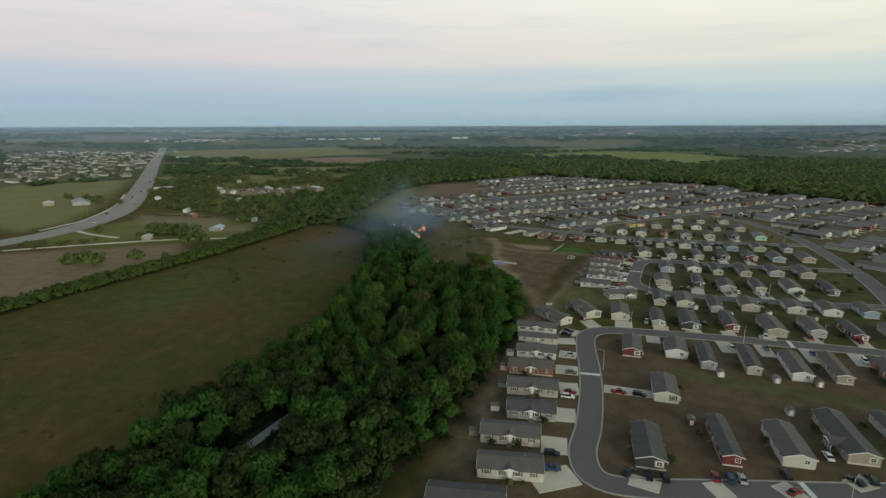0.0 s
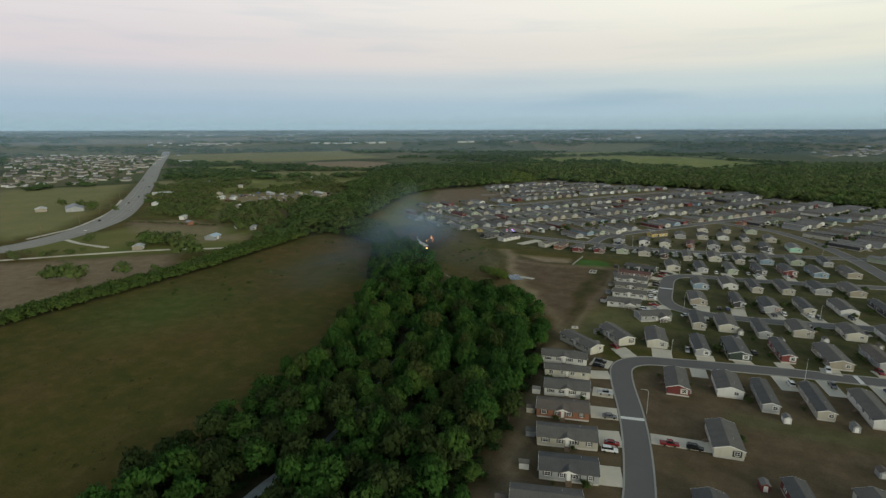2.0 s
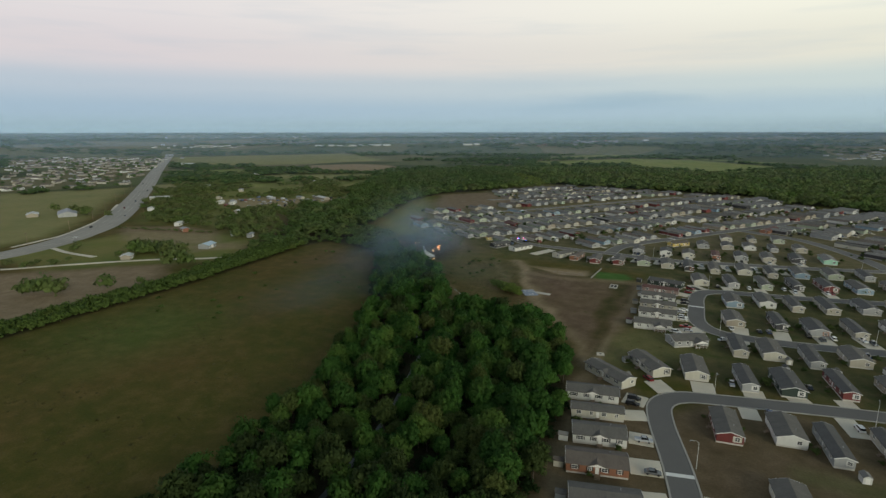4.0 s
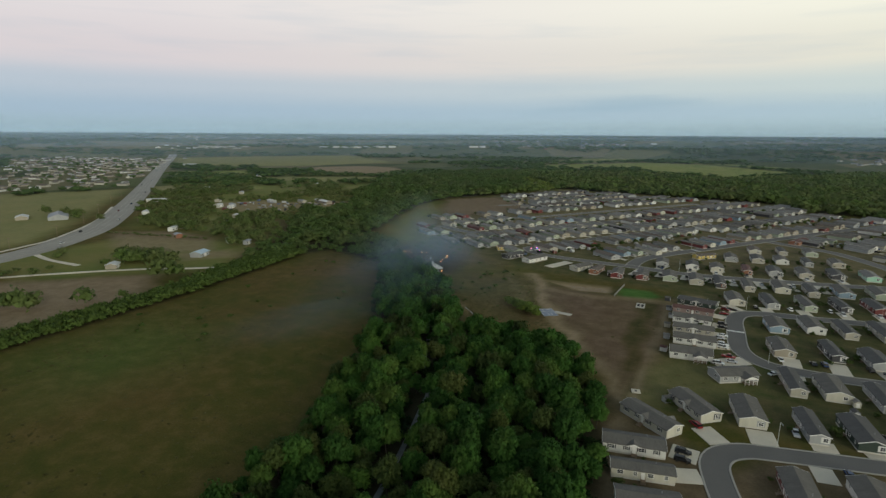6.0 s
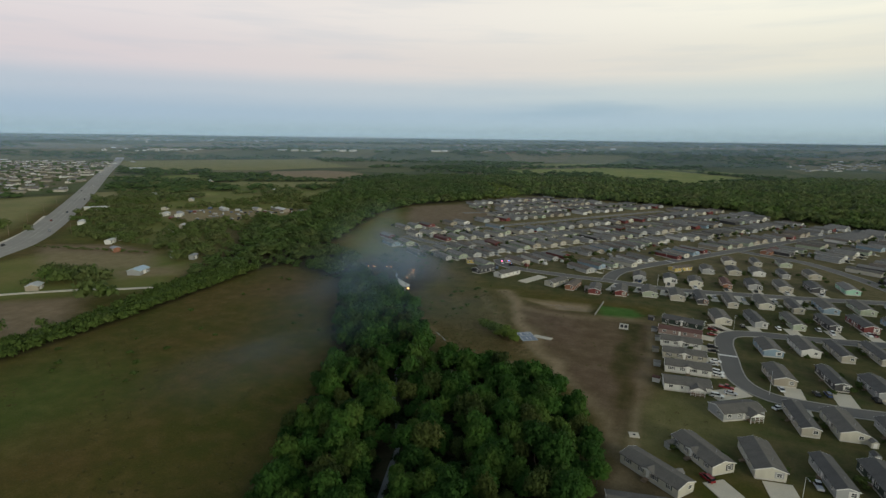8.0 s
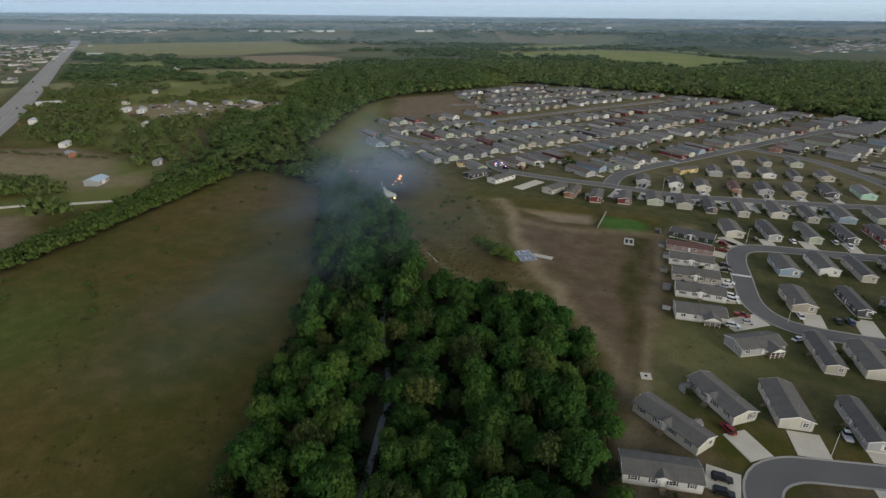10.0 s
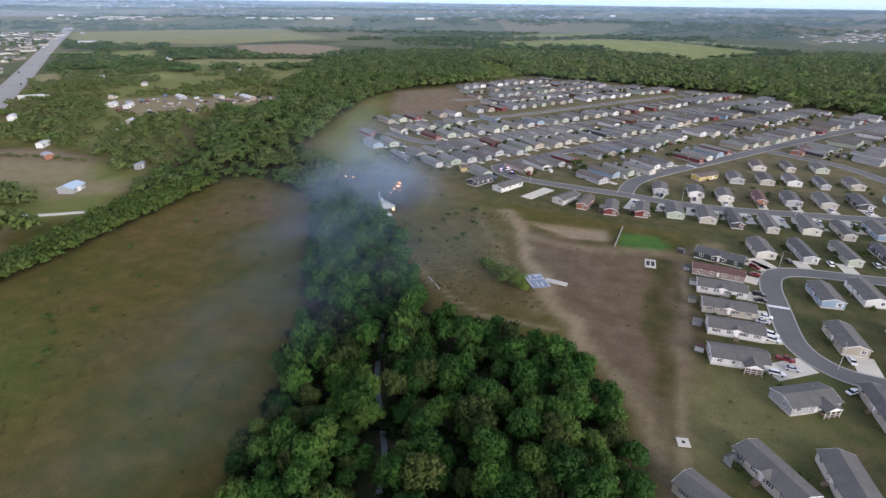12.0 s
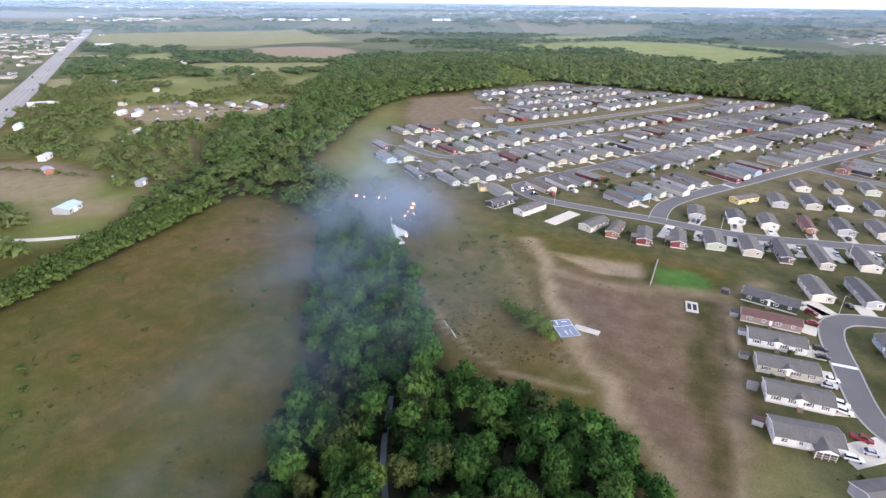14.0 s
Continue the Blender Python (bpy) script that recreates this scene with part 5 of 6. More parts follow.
lone_trees("meadow_tree", [(-142, 354, 5.0, 1.2), (-138, 351, 5.4, 1.2), (-134, 348, 6.2, 1.2), (-130, 345, 6.6, 1.2), (-126, 343, 6.4, 1.2), (-122, 340, 5.0, 1.2), (-129, 349, 5.6, 1.2), (-125, 346, 5.0, 1.2)], "bright yellow-green low tree beside the blue court", CROWNS, foliage("bright_leaves", (0.13, 0.19, 0.035), (0.24, 0.32, 0.06), (0.30, 0.33, 0.08)))
# rank tufts over the fields
def tuft_mesh(seed):
    r = np.random.RandomState(seed)
    vs, fs = [], []
    for k in range(5):
        a, d = r.uniform(0, 6.28), r.uniform(0.1, 0.5)
        c = np.array((math.cos(a) * d, math.sin(a) * d, 0))
        w, h = r.uniform(0.25, 0.45), r.uniform(0.25, 0.5)
        b = len(vs)
        for j in range(4):
            q = a + j * 1.57
            vs.append(c + (math.cos(q) * w, math.sin(q) * w, -0.1))
        vs.append(c + (r.uniform(-0.15, 0.15), r.uniform(-0.15, 0.15), h))
        fs += [(b + j, b + (j + 1) % 4, b + 4) for j in range(4)]
    return np.array(vs), np.array(fs)


TUFTS = [tuft_mesh(k) for k in range(4)]
tufts = []
ru = random.Random(71)
for poly, gap, keep in ((WEST_FIELD, 4.2, 0.8), ([(-205, 395), (-150, 425), (-128, 362), (-108, 326), (-150, 322)], 2.6, 0.8), (DIRT_FIELD, 6.0, 0.35), ([(-64, 262), (-20, 300), (-22, 318), (-56, 312)], 4.0, 0.6)):
    for x, y in scatter(poly, gap, 72, keep):
        if noise.noise((x * 0.04, y * 0.04, 6.0)) > -0.25:
            s = ru.uniform(0.5, 1.5)
            tufts.append((ru.randrange(4), x, y, -0.12, s, s, s * ru.uniform(0.4, 0.9), ru.uniform(0, 6)))
tagged(merge("grass_tufts", TUFTS, tufts, TUFT), "coarse tufts of dry and green grass over the fields", "grass", kind="stuff")
# broken stone in the pond bed
rocks = []
bm = bmesh.new()
bmesh.ops.create_icosphere(bm, subdivisions=1, radius=1.0)
ROCK = [(np.array([v.co[:] for v in bm.verts]) * np.random.RandomState(4).uniform(0.7, 1.2, (12, 1)), np.array([[v.index for v in f.verts] for f in bm.faces]))]
bm.free()
for x, y in scatter([(-136, 414), (-98, 417), (-95, 406), (-113, 403)], 1.0, 73, 0.8):
    s = ru.uniform(0.15, 0.42)
    rocks.append((0, x, y, -1.05, s, s * ru.uniform(0.7, 1.2), s * 0.7, ru.uniform(0, 6)))
tagged(merge("broken_stone", ROCK, rocks, surface("pale_rubble", (0.29, 0.235, 0.185), 0.9, big=0.3, fine=3, spread=0.3, coord="World")), "pale broken stone lining the pond bed", "stones", kind="stuff")
# woods and tree lines out to the horizon
items = []
rf = random.Random(33)
for _ in range(17000):
    a = rf.uniform(-48, 70)
    d = 1000 * math.exp(rf.uniform(0, 1) ** 0.85 * math.log(4.3))
    x, y = -math.sin(radians(a)) * d - 60, math.cos(radians(a)) * d + 90
    across, ahead = 0.908 * x + 0.42 * y, -0.42 * x + 0.908 * y
    wood = noise.noise((across * 0.0011 + 5, ahead * 0.0042, 1.0)) + 0.4 * noise.noise((x * 0.006, y * 0.006, 4.0))
    if wood > 0.0 and not any(inside(x, y, p) for p in (BRIGHT_FAR, *FAR_STRIPS, BROWN_FAR, FAR_FOREST, BIG_WOOD, PASTURE, LEFT_TOWN, *FIELDS)) and edge_distance(x, y, HIGHWAY_LINE, False) > 30:
        s = rf.uniform(5, 10)
        items.append((x, y, s, rf.uniform(1.3, 2.6) * (1 + d / 2500)))
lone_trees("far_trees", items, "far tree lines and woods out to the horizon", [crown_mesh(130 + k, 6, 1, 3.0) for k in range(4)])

# garden trees and shrubs among the homes
rg = random.Random(44)
items = []
for x, y, n0, s in FAR_HOMES:
    for _ in range(rg.choice((0, 1, 2, 2))):
        c = Vector((x, y, 0)) + N * s * rg.uniform(10.5, 16) + U * rg.uniform(-6, 6)
        items.append((c.x, c.y, rg.uniform(1.6, 4.6), 1.2))
for x, y in scatter([(-10, 270), (100, 290), (100, 560), (-60, 545), (-60, 490), (-20, 420), (0, 340)], 15, 45, 0.4):
    if min(edge_distance(x, y, r, False) for r in (ROAD_A, ROAD_B, ROAD_C, ROAD_D)) > 9:
        items.append((x, y, rg.uniform(1.6, 3.6), 1.3))
for h in [o for o in scene.objects if o.name.startswith("manufactured_home") and o.matrix_basis.translation.y < 600 and o.matrix_basis.translation.x > -130]:
    for _ in range(rg.choice((1, 2, 3))):
        c = h.matrix_basis @ Vector((rg.choice((-1, -1, 1)) * rg.uniform(5.2, 6.4), rg.uniform(-7, 7), 0))
        if min(edge_distance(c.x, c.y, r, False) for r in (ROAD_A, ROAD_B, ROAD_C, ROAD_D, ROAD_EAST)) > 6.5:
            items.append((c.x, c.y, rg.uniform(1.0, 2.6), rg.uniform(0.9, 1.4)))
lone_trees("garden_shrubs", items, "small olive-green garden trees and shrubs among the homes", BUSH, LEAF_BROWN)
# ======== vehicles ========
CARS = {}


def car(m, paint="white", shape="sedan", wheels=True):
    key = (paint, shape, wheels)
    if key in CARS:
        return copy_thing(CARS[key], m)
    e = empty("pickup_truck" if shape == "pickup" else "car", m)
    CARS[key] = e
    tagged(e, f"{paint} {'pickup truck' if shape == 'pickup' else 'estate car' if shape == 'suv' else 'saloon car'} parked by the homes", "car", "parked cars")
    h = 0.95 if shape == "sedan" else 1.05
    body = {"sedan": [(-2.3, 0.3), (2.3, 0.3), (2.35, 0.7), (1.2, h), (-1.6, h), (-2.3, h - 0.1)], "suv": [(-2.4, 0.35), (2.4, 0.35), (2.42, 0.85), (1.2, h), (-2.4, h)],
            "pickup": [(-2.8, 0.4), (2.7, 0.4), (2.72, 0.9), (1.4, h), (-2.8, h)]}[shape]
    top = {"sedan": [(-1.7, h), (1.1, h), (0.45, 1.43), (-1.05, 1.43)], "suv": [(-2.3, h), (1.1, h), (0.5, 1.72), (-2.1, 1.72)], "pickup": [(-0.9, h), (1.35, h), (0.7, 1.8), (-0.7, 1.8)]}[shape]
    bm = prism(bmesh.new(), body, -0.9, 0.9)
    bmesh.ops.bevel(bm, geom=bm.edges[:], offset=0.07, segments=1, affect="EDGES")
    part("body", bm, PAINTS[paint], e)
    bm = prism(bmesh.new(), top, -0.76, 0.76)
    part("glazing", bm, TINT, e, "dark tinted glass")
    z = top[2][1]
    part("cabin_roof", boxes((top[3][0] + 0.02, top[2][0] - 0.02, -0.74, 0.74, z - 0.03, z + 0.04), bevel=0.03), PAINTS[paint], e)
    if not wheels:
        part("undercarriage", boxes((-1.8, -1.1, -0.85, 0.85, 0.0, 0.5), (1.1, 1.8, -0.85, 0.85, 0.0, 0.5)), RUBBER, e, "dark tyres and axles")
        return e
    for x in (-1.45, 1.45):
        for y in (-0.8, 0.8):
            w = part("wheel", cyl(bmesh.new(), 0.34, 0.34, (x, y - 0.12, 0.34), (x, y + 0.12, 0.34), 12), RUBBER, e)
    for s in (-0.6, 0.6):
        part("headlight", boxes((body[2][0] - 0.1, body[2][0] + 0.02, s - 0.2, s + 0.2, 0.6, 0.74)), TRIM, e)
    return e


def slab(name, x, y, a, L, W, z=0.09, label="pale concrete driveway"):
    """A concrete slab with rounded edges lying on the ground."""
    ob = part(name, boxes((0, L, -W / 2, W / 2, -0.2, z), bevel=0.02), CONCRETE)
    ob.matrix_basis = pose(x, y, 0, 0, 0, a)
    return tagged(ob, label, "driveway", kind="structure")


rc = random.Random(5)
COLS = ["white", "black", "silver", "red", "blue", "grey", "black", "white"]
slab("house_pad", -146, 451, 66, 24, 7.5, 0.2, "bare pale concrete house pad between homes")
# driveways: start and width
DRIVES_A = [(-4, 139, 8), (14, 144, 7), (31, 151, 7), (49, 163, 7), (66, 172, 6), (-30, 128, 9), (-32, 146, 9), (-32, 165, 9), (-35, 184, 9), (-40, 199, 8), (-42, 214, 7), (-46, 228, 7), (-47, 240, 8), (-40, 257, 7), (-24, 263, 8), (-7, 264, 7), (7, 266, 7), (22, 269, 6), (38, 270, 7), (56, 276, 6), (75, 281, 6), (-7, 192, 6), (-9, 245, 6), (21, 247, 6), (36, 249, 6), (53, 250, 6), (70, 254, 6)]
DRIVES_B = [(-36, 319, 8), (-36, 340, 8), (-36, 355, 8), (-36, 370, 8), (-36, 386, 7), (-32, 403, 7), (-30, 408, 7), (-12, 412, 6), (6, 416, 6), (25, 421, 6), (42, 425, 6), (-8, 336, 7), (9, 338, 7), (25, 341, 7), (42, 345, 7), (60, 350, 6), (-8, 314, 6), (18, 316, 6), (38, 320, 6), (60, 324, 6)]
DRIVES_C = [(-89, 455, 5), (-72, 458, 5), (-56, 458, 5), (-41, 458, 5), (-26, 457, 5), (-10, 458, 5), (8, 461, 5), (25, 463, 5), (-72, 489, 6), (-52, 491, 6), (-36, 490, 6), (-17, 491, 5), (0, 496, 6), (18, 499, 6), (37, 504, 6)]
for path, items in ((PATH_A, DRIVES_A), (PATH_B, DRIVES_B), (PATH_C, DRIVES_C)):
    for x, y, w in items:
        p = path[nearest(path, x, y)]
        d = p - Vector((x, y, 0))
        a = math.degrees(math.atan2(d.y, d.x))
        back = 2.5 if path is not PATH_C else 0.0
        L = max(3.0, d.length - 4.5) + back
        x, y = x - d.normalized().x * back, y - d.normalized().y * back
        slab("driveway", x, y, a, L, w)
        for k in range(rc.choice((0, 1, 1, 2)) if path is PATH_C or x > 24 else 0):
            off = (k - 0.4) * 2.5
            q = Vector((x, y, 0)) + d.normalized() * (L * rc.uniform(0.35, 0.65)) + Vector((-d.y, d.x, 0)).normalized() * off
            car(pose(q.x, q.y, 0.08, 0, 0, a + rc.choice((0, 180)) + rc.uniform(-4, 4)), rc.choice(COLS), rc.choice(("sedan", "suv", "suv", "pickup")))
for x, y, a, paint, shape in ((-8.5, 141, 60, "black", "sedan"), (-3.2, 142, 100, "black", "sedan"), (0.8, 143, 105, "black", "suv"), (13.5, 149, 100, "red", "sedan"), (17, 150, 100, "blue", "suv"), (20, 151, 100, "silver", "sedan"),
                              (31, 158, 105, "black", "suv"), (43.5, 173, 101, "white", "sedan"), (52, 165, 100, "black", "suv"), (-28.5, 134, 20, "blue", "pickup"), (-30, 141, 15, "black", "suv"), (-33, 177, 10, "white", "suv"), (-33, 181, 10, "red", "sedan"),
                              (-36, 197, 10, "grey", "sedan"), (-40, 213, 10, "silver", "pickup"), (-17, 188, 10, "red", "pickup"), (-10, 189, 0, "black", "suv"), (-43, 259, 130, "red", "suv"), (-46, 240, 0, "black", "suv"), (-46, 235.5, 0, "black", "suv"),
                              (-29.5, 271, 99, "red", "suv"), (-14, 268, 95, "silver", "pickup"), (-3, 249, 100, "blue", "sedan"), (22, 250, 100, "white", "suv"), (12, 277, 99, "black", "sedan")):
    car(pose(x, y, 0.09, 0, 0, a), paint, shape)
for x, y, a, paint, shape in ((-34, 341.5, -15, "white", "suv"), (-34, 338, -15, "white", "suv"), (-32, 327, -10, "red", "pickup"), (-36, 317.5, 0, "white", "suv"), (-31, 322, 0, "silver", "sedan"), (-33, 391, 5, "red", "sedan"), (-32, 399, -30, "red", "suv"),
                              (-34, 372, 0, "black", "suv"), (-34, 367, 0, "black", "sedan"), (-35.5, 350, 0, "silver", "sedan"), (-34, 354, 0, "white", "sedan"), (-16, 316, 40, "white", "sedan"), (-12, 334, 98, "white", "sedan"), (4, 336, 98, "blue", "suv"),
                              (0, 335, 98, "black", "sedan"), (20, 338, 98, "black", "suv"), (30, 339, 98, "white", "suv"), (-17, 411, 98, "black", "suv"), (0, 415, 98, "white", "suv"), (19, 421, 98, "silver", "suv")):
    car(pose(x, y, 0.09, 0, 0, a), paint, shape)
# far rows: a car or two beside the homes
for i, (x, y, n0, s) in enumerate(FAR_HOMES[:190]):
    c = Vector((x, y, 0)) + U * 6.2 - N * s * 2
    slab("driveway", c.x, c.y, 143.5 if s < 0 else -36.5, 13.5, 3.6, 0.05)
    if i % 5 < 3:
        c = Vector((x, y, 0)) - N * s * rc.uniform(4, 11) + U * 6.3
        car(pose(c.x, c.y, 0.03, 0, 0, 143.5 + rc.uniform(-5, 5)), rc.choice(COLS), rc.choice(("sedan", "suv", "pickup")), False)
# clutter behind and between the far homes: parked cars, sheds and bins, too small to pick apart
CLUTTER, _cn, _cb = shader("yard_clutter", 0.5)
_r = ramp_node(_cn, _cn.nodes.new("ShaderNodeNewGeometry").outputs["Random Per Island"], [(0.0, (0.02, 0.02, 0.022)), (0.25, (0.46, 0.46, 0.45)), (0.4, (0.20, 0.20, 0.21)), (0.6, (0.34, 0.33, 0.30)), (0.8, (0.16, 0.05, 0.04)), (0.9, (0.10, 0.13, 0.2))])
_cn.nodes[-1].color_ramp.interpolation = "CONSTANT"
_cn.links.new(_r, _cb.inputs["Base Color"])
bm = prism(bmesh.new(), [(-2.2, 0.1), (2.2, 0.1), (2.25, 0.8), (1.2, 1.0), (0.6, 1.5), (-1.3, 1.5), (-2.1, 1.0)], -0.88, 0.88)
bmesh.ops.triangulate(bm, faces=bm.faces)
LOW_CAR = (np.array([v.co[:] for v in bm.verts]), np.array([[v.index for v in f.verts] for f in bm.faces]))
bm.free()
bm = prism(bmesh.new(), [(-1.5, -0.1), (1.5, -0.1), (1.5, 1.9), (0, 2.7), (-1.5, 1.9)], -1.7, 1.7)
bmesh.ops.triangulate(bm, faces=bm.faces)
LOW_SHED = (np.array([v.co[:] for v in bm.verts]), np.array([[v.index for v in f.verts] for f in bm.faces]))
bm.free()
lows, sheds = [], []
for i, (x, y, n0, s) in enumerate(FAR_HOMES):
    for _ in range(rc.choice((1, 2, 2, 3))):
        c = Vector((x, y, 0)) - N * s * rc.uniform(-9, 11.5) + U * 6.3
        lows.append((0, c.x, c.y, 0.02, 1, 1, 1, 2.5 + rc.uniform(-0.1, 0.1)))
    if rc.random() < 0.75:
        c = Vector((x, y, 0)) + N * s * rc.uniform(13.5, 18) + U * rc.uniform(-4, 4)
        sheds.append((0, c.x, c.y, 0, *[rc.uniform(0.55, 0.9)] * 3, 0.93))
for x, y in scatter(YARD, 6.5, 81, 0.16):
    lows.append((0, x, y, 0.02, 1, 1, 1, rc.uniform(0, 6)))
for x, y in scatter(YARD, 15, 82, 0.25):
    sheds.append((0, x, y, 0, rc.uniform(0.8, 1.6), rc.uniform(0.9, 2.6), rc.uniform(0.7, 1.0), rc.choice((0.6, 2.2)) + rc.uniform(-0.3, 0.3)))
tagged(merge("far_parked_cars", [LOW_CAR], lows, CLUTTER), "cars parked among the far homes", "cars", kind="stuff")
tagged(merge("far_sheds", [LOW_SHED], sheds, CLUTTER), "small sheds behind the far homes", "sheds", kind="stuff")
# traffic on the highway
for i, (k, off) in enumerate(((30, 4), (58, -8), (80, 8), (120, -3), (150, 3), (200, 8), (260, -8), (300, 3), (420, -3))):
    p, q = PATH_HW[k + 90], PATH_HW[k + 91]
    t = (q - p).normalized()
    pos = p + Vector((t.y, -t.x, 0)) * off
    car(pose(pos.x, pos.y, 0.07, 0, 0, math.degrees(math.atan2(t.y, t.x))), COLS[i % 8], "suv", False)

# ======== farms, sheds and buildings beside the highway ========


def shed(m, L=3.0, W=2.4, wall="white", roof="grey", label=""):
    """A small garden shed with a ridged roof and a door in its gable."""
    key = ("shed", L, W, wall, roof)
    if key in HOMES:
        return copy_thing(HOMES[key], m)
    e = empty("shed", m)
    HOMES[key] = e
    tagged(e, label or f"small {wall} garden shed with a {roof} roof behind a home", "shed", "garden sheds")
    w, l = W / 2, L / 2
    part("wall", prism(bmesh.new(), [(-w, -0.05), (w, -0.05), (w, 1.9), (0, 1.9 + w * 0.55), (-w, 1.9)], -l, l), SIDING[wall], e)
    part("roof", prism(bmesh.new(), [(-w - 0.15, 1.83), (0, 1.92 + w * 0.55), (w + 0.15, 1.83), (w + 0.15, 1.93), (0, 2.03 + w * 0.55), (-w - 0.15, 1.93)], -l - 0.15, l + 0.15), ROOFING[roof], e)
    part("door", boxes((-0.55, 0.55, -l - 0.04, -l, 0.05, 1.75)), TRIM, e, "white shed door")
    return e


for x, y, a, wall, roof in ((-63, 204, 100, "white", "light"), (-61, 190, 100, "cream", "brown"), (-57, 176, 100, "grey", "grey"), (-54, 159, 105, "white", "grey"), (-55, 142, 105, "tan", "brown"),
                            (-53, 273, 130, "grey", "slate"), (-51, 257, 130, "white", "light"), (-58, 373, 90, "white", "light"), (-58, 323, 80, "white", "red"), (-58, 340, 90, "grey", "light"), (-59, 357, 90, "beige", "grey"),
                            (8, 300, 10, "cream", "light"), (7, 177, 10, "red", "light"), (37, 197, 10, "grey", "brown"), (17, 219, 10, "white", "light"), (50, 225, 10, "tan", "grey"), (36, 222, 10, "grey", "light"),
                            (6, 291, 10, "grey", "slate"), (24, 296, 10, "white", "grey"), (-11, 425, 5, "charcoal", "slate"), (7, 425, 5, "white", "light"), (-60, 386, 85, "grey", "slate"),
                            (-62, 404, 75, "charcoal", "grey"), (42, 305, 10, "white", "grey"), (62, 306, 10, "tan", "brown"), (-27, 428, 5, "beige", "grey")):
    shed(pose(x, y, 0, 0, 0, a), 2.8, 2.2, wall, roof)


def barn(m, L, W, H, wall, roof, label, category="building"):
    """A farm or trade building with a ridged metal or shingle roof, a wide door and windows."""
    e = empty("building", m)
    tagged(e, label, category)
    w, l = W / 2, L / 2
    r = H + W * 0.16
    part("wall", prism(bmesh.new(), [(-w, -0.3), (w, -0.3), (w, H), (0, r), (-w, H)], -l, l), wall, e)
    part("roof", prism(bmesh.new(), [(-w - 0.5, H - 0.12), (0, r + 0.04), (w + 0.5, H - 0.12), (w + 0.5, H + 0.06), (0, r + 0.22), (-w - 0.5, H + 0.06)], -l - 0.4, l + 0.4), roof, e)
    part("door", boxes((w, w + 0.08, -1.6, 1.6, 0, min(3.0, H - 0.4))), TRIM, e)
    for k in (-1, 1):
        wall_window(e, -w, k * L * 0.25, 1.0, 1.6, 1.2, "-x")
        wall_window(e, w, k * L * 0.32, 1.0, 1.6, 1.2, "+x")
    return e


METAL_BLUE = surface("pale_blue_metal_roof", (0.46, 0.58, 0.66), 0.45, 0.2, big=0.3, fine=3, spread=0.12, stretch=(6, 0.3, 1))
METAL_PALE = surface("pale_metal_roof", (0.58, 0.58, 0.55), 0.5, 0.1, big=0.3, fine=3, spread=0.15, stretch=(6, 0.3, 1))
METAL_GREY = surface("grey_metal_roof", (0.30, 0.31, 0.33), 0.5, 0.1, big=0.3, fine=3, spread=0.15, stretch=(6, 0.3, 1))
barn(pose(-398, 359, 0, 0, 0, 20), 12, 9, 3.0, SIDING["grey"], METAL_BLUE, "farmhouse with a pale blue metal roof behind the hedge", "house")
barn(pose(-420, 304, 0, 0, 0, 40), 9, 7, 2.8, SIDING["tan"], METAL_PALE, "small tan farmhouse beside the lane", "house")
barn(pose(-690, 416, 0, 0, 0, 60), 34, 18, 3.2, SIDING["grey"], METAL_GREY, "long grey farm building beside the highway")
barn(pose(-716, 393, 0, 0, 0, 60), 17, 11, 3.0, SIDING["tan"], METAL_PALE, "tan farmhouse beside the highway", "house")
for x, y, a, L, W, wall, roof in ((-727, 565, -40, 36, 10, "cream", METAL_PALE), (-809, 714, -40, 24, 9, "white", METAL_PALE), (-612, 566, 20, 15, 9, "white", METAL_PALE), (-600, 578, 60, 14, 8, "grey", METAL_GREY), (-590, 566, 20, 12, 6, "white", METAL_PALE),
                                  (-584, 632, 64, 20, 9, "grey", METAL_PALE), (-521, 664, 64, 46, 11, "tan", METAL_PALE), (-548, 652, 64, 20, 8, "beige", METAL_GREY), (-634, 481, 50, 18, 9, "white", METAL_PALE), (-514, 424, 30, 14, 6, "white", METAL_PALE), (-521, 438, 70, 12, 6, "beige", METAL_GREY),
                                  (-513, 489, 30, 16, 6, "white", METAL_PALE), (-950, 838, -40, 26, 10, "white", METAL_PALE), (-916, 941, 50, 42, 10, "tan", METAL_PALE), (-1386, 1143, -40, 60, 14, "white", METAL_PALE), (-400, 409, 20, 9, 5, "grey", METAL_GREY), (-420, 408, 60, 9, 5, "white", METAL_GREY),
                                  (-525, 513, 30, 12, 6, "beige", METAL_PALE), (-478, 402, 70, 10, 7, "brick", METAL_GREY), (-655, 604, 30, 14, 8, "beige", METAL_GREY), (-702, 690, 40, 14, 8, "beige", METAL_GREY), (-690, 860, 10, 15, 9, "beige", METAL_PALE)):
    barn(pose(x, y, 0, 0, 0, a), L * 0.8, W * 0.8, 3.2, SIDING[wall], roof, f"{wall} farm building with a {'grey' if roof is METAL_GREY else 'pale'} metal roof among trees")
rl = random.Random(61)
items = []
for x, y in scatter(LEFT_TOWN, 33, 62, 0.62):
    items.append((x, y, rl.choice((20, 25, 110, 115)) + rl.uniform(-8, 8), rl.uniform(12, 20), rl.uniform(7, 11), rl.choice(("cream", "beige", "white", "tan", "grey", "tan")), rl.choice(("light", "brown", "grey", "brown"))))
joined_homes("far_town", items, "scattered pale houses of a far town beside the highway")
lone_trees("town_trees", [(x, y, rl.uniform(4, 8), 1.5) for x, y in scatter(LEFT_TOWN, 34, 63, 0.5)], "green trees among far houses", FARC)


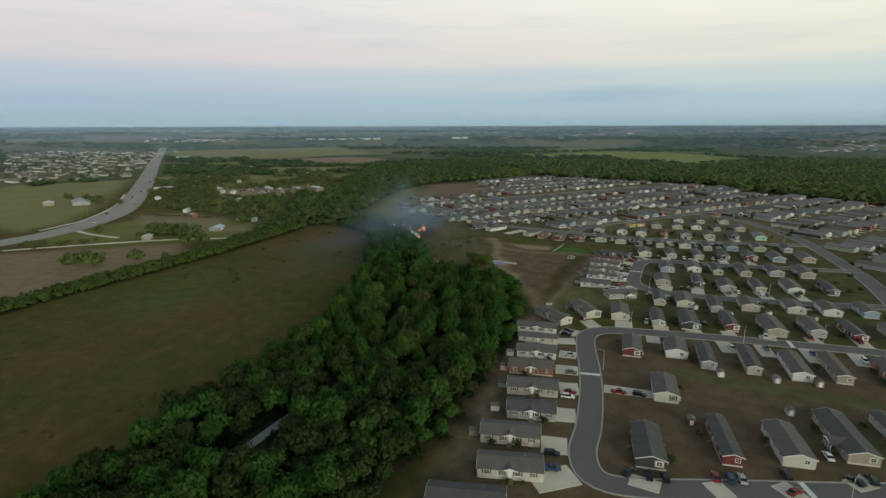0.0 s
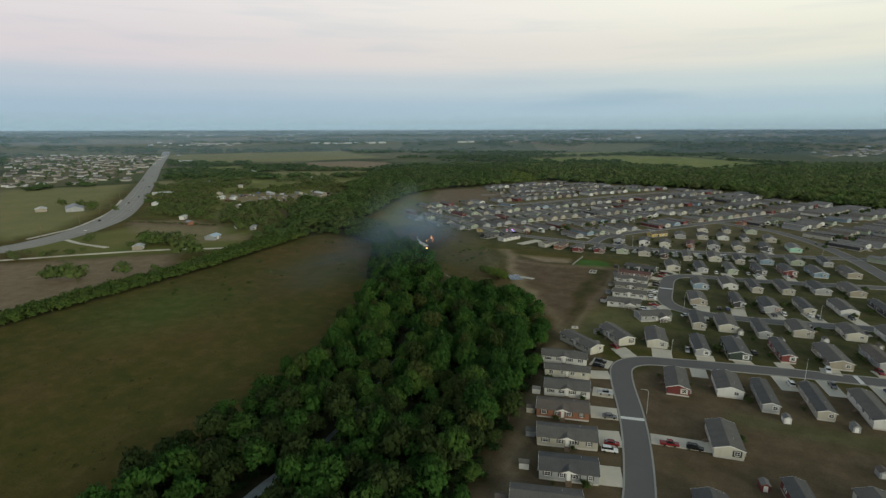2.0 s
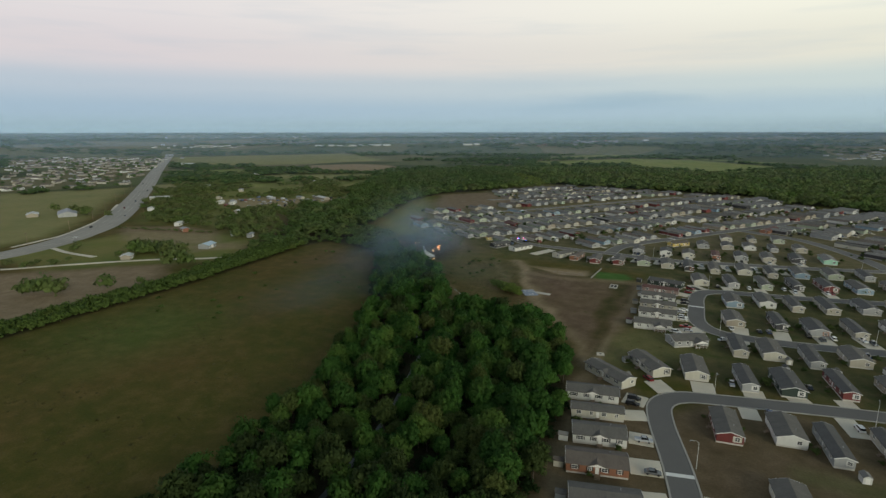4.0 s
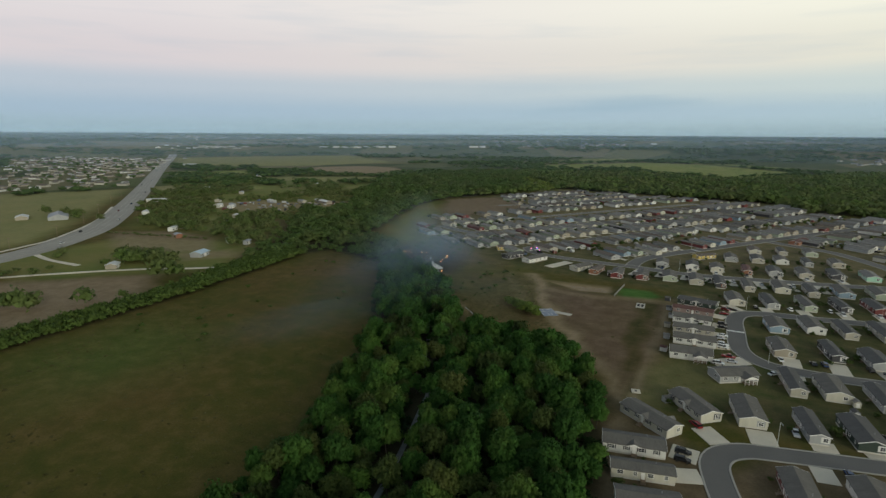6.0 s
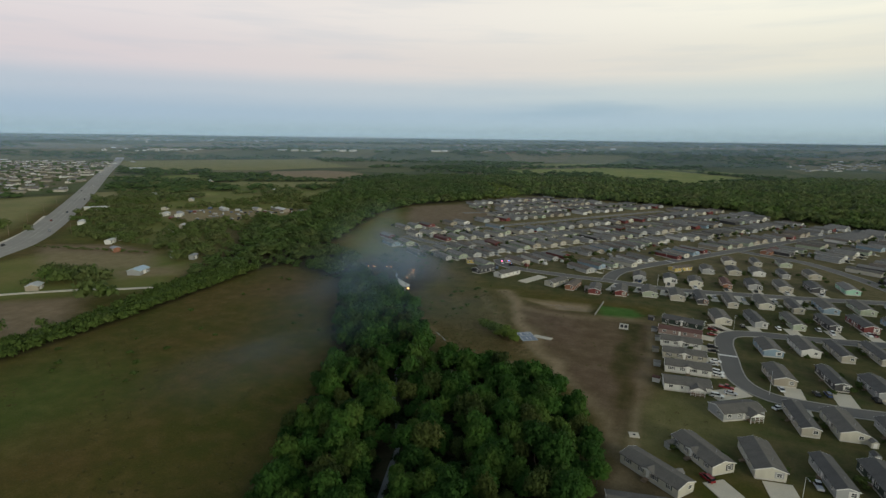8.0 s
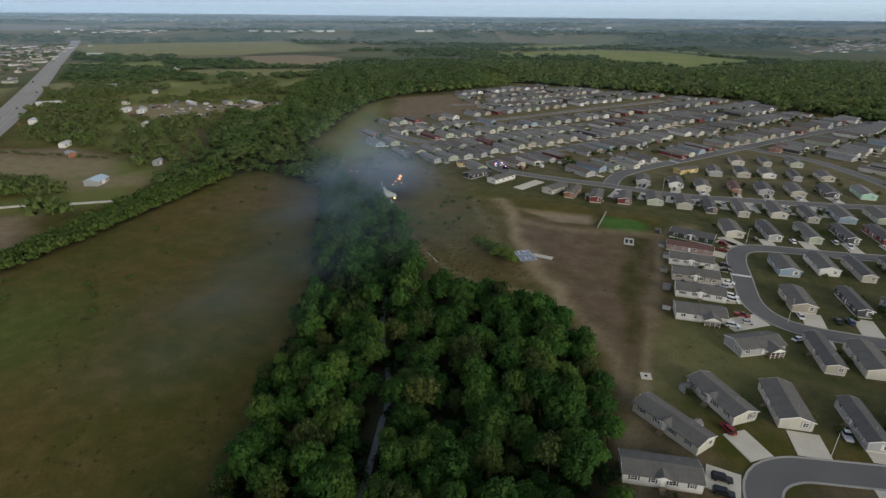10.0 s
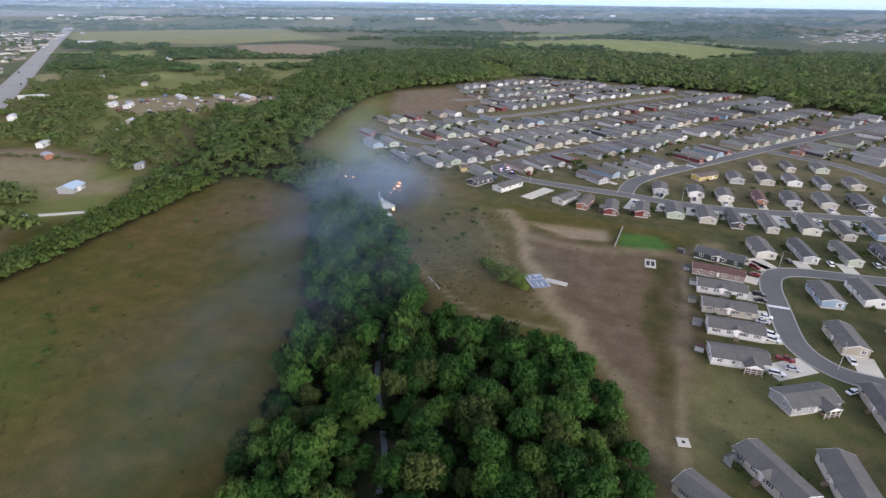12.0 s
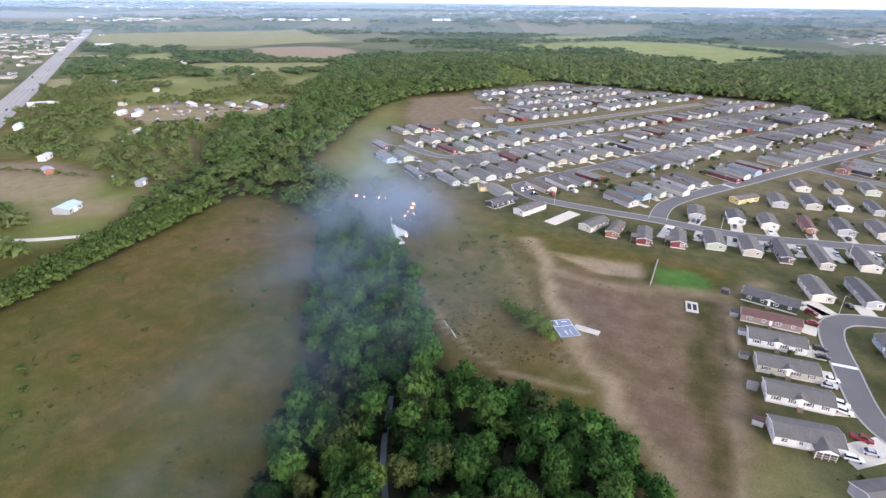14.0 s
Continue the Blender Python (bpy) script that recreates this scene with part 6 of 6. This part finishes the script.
FAR_SHEDS = [(-1713 + 22 * k + rl.uniform(-14, 14), 2186 + 18.5 * k + rl.uniform(-10, 10)) for k in range(12)] + [(-1085, 2620), (-1120, 2590), (-1210, 1985), (-330, 3150), (560, 2640)]
for x, y in FAR_SHEDS:
    L, W, H = rl.uniform(16, 44), rl.uniform(12, 22), rl.uniform(3.5, 6.5)
    barn(pose(x, y, float(land(x, y)) - 1, 0, 0, -50 + 8 * math.sin(x)), L, W, H, SIDING["cream"], METAL_PALE, "long pale warehouse on the far plain", "warehouse")
items = []
for cx, cy, nn, sp, walls in ((-2110, 1880, 60, 110, "white beige cream"), (-680, 2900, 70, 150, "brick tan beige"), (540, 2470, 60, 120, "beige grey cream"), (-1851, 1253, 24, 90, "beige grey white"), (-1000, 3300, 26, 260, "beige tan grey"), (300, 3500, 26, 300, "beige tan grey"), (-2500, 2500, 30, 260, "beige tan cream")):
    for _ in range(nn):
        d = Vector((0.75, 0.66)) * rl.gauss(0, sp) + Vector((-0.66, 0.75)) * rl.gauss(0, sp * 0.45)
        items.append((cx + d.x, cy + d.y, rl.uniform(0, 180), rl.uniform(11, 18), rl.uniform(8, 11), rl.choice(walls.split()), rl.choice(("light", "brown", "grey"))))
joined_homes("horizon_town", items, "tiny pale buildings of distant towns on the plain")

# ======== park beside the wood ========
COURT_BLUE = surface("court_paint", (0.21, 0.245, 0.31), 0.7, big=0.4, fine=3, spread=0.3)
court = empty("sports_court", pose(-118.7, 351, 0.05, 0, 0, -56))
tagged(court, "small worn blue sports court with white lines", "sports court")
part("slab", boxes((-5.6, 5.6, -4.0, 4.0, -0.3, 0.08), bevel=0.02), COURT_BLUE, court)
for d in ((-5.2, 5.2, -3.7, -3.5, 0.08, 0.088), (-5.2, 5.2, 3.5, 3.7, 0.08, 0.088), (-5.2, -5.0, -3.5, 3.5, 0.08, 0.088), (-1.2, -0.9, -3.5, 3.5, 0.08, 0.088), (1.6, 4.8, -0.9, -0.6, 0.08, 0.088), (1.6, 4.8, 1.0, 1.3, 0.08, 0.088), (-4.6, -2.2, -1.9, -1.4, 0.08, 0.088), (-4.2, -3.6, 0.4, 2.6, 0.08, 0.088)):
    part("line", boxes(d), PAINT, court, "white painted line")
pad = part("concrete_pad", boxes((-4.6, 4.6, -1.5, 1.5, -0.3, 0.1), bevel=0.03), surface("pale_concrete", (0.50, 0.47, 0.40), 0.8, spread=0.12))
pad.matrix_basis = pose(-110.9, 353, 0, 0, 0, -8)
tagged(pad, "pale concrete pad beside the blue court", "pavement", kind="structure")
# drain box with two flat plates coloured dark as shaft openings, pond wall, drain cover
box_ = empty("drain_box", pose(-75, 386, 0, 0, 0, 2))
tagged(box_, "pale concrete drain box with two dark plates for openings", "drain")
part("slab", boxes((-2.3, 2.3, -4.2, 4.2, -0.3, 0.3), bevel=0.05), surface("pale_concrete", (0.50, 0.47, 0.40), 0.8, spread=0.12), box_)
for s in (-1, 1):
    part("opening", boxes((s * 1.0 - 0.7, s * 1.0 + 0.7, -2.6, 2.2, 0.3, 0.308)), RUBBER, box_, "flat dark plate painted as an open shaft")
wall_ = part("pond_wall", boxes((-0.25, 0.25, -13.5, 13.5, -0.8, 1.0), bevel=0.05), surface("aged_concrete", (0.24, 0.23, 0.20), 0.9, spread=0.25))
wall_.matrix_basis = pose(-90.4, 412, 0, 0, 0, -4)
tagged(wall_, "low pale concrete wall beside the pond bed", "wall", kind="structure")
cover = empty("drain_cover", pose(-64, 276, 0.02, 0, 0, 12))
tagged(cover, "square pale concrete drain cover on bare ground", "drain")
part("slab", boxes((-1.6, 1.6, -1.6, 1.6, -0.2, 0.2), bevel=0.03), CONCRETE, cover)
part("lid", cyl(bmesh.new(), 0.5, 0.5, (0, 0, 0.2), (0, 0, 0.24), 14), RUBBER, cover, "dark round lid")


# ======== street lamps and poles ========
def street_lamp(m):
    e = empty("street_lamp", m)
    tagged(e, "slim pale metal street lamp with a curved arm", "street lamp", "street lamps")
    part("pole", cyl(bmesh.new(), 0.09, 0.06, (0, 0, -0.2), (0, 0, 8.4), 8), METAL_PALE, e)
    arm = cyl(cyl(bmesh.new(), 0.05, 0.045, (0, 0, 8.3), (0.9, 0, 8.8), 6), 0.045, 0.04, (0.88, 0, 8.79), (2.0, 0, 8.85), 6)
    part("arm", arm, METAL_PALE, e)
    part("lamp_head", boxes((1.8, 2.5, -0.14, 0.14, 8.76, 8.9), bevel=0.04), STEEL, e)
    return e


_lamp = None
for x, y, a in ((-25, 205, 195), (27, 254, 80), (-20, 257, -80), (-17, 328, 80), (-22, 403, -70), (-98, 508, 0), (-6, 464, 85), (44, 150, 60), (60, 275, -80), (45, 336, -80), (40, 414, -80), (-60, 480, -90), (70, 486, -80), (-55, 560, -60), (0, 645, -50), (-150, 482, -90)):
    _lamp = street_lamp(pose(x, y, 0, 0, 0, a)) if _lamp is None else copy_thing(_lamp, pose(x, y, 0, 0, 0, a))


def utility_pole(m):
    e = empty("utility_pole", m)
    tagged(e, "tall brown wooden utility pole beside the highway", "utility pole", "utility poles")
    part("pole", cyl(bmesh.new(), 0.18, 0.12, (0, 0, -0.2), (0, 0, 11), 8), TIMBER, e)
    part("crossarm", boxes((-1.3, 1.3, -0.08, 0.08, 10.0, 10.2)), TIMBER, e)
    return e


_pole = None
for x, y in ((-545, 300), (-575, 352), (-630, 408), (-690, 460), (-760, 520), (-830, 580), (-900, 640), (-590, 440), (-650, 492)):
    _pole = utility_pole(pose(x, y, 0, 0, 0, 50)) if _pole is None else copy_thing(_pole, pose(x, y, 0, 0, 0, 50))

# ======== crash site ========
PALE_SKIN = surface("pale_aircraft_skin", (0.52, 0.53, 0.50), 0.5, 0.1, big=0.5, fine=2.5, spread=0.2)


def jet(m):
    """A small crashed jet, nose along +y."""
    e = empty("crashed_jet", m)
    tagged(e, "pale grey crashed jet aircraft lying in the trees", "aircraft")
    rings = [(-8.0, 0.55, 0.5), (-6.0, 0.9, 0.8), (-1.0, 1.1, 0.95), (3.5, 0.95, 0.85), (6.5, 0.55, 0.5), (8.6, 0.06, 0.06)]
    bm = bmesh.new()
    loops = [[bm.verts.new((rx * math.cos(k * math.pi / 6), y, rz * math.sin(k * math.pi / 6))) for k in range(12)] for y, rx, rz in rings]
    for a, b in zip(loops, loops[1:]):
        for k in range(12):
            bm.faces.new((a[k], a[(k + 1) % 12], b[(k + 1) % 12], b[k]))
    bm.faces.new(loops[0])
    bm.faces.new(loops[-1][::-1])
    bmesh.ops.recalc_face_normals(bm, faces=bm.faces)
    part("fuselage", bm, PALE_SKIN, e)

    def plate(name, pts, z0, z1, tilt=None):
        q = bmesh.new()
        lo = [q.verts.new((x, y, z0)) for x, y in pts]
        hi = [q.verts.new((x, y, z1)) for x, y in pts]
        n = len(pts)
        q.faces.new(lo[::-1])
        q.faces.new(hi)
        for k in range(n):
            q.faces.new((lo[k], lo[(k + 1) % n], hi[(k + 1) % n], hi[k]))
        bmesh.ops.recalc_face_normals(q, faces=q.faces)
        if tilt:
            bmesh.ops.transform(q, matrix=tilt, verts=q.verts)
        part(name, q, PALE_SKIN, e)
    for s in (-1, 1):
        plate("wing", [(s * 0.7, 3.2), (s * 6.3, -1.8), (s * 6.3, -3.2), (s * 0.7, -3.4)], -0.12, 0.1)
        plate("tailplane", [(s * 0.6, -5.0), (s * 3.1, -7.0), (s * 3.1, -8.2), (s * 0.6, -8.0)], -0.08, 0.08)
        plate("tail_fin", [(0.4, -4.4), (2.8, -6.6), (2.8, -7.8), (0.4, -7.4)], -0.07, 0.07, Matrix.Translation((s * 0.6, 0, 0.3)) @ Matrix.Rotation(radians(-90 + s * 18), 4, "Y"))
    cp = bmesh.new()
    bmesh.ops.create_uvsphere(cp, u_segments=10, v_segments=6, radius=1.0, matrix=Matrix.Translation((0, 4.6, 0.62)) @ Matrix.Diagonal((0.5, 1.5, 0.5, 1)))
    part("canopy", cp, TINT, e, "dark glass canopy")
    return e


jet(pose(-213, 398, 4.6, 36, 0, 44))
for x, y, a, L in ((-160, 336, 44, 4.5), (-155, 331, 40, 5.5), (-206, 388, 60, 2.2), (-203, 384, 20, 2.8), (-199, 380, 75, 1.6)):
    d = part("wreck_debris", prism(bmesh.new(), [(-0.22, 0.0), (0.2, 0.0), (0.14, 0.12), (-0.08, 0.16)], -L / 2, L / 2), PALE_SKIN)
    d.matrix_basis = pose(x, y, 0.05, 0, 4, a)
    tagged(d, "pale strip of torn metal lying in the grass", "debris", "wreck debris")


def flame(m, size, seed):
    """A low fire: several leaning tongues."""
    r = random.Random(seed)
    e = empty("fire", m)
    tagged(e, "low orange flames burning in the brush", "fire", "fires")
    for k in range(5):
        bm = bmesh.new()
        x, y, h, w = r.uniform(-1, 1) * size, r.uniform(-0.5, 0.5) * size, size * r.uniform(0.6, 1.5), size * r.uniform(0.25, 0.45)
        prev = None
        for i in range(5):
            t = i / 4
            rad = w * (1 - t) ** 0.8 * (0.7 + 0.6 * t) + 0.01
            ring = [bm.verts.new((x + math.cos(j * 1.047) * rad + 0.25 * h * t * t, y + math.sin(j * 1.047) * rad, h * t - 0.1)) for j in range(6)]
            if prev:
                for j in range(6):
                    bm.faces.new((prev[j], prev[(j + 1) % 6], ring[(j + 1) % 6], ring[j]))
            prev = ring
        part("tongue", bm, FLAME[k % 2], e)
    return e


FLAME = [glow("flame_orange", (1.0, 0.30, 0.09), 5.0), glow("flame_yellow", (1.0, 0.62, 0.24), 6.0)]
for i, (x, y, s) in enumerate(((-264, 446, 1.3), (-259, 447, 0.9), (-250, 449, 1.2), (-246, 450, 0.7), (-226, 447, 1.6), (-224, 441, 1.5), (-224, 435, 0.8), (-219, 433, 0.9), (-222, 428, 1.1), (-209, 403, 1.3))):
    flame(pose(x, y, 0.3, 0, 0, i * 40), s * 0.5, i)
for k, (x, y) in enumerate(((-246, 436), (-240, 428), (-232, 420), (-250, 425), (-214, 424), (-236, 441))):
    d = part("charred_trunk", cyl(bmesh.new(), 0.22, 0.05, (0, 0, -0.3), (0.6, 0.3 * (k % 3 - 1), 4.5 + k % 3), 6), surface("char", (0.02, 0.018, 0.017), 0.9))
    d.matrix_basis = pose(x, y, 0)
    tagged(d, "blackened bare trunk standing in burnt ground", "burnt tree", "burnt trunks")


def emergency_car(m, paint):
    """A patrol vehicle with a light bar."""
    e = copy_thing(CARS[(paint, "suv", True)], m)
    tagged(e, f"{paint} emergency vehicle with lit light bar in the street", "emergency vehicle", "emergency vehicles")
    e.name = "emergency_vehicle"
    for s, q in ((-1, glow("blue_beacon", (0.08, 0.2, 1.0), 7)), (1, glow("red_beacon", (1.0, 0.06, 0.04), 7))):
        part("beacon", boxes((-0.45, -0.05, *sorted((s * 0.05, s * 0.72)), 1.76, 2.0), bevel=0.04), q, e, "lit beacon")
    return e


for x, y, a, p in ((-170, 503, 60, "white"), (-167, 510, 60, "black"), (-174, 499, 110, "white"), (-165, 494, 20, "black")):
    if (p, "suv", True) not in CARS:
        car(pose(-163, 515, 0.08, 0, 0, 60), p, "suv")
    emergency_car(pose(x, y, 0.08, 0, 0, a), p)

# ======== smoke ========


def smoke_material():
    m = bpy.data.materials.new("thin_smoke")
    m.use_nodes = True
    nt = m.node_tree
    nt.nodes.clear()
    out = nt.nodes.new("ShaderNodeOutputMaterial")
    mix = nt.nodes.new("ShaderNodeMixShader")
    tr = nt.nodes.new("ShaderNodeBsdfTransparent")
    di = nt.nodes.new("ShaderNodeBsdfDiffuse")
    tl = nt.nodes.new("ShaderNodeBsdfTranslucent")
    both = nt.nodes.new("ShaderNodeMixShader")
    for s in (di, tl):
        s.inputs[0].default_value = (0.33, 0.44, 0.56, 1)
    nt.links.new(di.outputs[0], both.inputs[1])
    nt.links.new(tl.outputs[0], both.inputs[2])
    tc = nt.nodes.new("ShaderNodeTexCoord").outputs["Object"]
    ln = nt.nodes.new("ShaderNodeVectorMath")
    ln.operation = "LENGTH"
    mul = nt.nodes.new("ShaderNodeVectorMath")
    mul.operation = "MULTIPLY"
    mul.inputs[1].default_value = (1, 1, 0)
    nt.links.new(tc, mul.inputs[0])
    nt.links.new(mul.outputs[0], ln.inputs[0])
    fall = nt.nodes.new("ShaderNodeMapRange")
    fall.interpolation_type = "SMOOTHERSTEP"
    for k, v in (("From Min", 1.0), ("From Max", 0.0), ("To Min", 0.0), ("To Max", 1.0)):
        fall.inputs[k].default_value = v
    nt.links.new(ln.outputs["Value"], fall.inputs["Value"])
    wisps = noise_node(nt, 0.045, 5, 0.6, coord="World")
    w = nt.nodes.new("ShaderNodeMapRange")
    for k, v in (("From Min", 0.34), ("From Max", 0.7), ("To Min", 0.08), ("To Max", 1.0)):
        w.inputs[k].default_value = v
    nt.links.new(wisps, w.inputs["Value"])
    dens = nt.nodes.new("ShaderNodeAttribute")
    dens.attribute_name = "smoke_amount"
    k = math_node(nt, "MULTIPLY", math_node(nt, "MULTIPLY", fall.outputs[0], w.outputs[0]), dens.outputs["Fac"], True)
    nt.links.new(k, mix.inputs[0])
    nt.links.new(tr.outputs[0], mix.inputs[1])
    nt.links.new(both.outputs[0], mix.inputs[2])
    nt.links.new(mix.outputs[0], out.inputs[0])
    return m


SMOKE = smoke_material()


def smoke_cloud(x, y, z, rx, ry, turn, tilt, density, label):
    """A billowing layer of thin smoke: a domed, rumpled sheet that thins out to its rim."""
    bm = bmesh.new()
    bmesh.ops.create_grid(bm, x_segments=24, y_segments=24, size=1.0)
    for v in bm.verts:
        d = min(1.0, math.hypot(v.co.x, v.co.y))
        v.co.z = (1 - d * d) * 1.5 + noise.noise((v.co.x * 2 + x, v.co.y * 2 + y, 0)) * 0.9
    ob = part("smoke", bm, SMOKE)
    for p in ob.data.polygons:
        p.use_smooth = True
    a = ob.data.attributes.new("smoke_amount", "FLOAT", "POINT")
    a.data.foreach_set("value", np.full(len(ob.data.vertices), density, np.float32))
    ob.matrix_basis = Matrix.LocRotScale((x, y, z), Euler((radians(tilt), 0, radians(turn))), (rx, ry, 1.0))
    tagged(ob, label, "smoke", "smoke over the wood", kind="stuff")


PLUME = [(-222, 424, 8, 30, 22, 20, 0, 0.3), (-236, 414, 10, 34, 26, 30, 0, 0.26), (-212, 408, 12, 36, 28, 40, 10, 0.28), (-221, 422, 15, 32, 24, 20, 20, 0.22), (-204, 400, 16, 32, 24, 30, 20, 0.2), (-232, 392, 14, 38, 28, 50, 0, 0.26),
         (-200, 396, 10, 34, 26, 60, 0, 0.22), (-226, 434, 12, 26, 14, 25, 60, 0.26), (-210, 416, 15, 26, 16, 25, 60, 0.24), (-238, 406, 15, 32, 20, 25, 55, 0.24), (-222, 388, 16, 40, 22, 25, 50, 0.26)]
DRIFT = [(-222, 400, 24, 84, 60, 40, 10, 0.07), (-214, 424, 28, 84, 52, 25, 45, 0.08), (-206, 366, 24, 80, 50, 62, 10, 0.12), (-230, 374, 17, 44, 26, 60, 20, 0.26), (-218, 362, 19, 56, 32, 65, 0, 0.36), (-204, 330, 21, 58, 30, 65, 0, 0.3), (-190, 305, 22, 56, 30, 66, 0, 0.16), (-170, 272, 23, 60, 36, 68, 0, 0.06),
         (-232, 336, 6, 70, 30, 62, 0, 0.13), (-212, 278, 5, 80, 34, 66, 0, 0.12), (-164, 366, 8, 60, 44, 20, 0, 0.1), (-140, 338, 12, 60, 40, 10, 0, 0.1), (-176, 384, 13, 50, 38, 40, 0, 0.1)]
VEIL = [(-158, 200, 37, 34, 20, 64, 8, 0.2), (-166, 226, 33, 40, 22, 66, -10, 0.2), (-178, 262, 28, 44, 24, 66, 0, 0.14), (-198, 318, 22, 44, 24, 64, 10, 0.16), (-164, 296, 30, 54, 34, 66, 12, 0.14), (-242, 424, 29, 44, 29, 25, 82, 0.27), (-224, 412, 25, 36, 25, 30, 80, 0.22), (-206, 376, 25, 46, 28, 30, 76, 0.2)]
for x, y, z, rx, ry, turn, tilt, k in PLUME + DRIFT + VEIL:
    smoke_cloud(x, y, z, rx, ry, turn, tilt, k, "thin blue-grey smoke drifting over the wood")


# ======== haze tinted onto upright sheets over the far plain ===


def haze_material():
    m = bpy.data.materials.new("haze_tint_sheet")
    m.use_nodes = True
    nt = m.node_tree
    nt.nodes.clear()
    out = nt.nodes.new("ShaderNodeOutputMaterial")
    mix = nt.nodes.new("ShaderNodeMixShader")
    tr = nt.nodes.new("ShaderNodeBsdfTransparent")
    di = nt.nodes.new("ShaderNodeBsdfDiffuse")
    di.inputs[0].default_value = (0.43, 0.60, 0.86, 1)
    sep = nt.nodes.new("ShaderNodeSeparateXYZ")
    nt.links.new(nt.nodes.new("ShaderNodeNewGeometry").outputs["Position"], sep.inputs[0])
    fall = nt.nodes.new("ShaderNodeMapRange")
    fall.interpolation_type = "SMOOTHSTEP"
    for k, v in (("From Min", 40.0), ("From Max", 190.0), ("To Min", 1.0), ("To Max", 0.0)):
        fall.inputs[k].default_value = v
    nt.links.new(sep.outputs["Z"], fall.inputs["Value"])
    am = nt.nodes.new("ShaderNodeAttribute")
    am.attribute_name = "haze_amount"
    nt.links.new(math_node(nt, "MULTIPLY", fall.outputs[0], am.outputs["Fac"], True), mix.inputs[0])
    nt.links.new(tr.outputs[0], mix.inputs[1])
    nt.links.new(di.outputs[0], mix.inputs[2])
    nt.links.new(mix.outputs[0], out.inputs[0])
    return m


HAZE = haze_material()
# added see-through sheets; their blue tint stands in for haze in the air
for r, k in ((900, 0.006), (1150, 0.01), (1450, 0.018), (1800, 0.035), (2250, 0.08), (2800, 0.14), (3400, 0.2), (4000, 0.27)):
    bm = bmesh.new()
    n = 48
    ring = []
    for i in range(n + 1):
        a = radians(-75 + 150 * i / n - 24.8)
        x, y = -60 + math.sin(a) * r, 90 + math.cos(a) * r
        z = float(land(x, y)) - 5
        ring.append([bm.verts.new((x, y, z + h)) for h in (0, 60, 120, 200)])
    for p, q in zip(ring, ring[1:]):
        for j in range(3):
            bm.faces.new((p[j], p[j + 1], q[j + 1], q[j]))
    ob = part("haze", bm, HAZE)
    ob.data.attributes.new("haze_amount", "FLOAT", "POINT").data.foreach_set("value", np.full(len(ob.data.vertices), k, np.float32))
    tagged(ob, "see-through sheets tinted blue as haze over the far plain", "haze", kind="stuff")
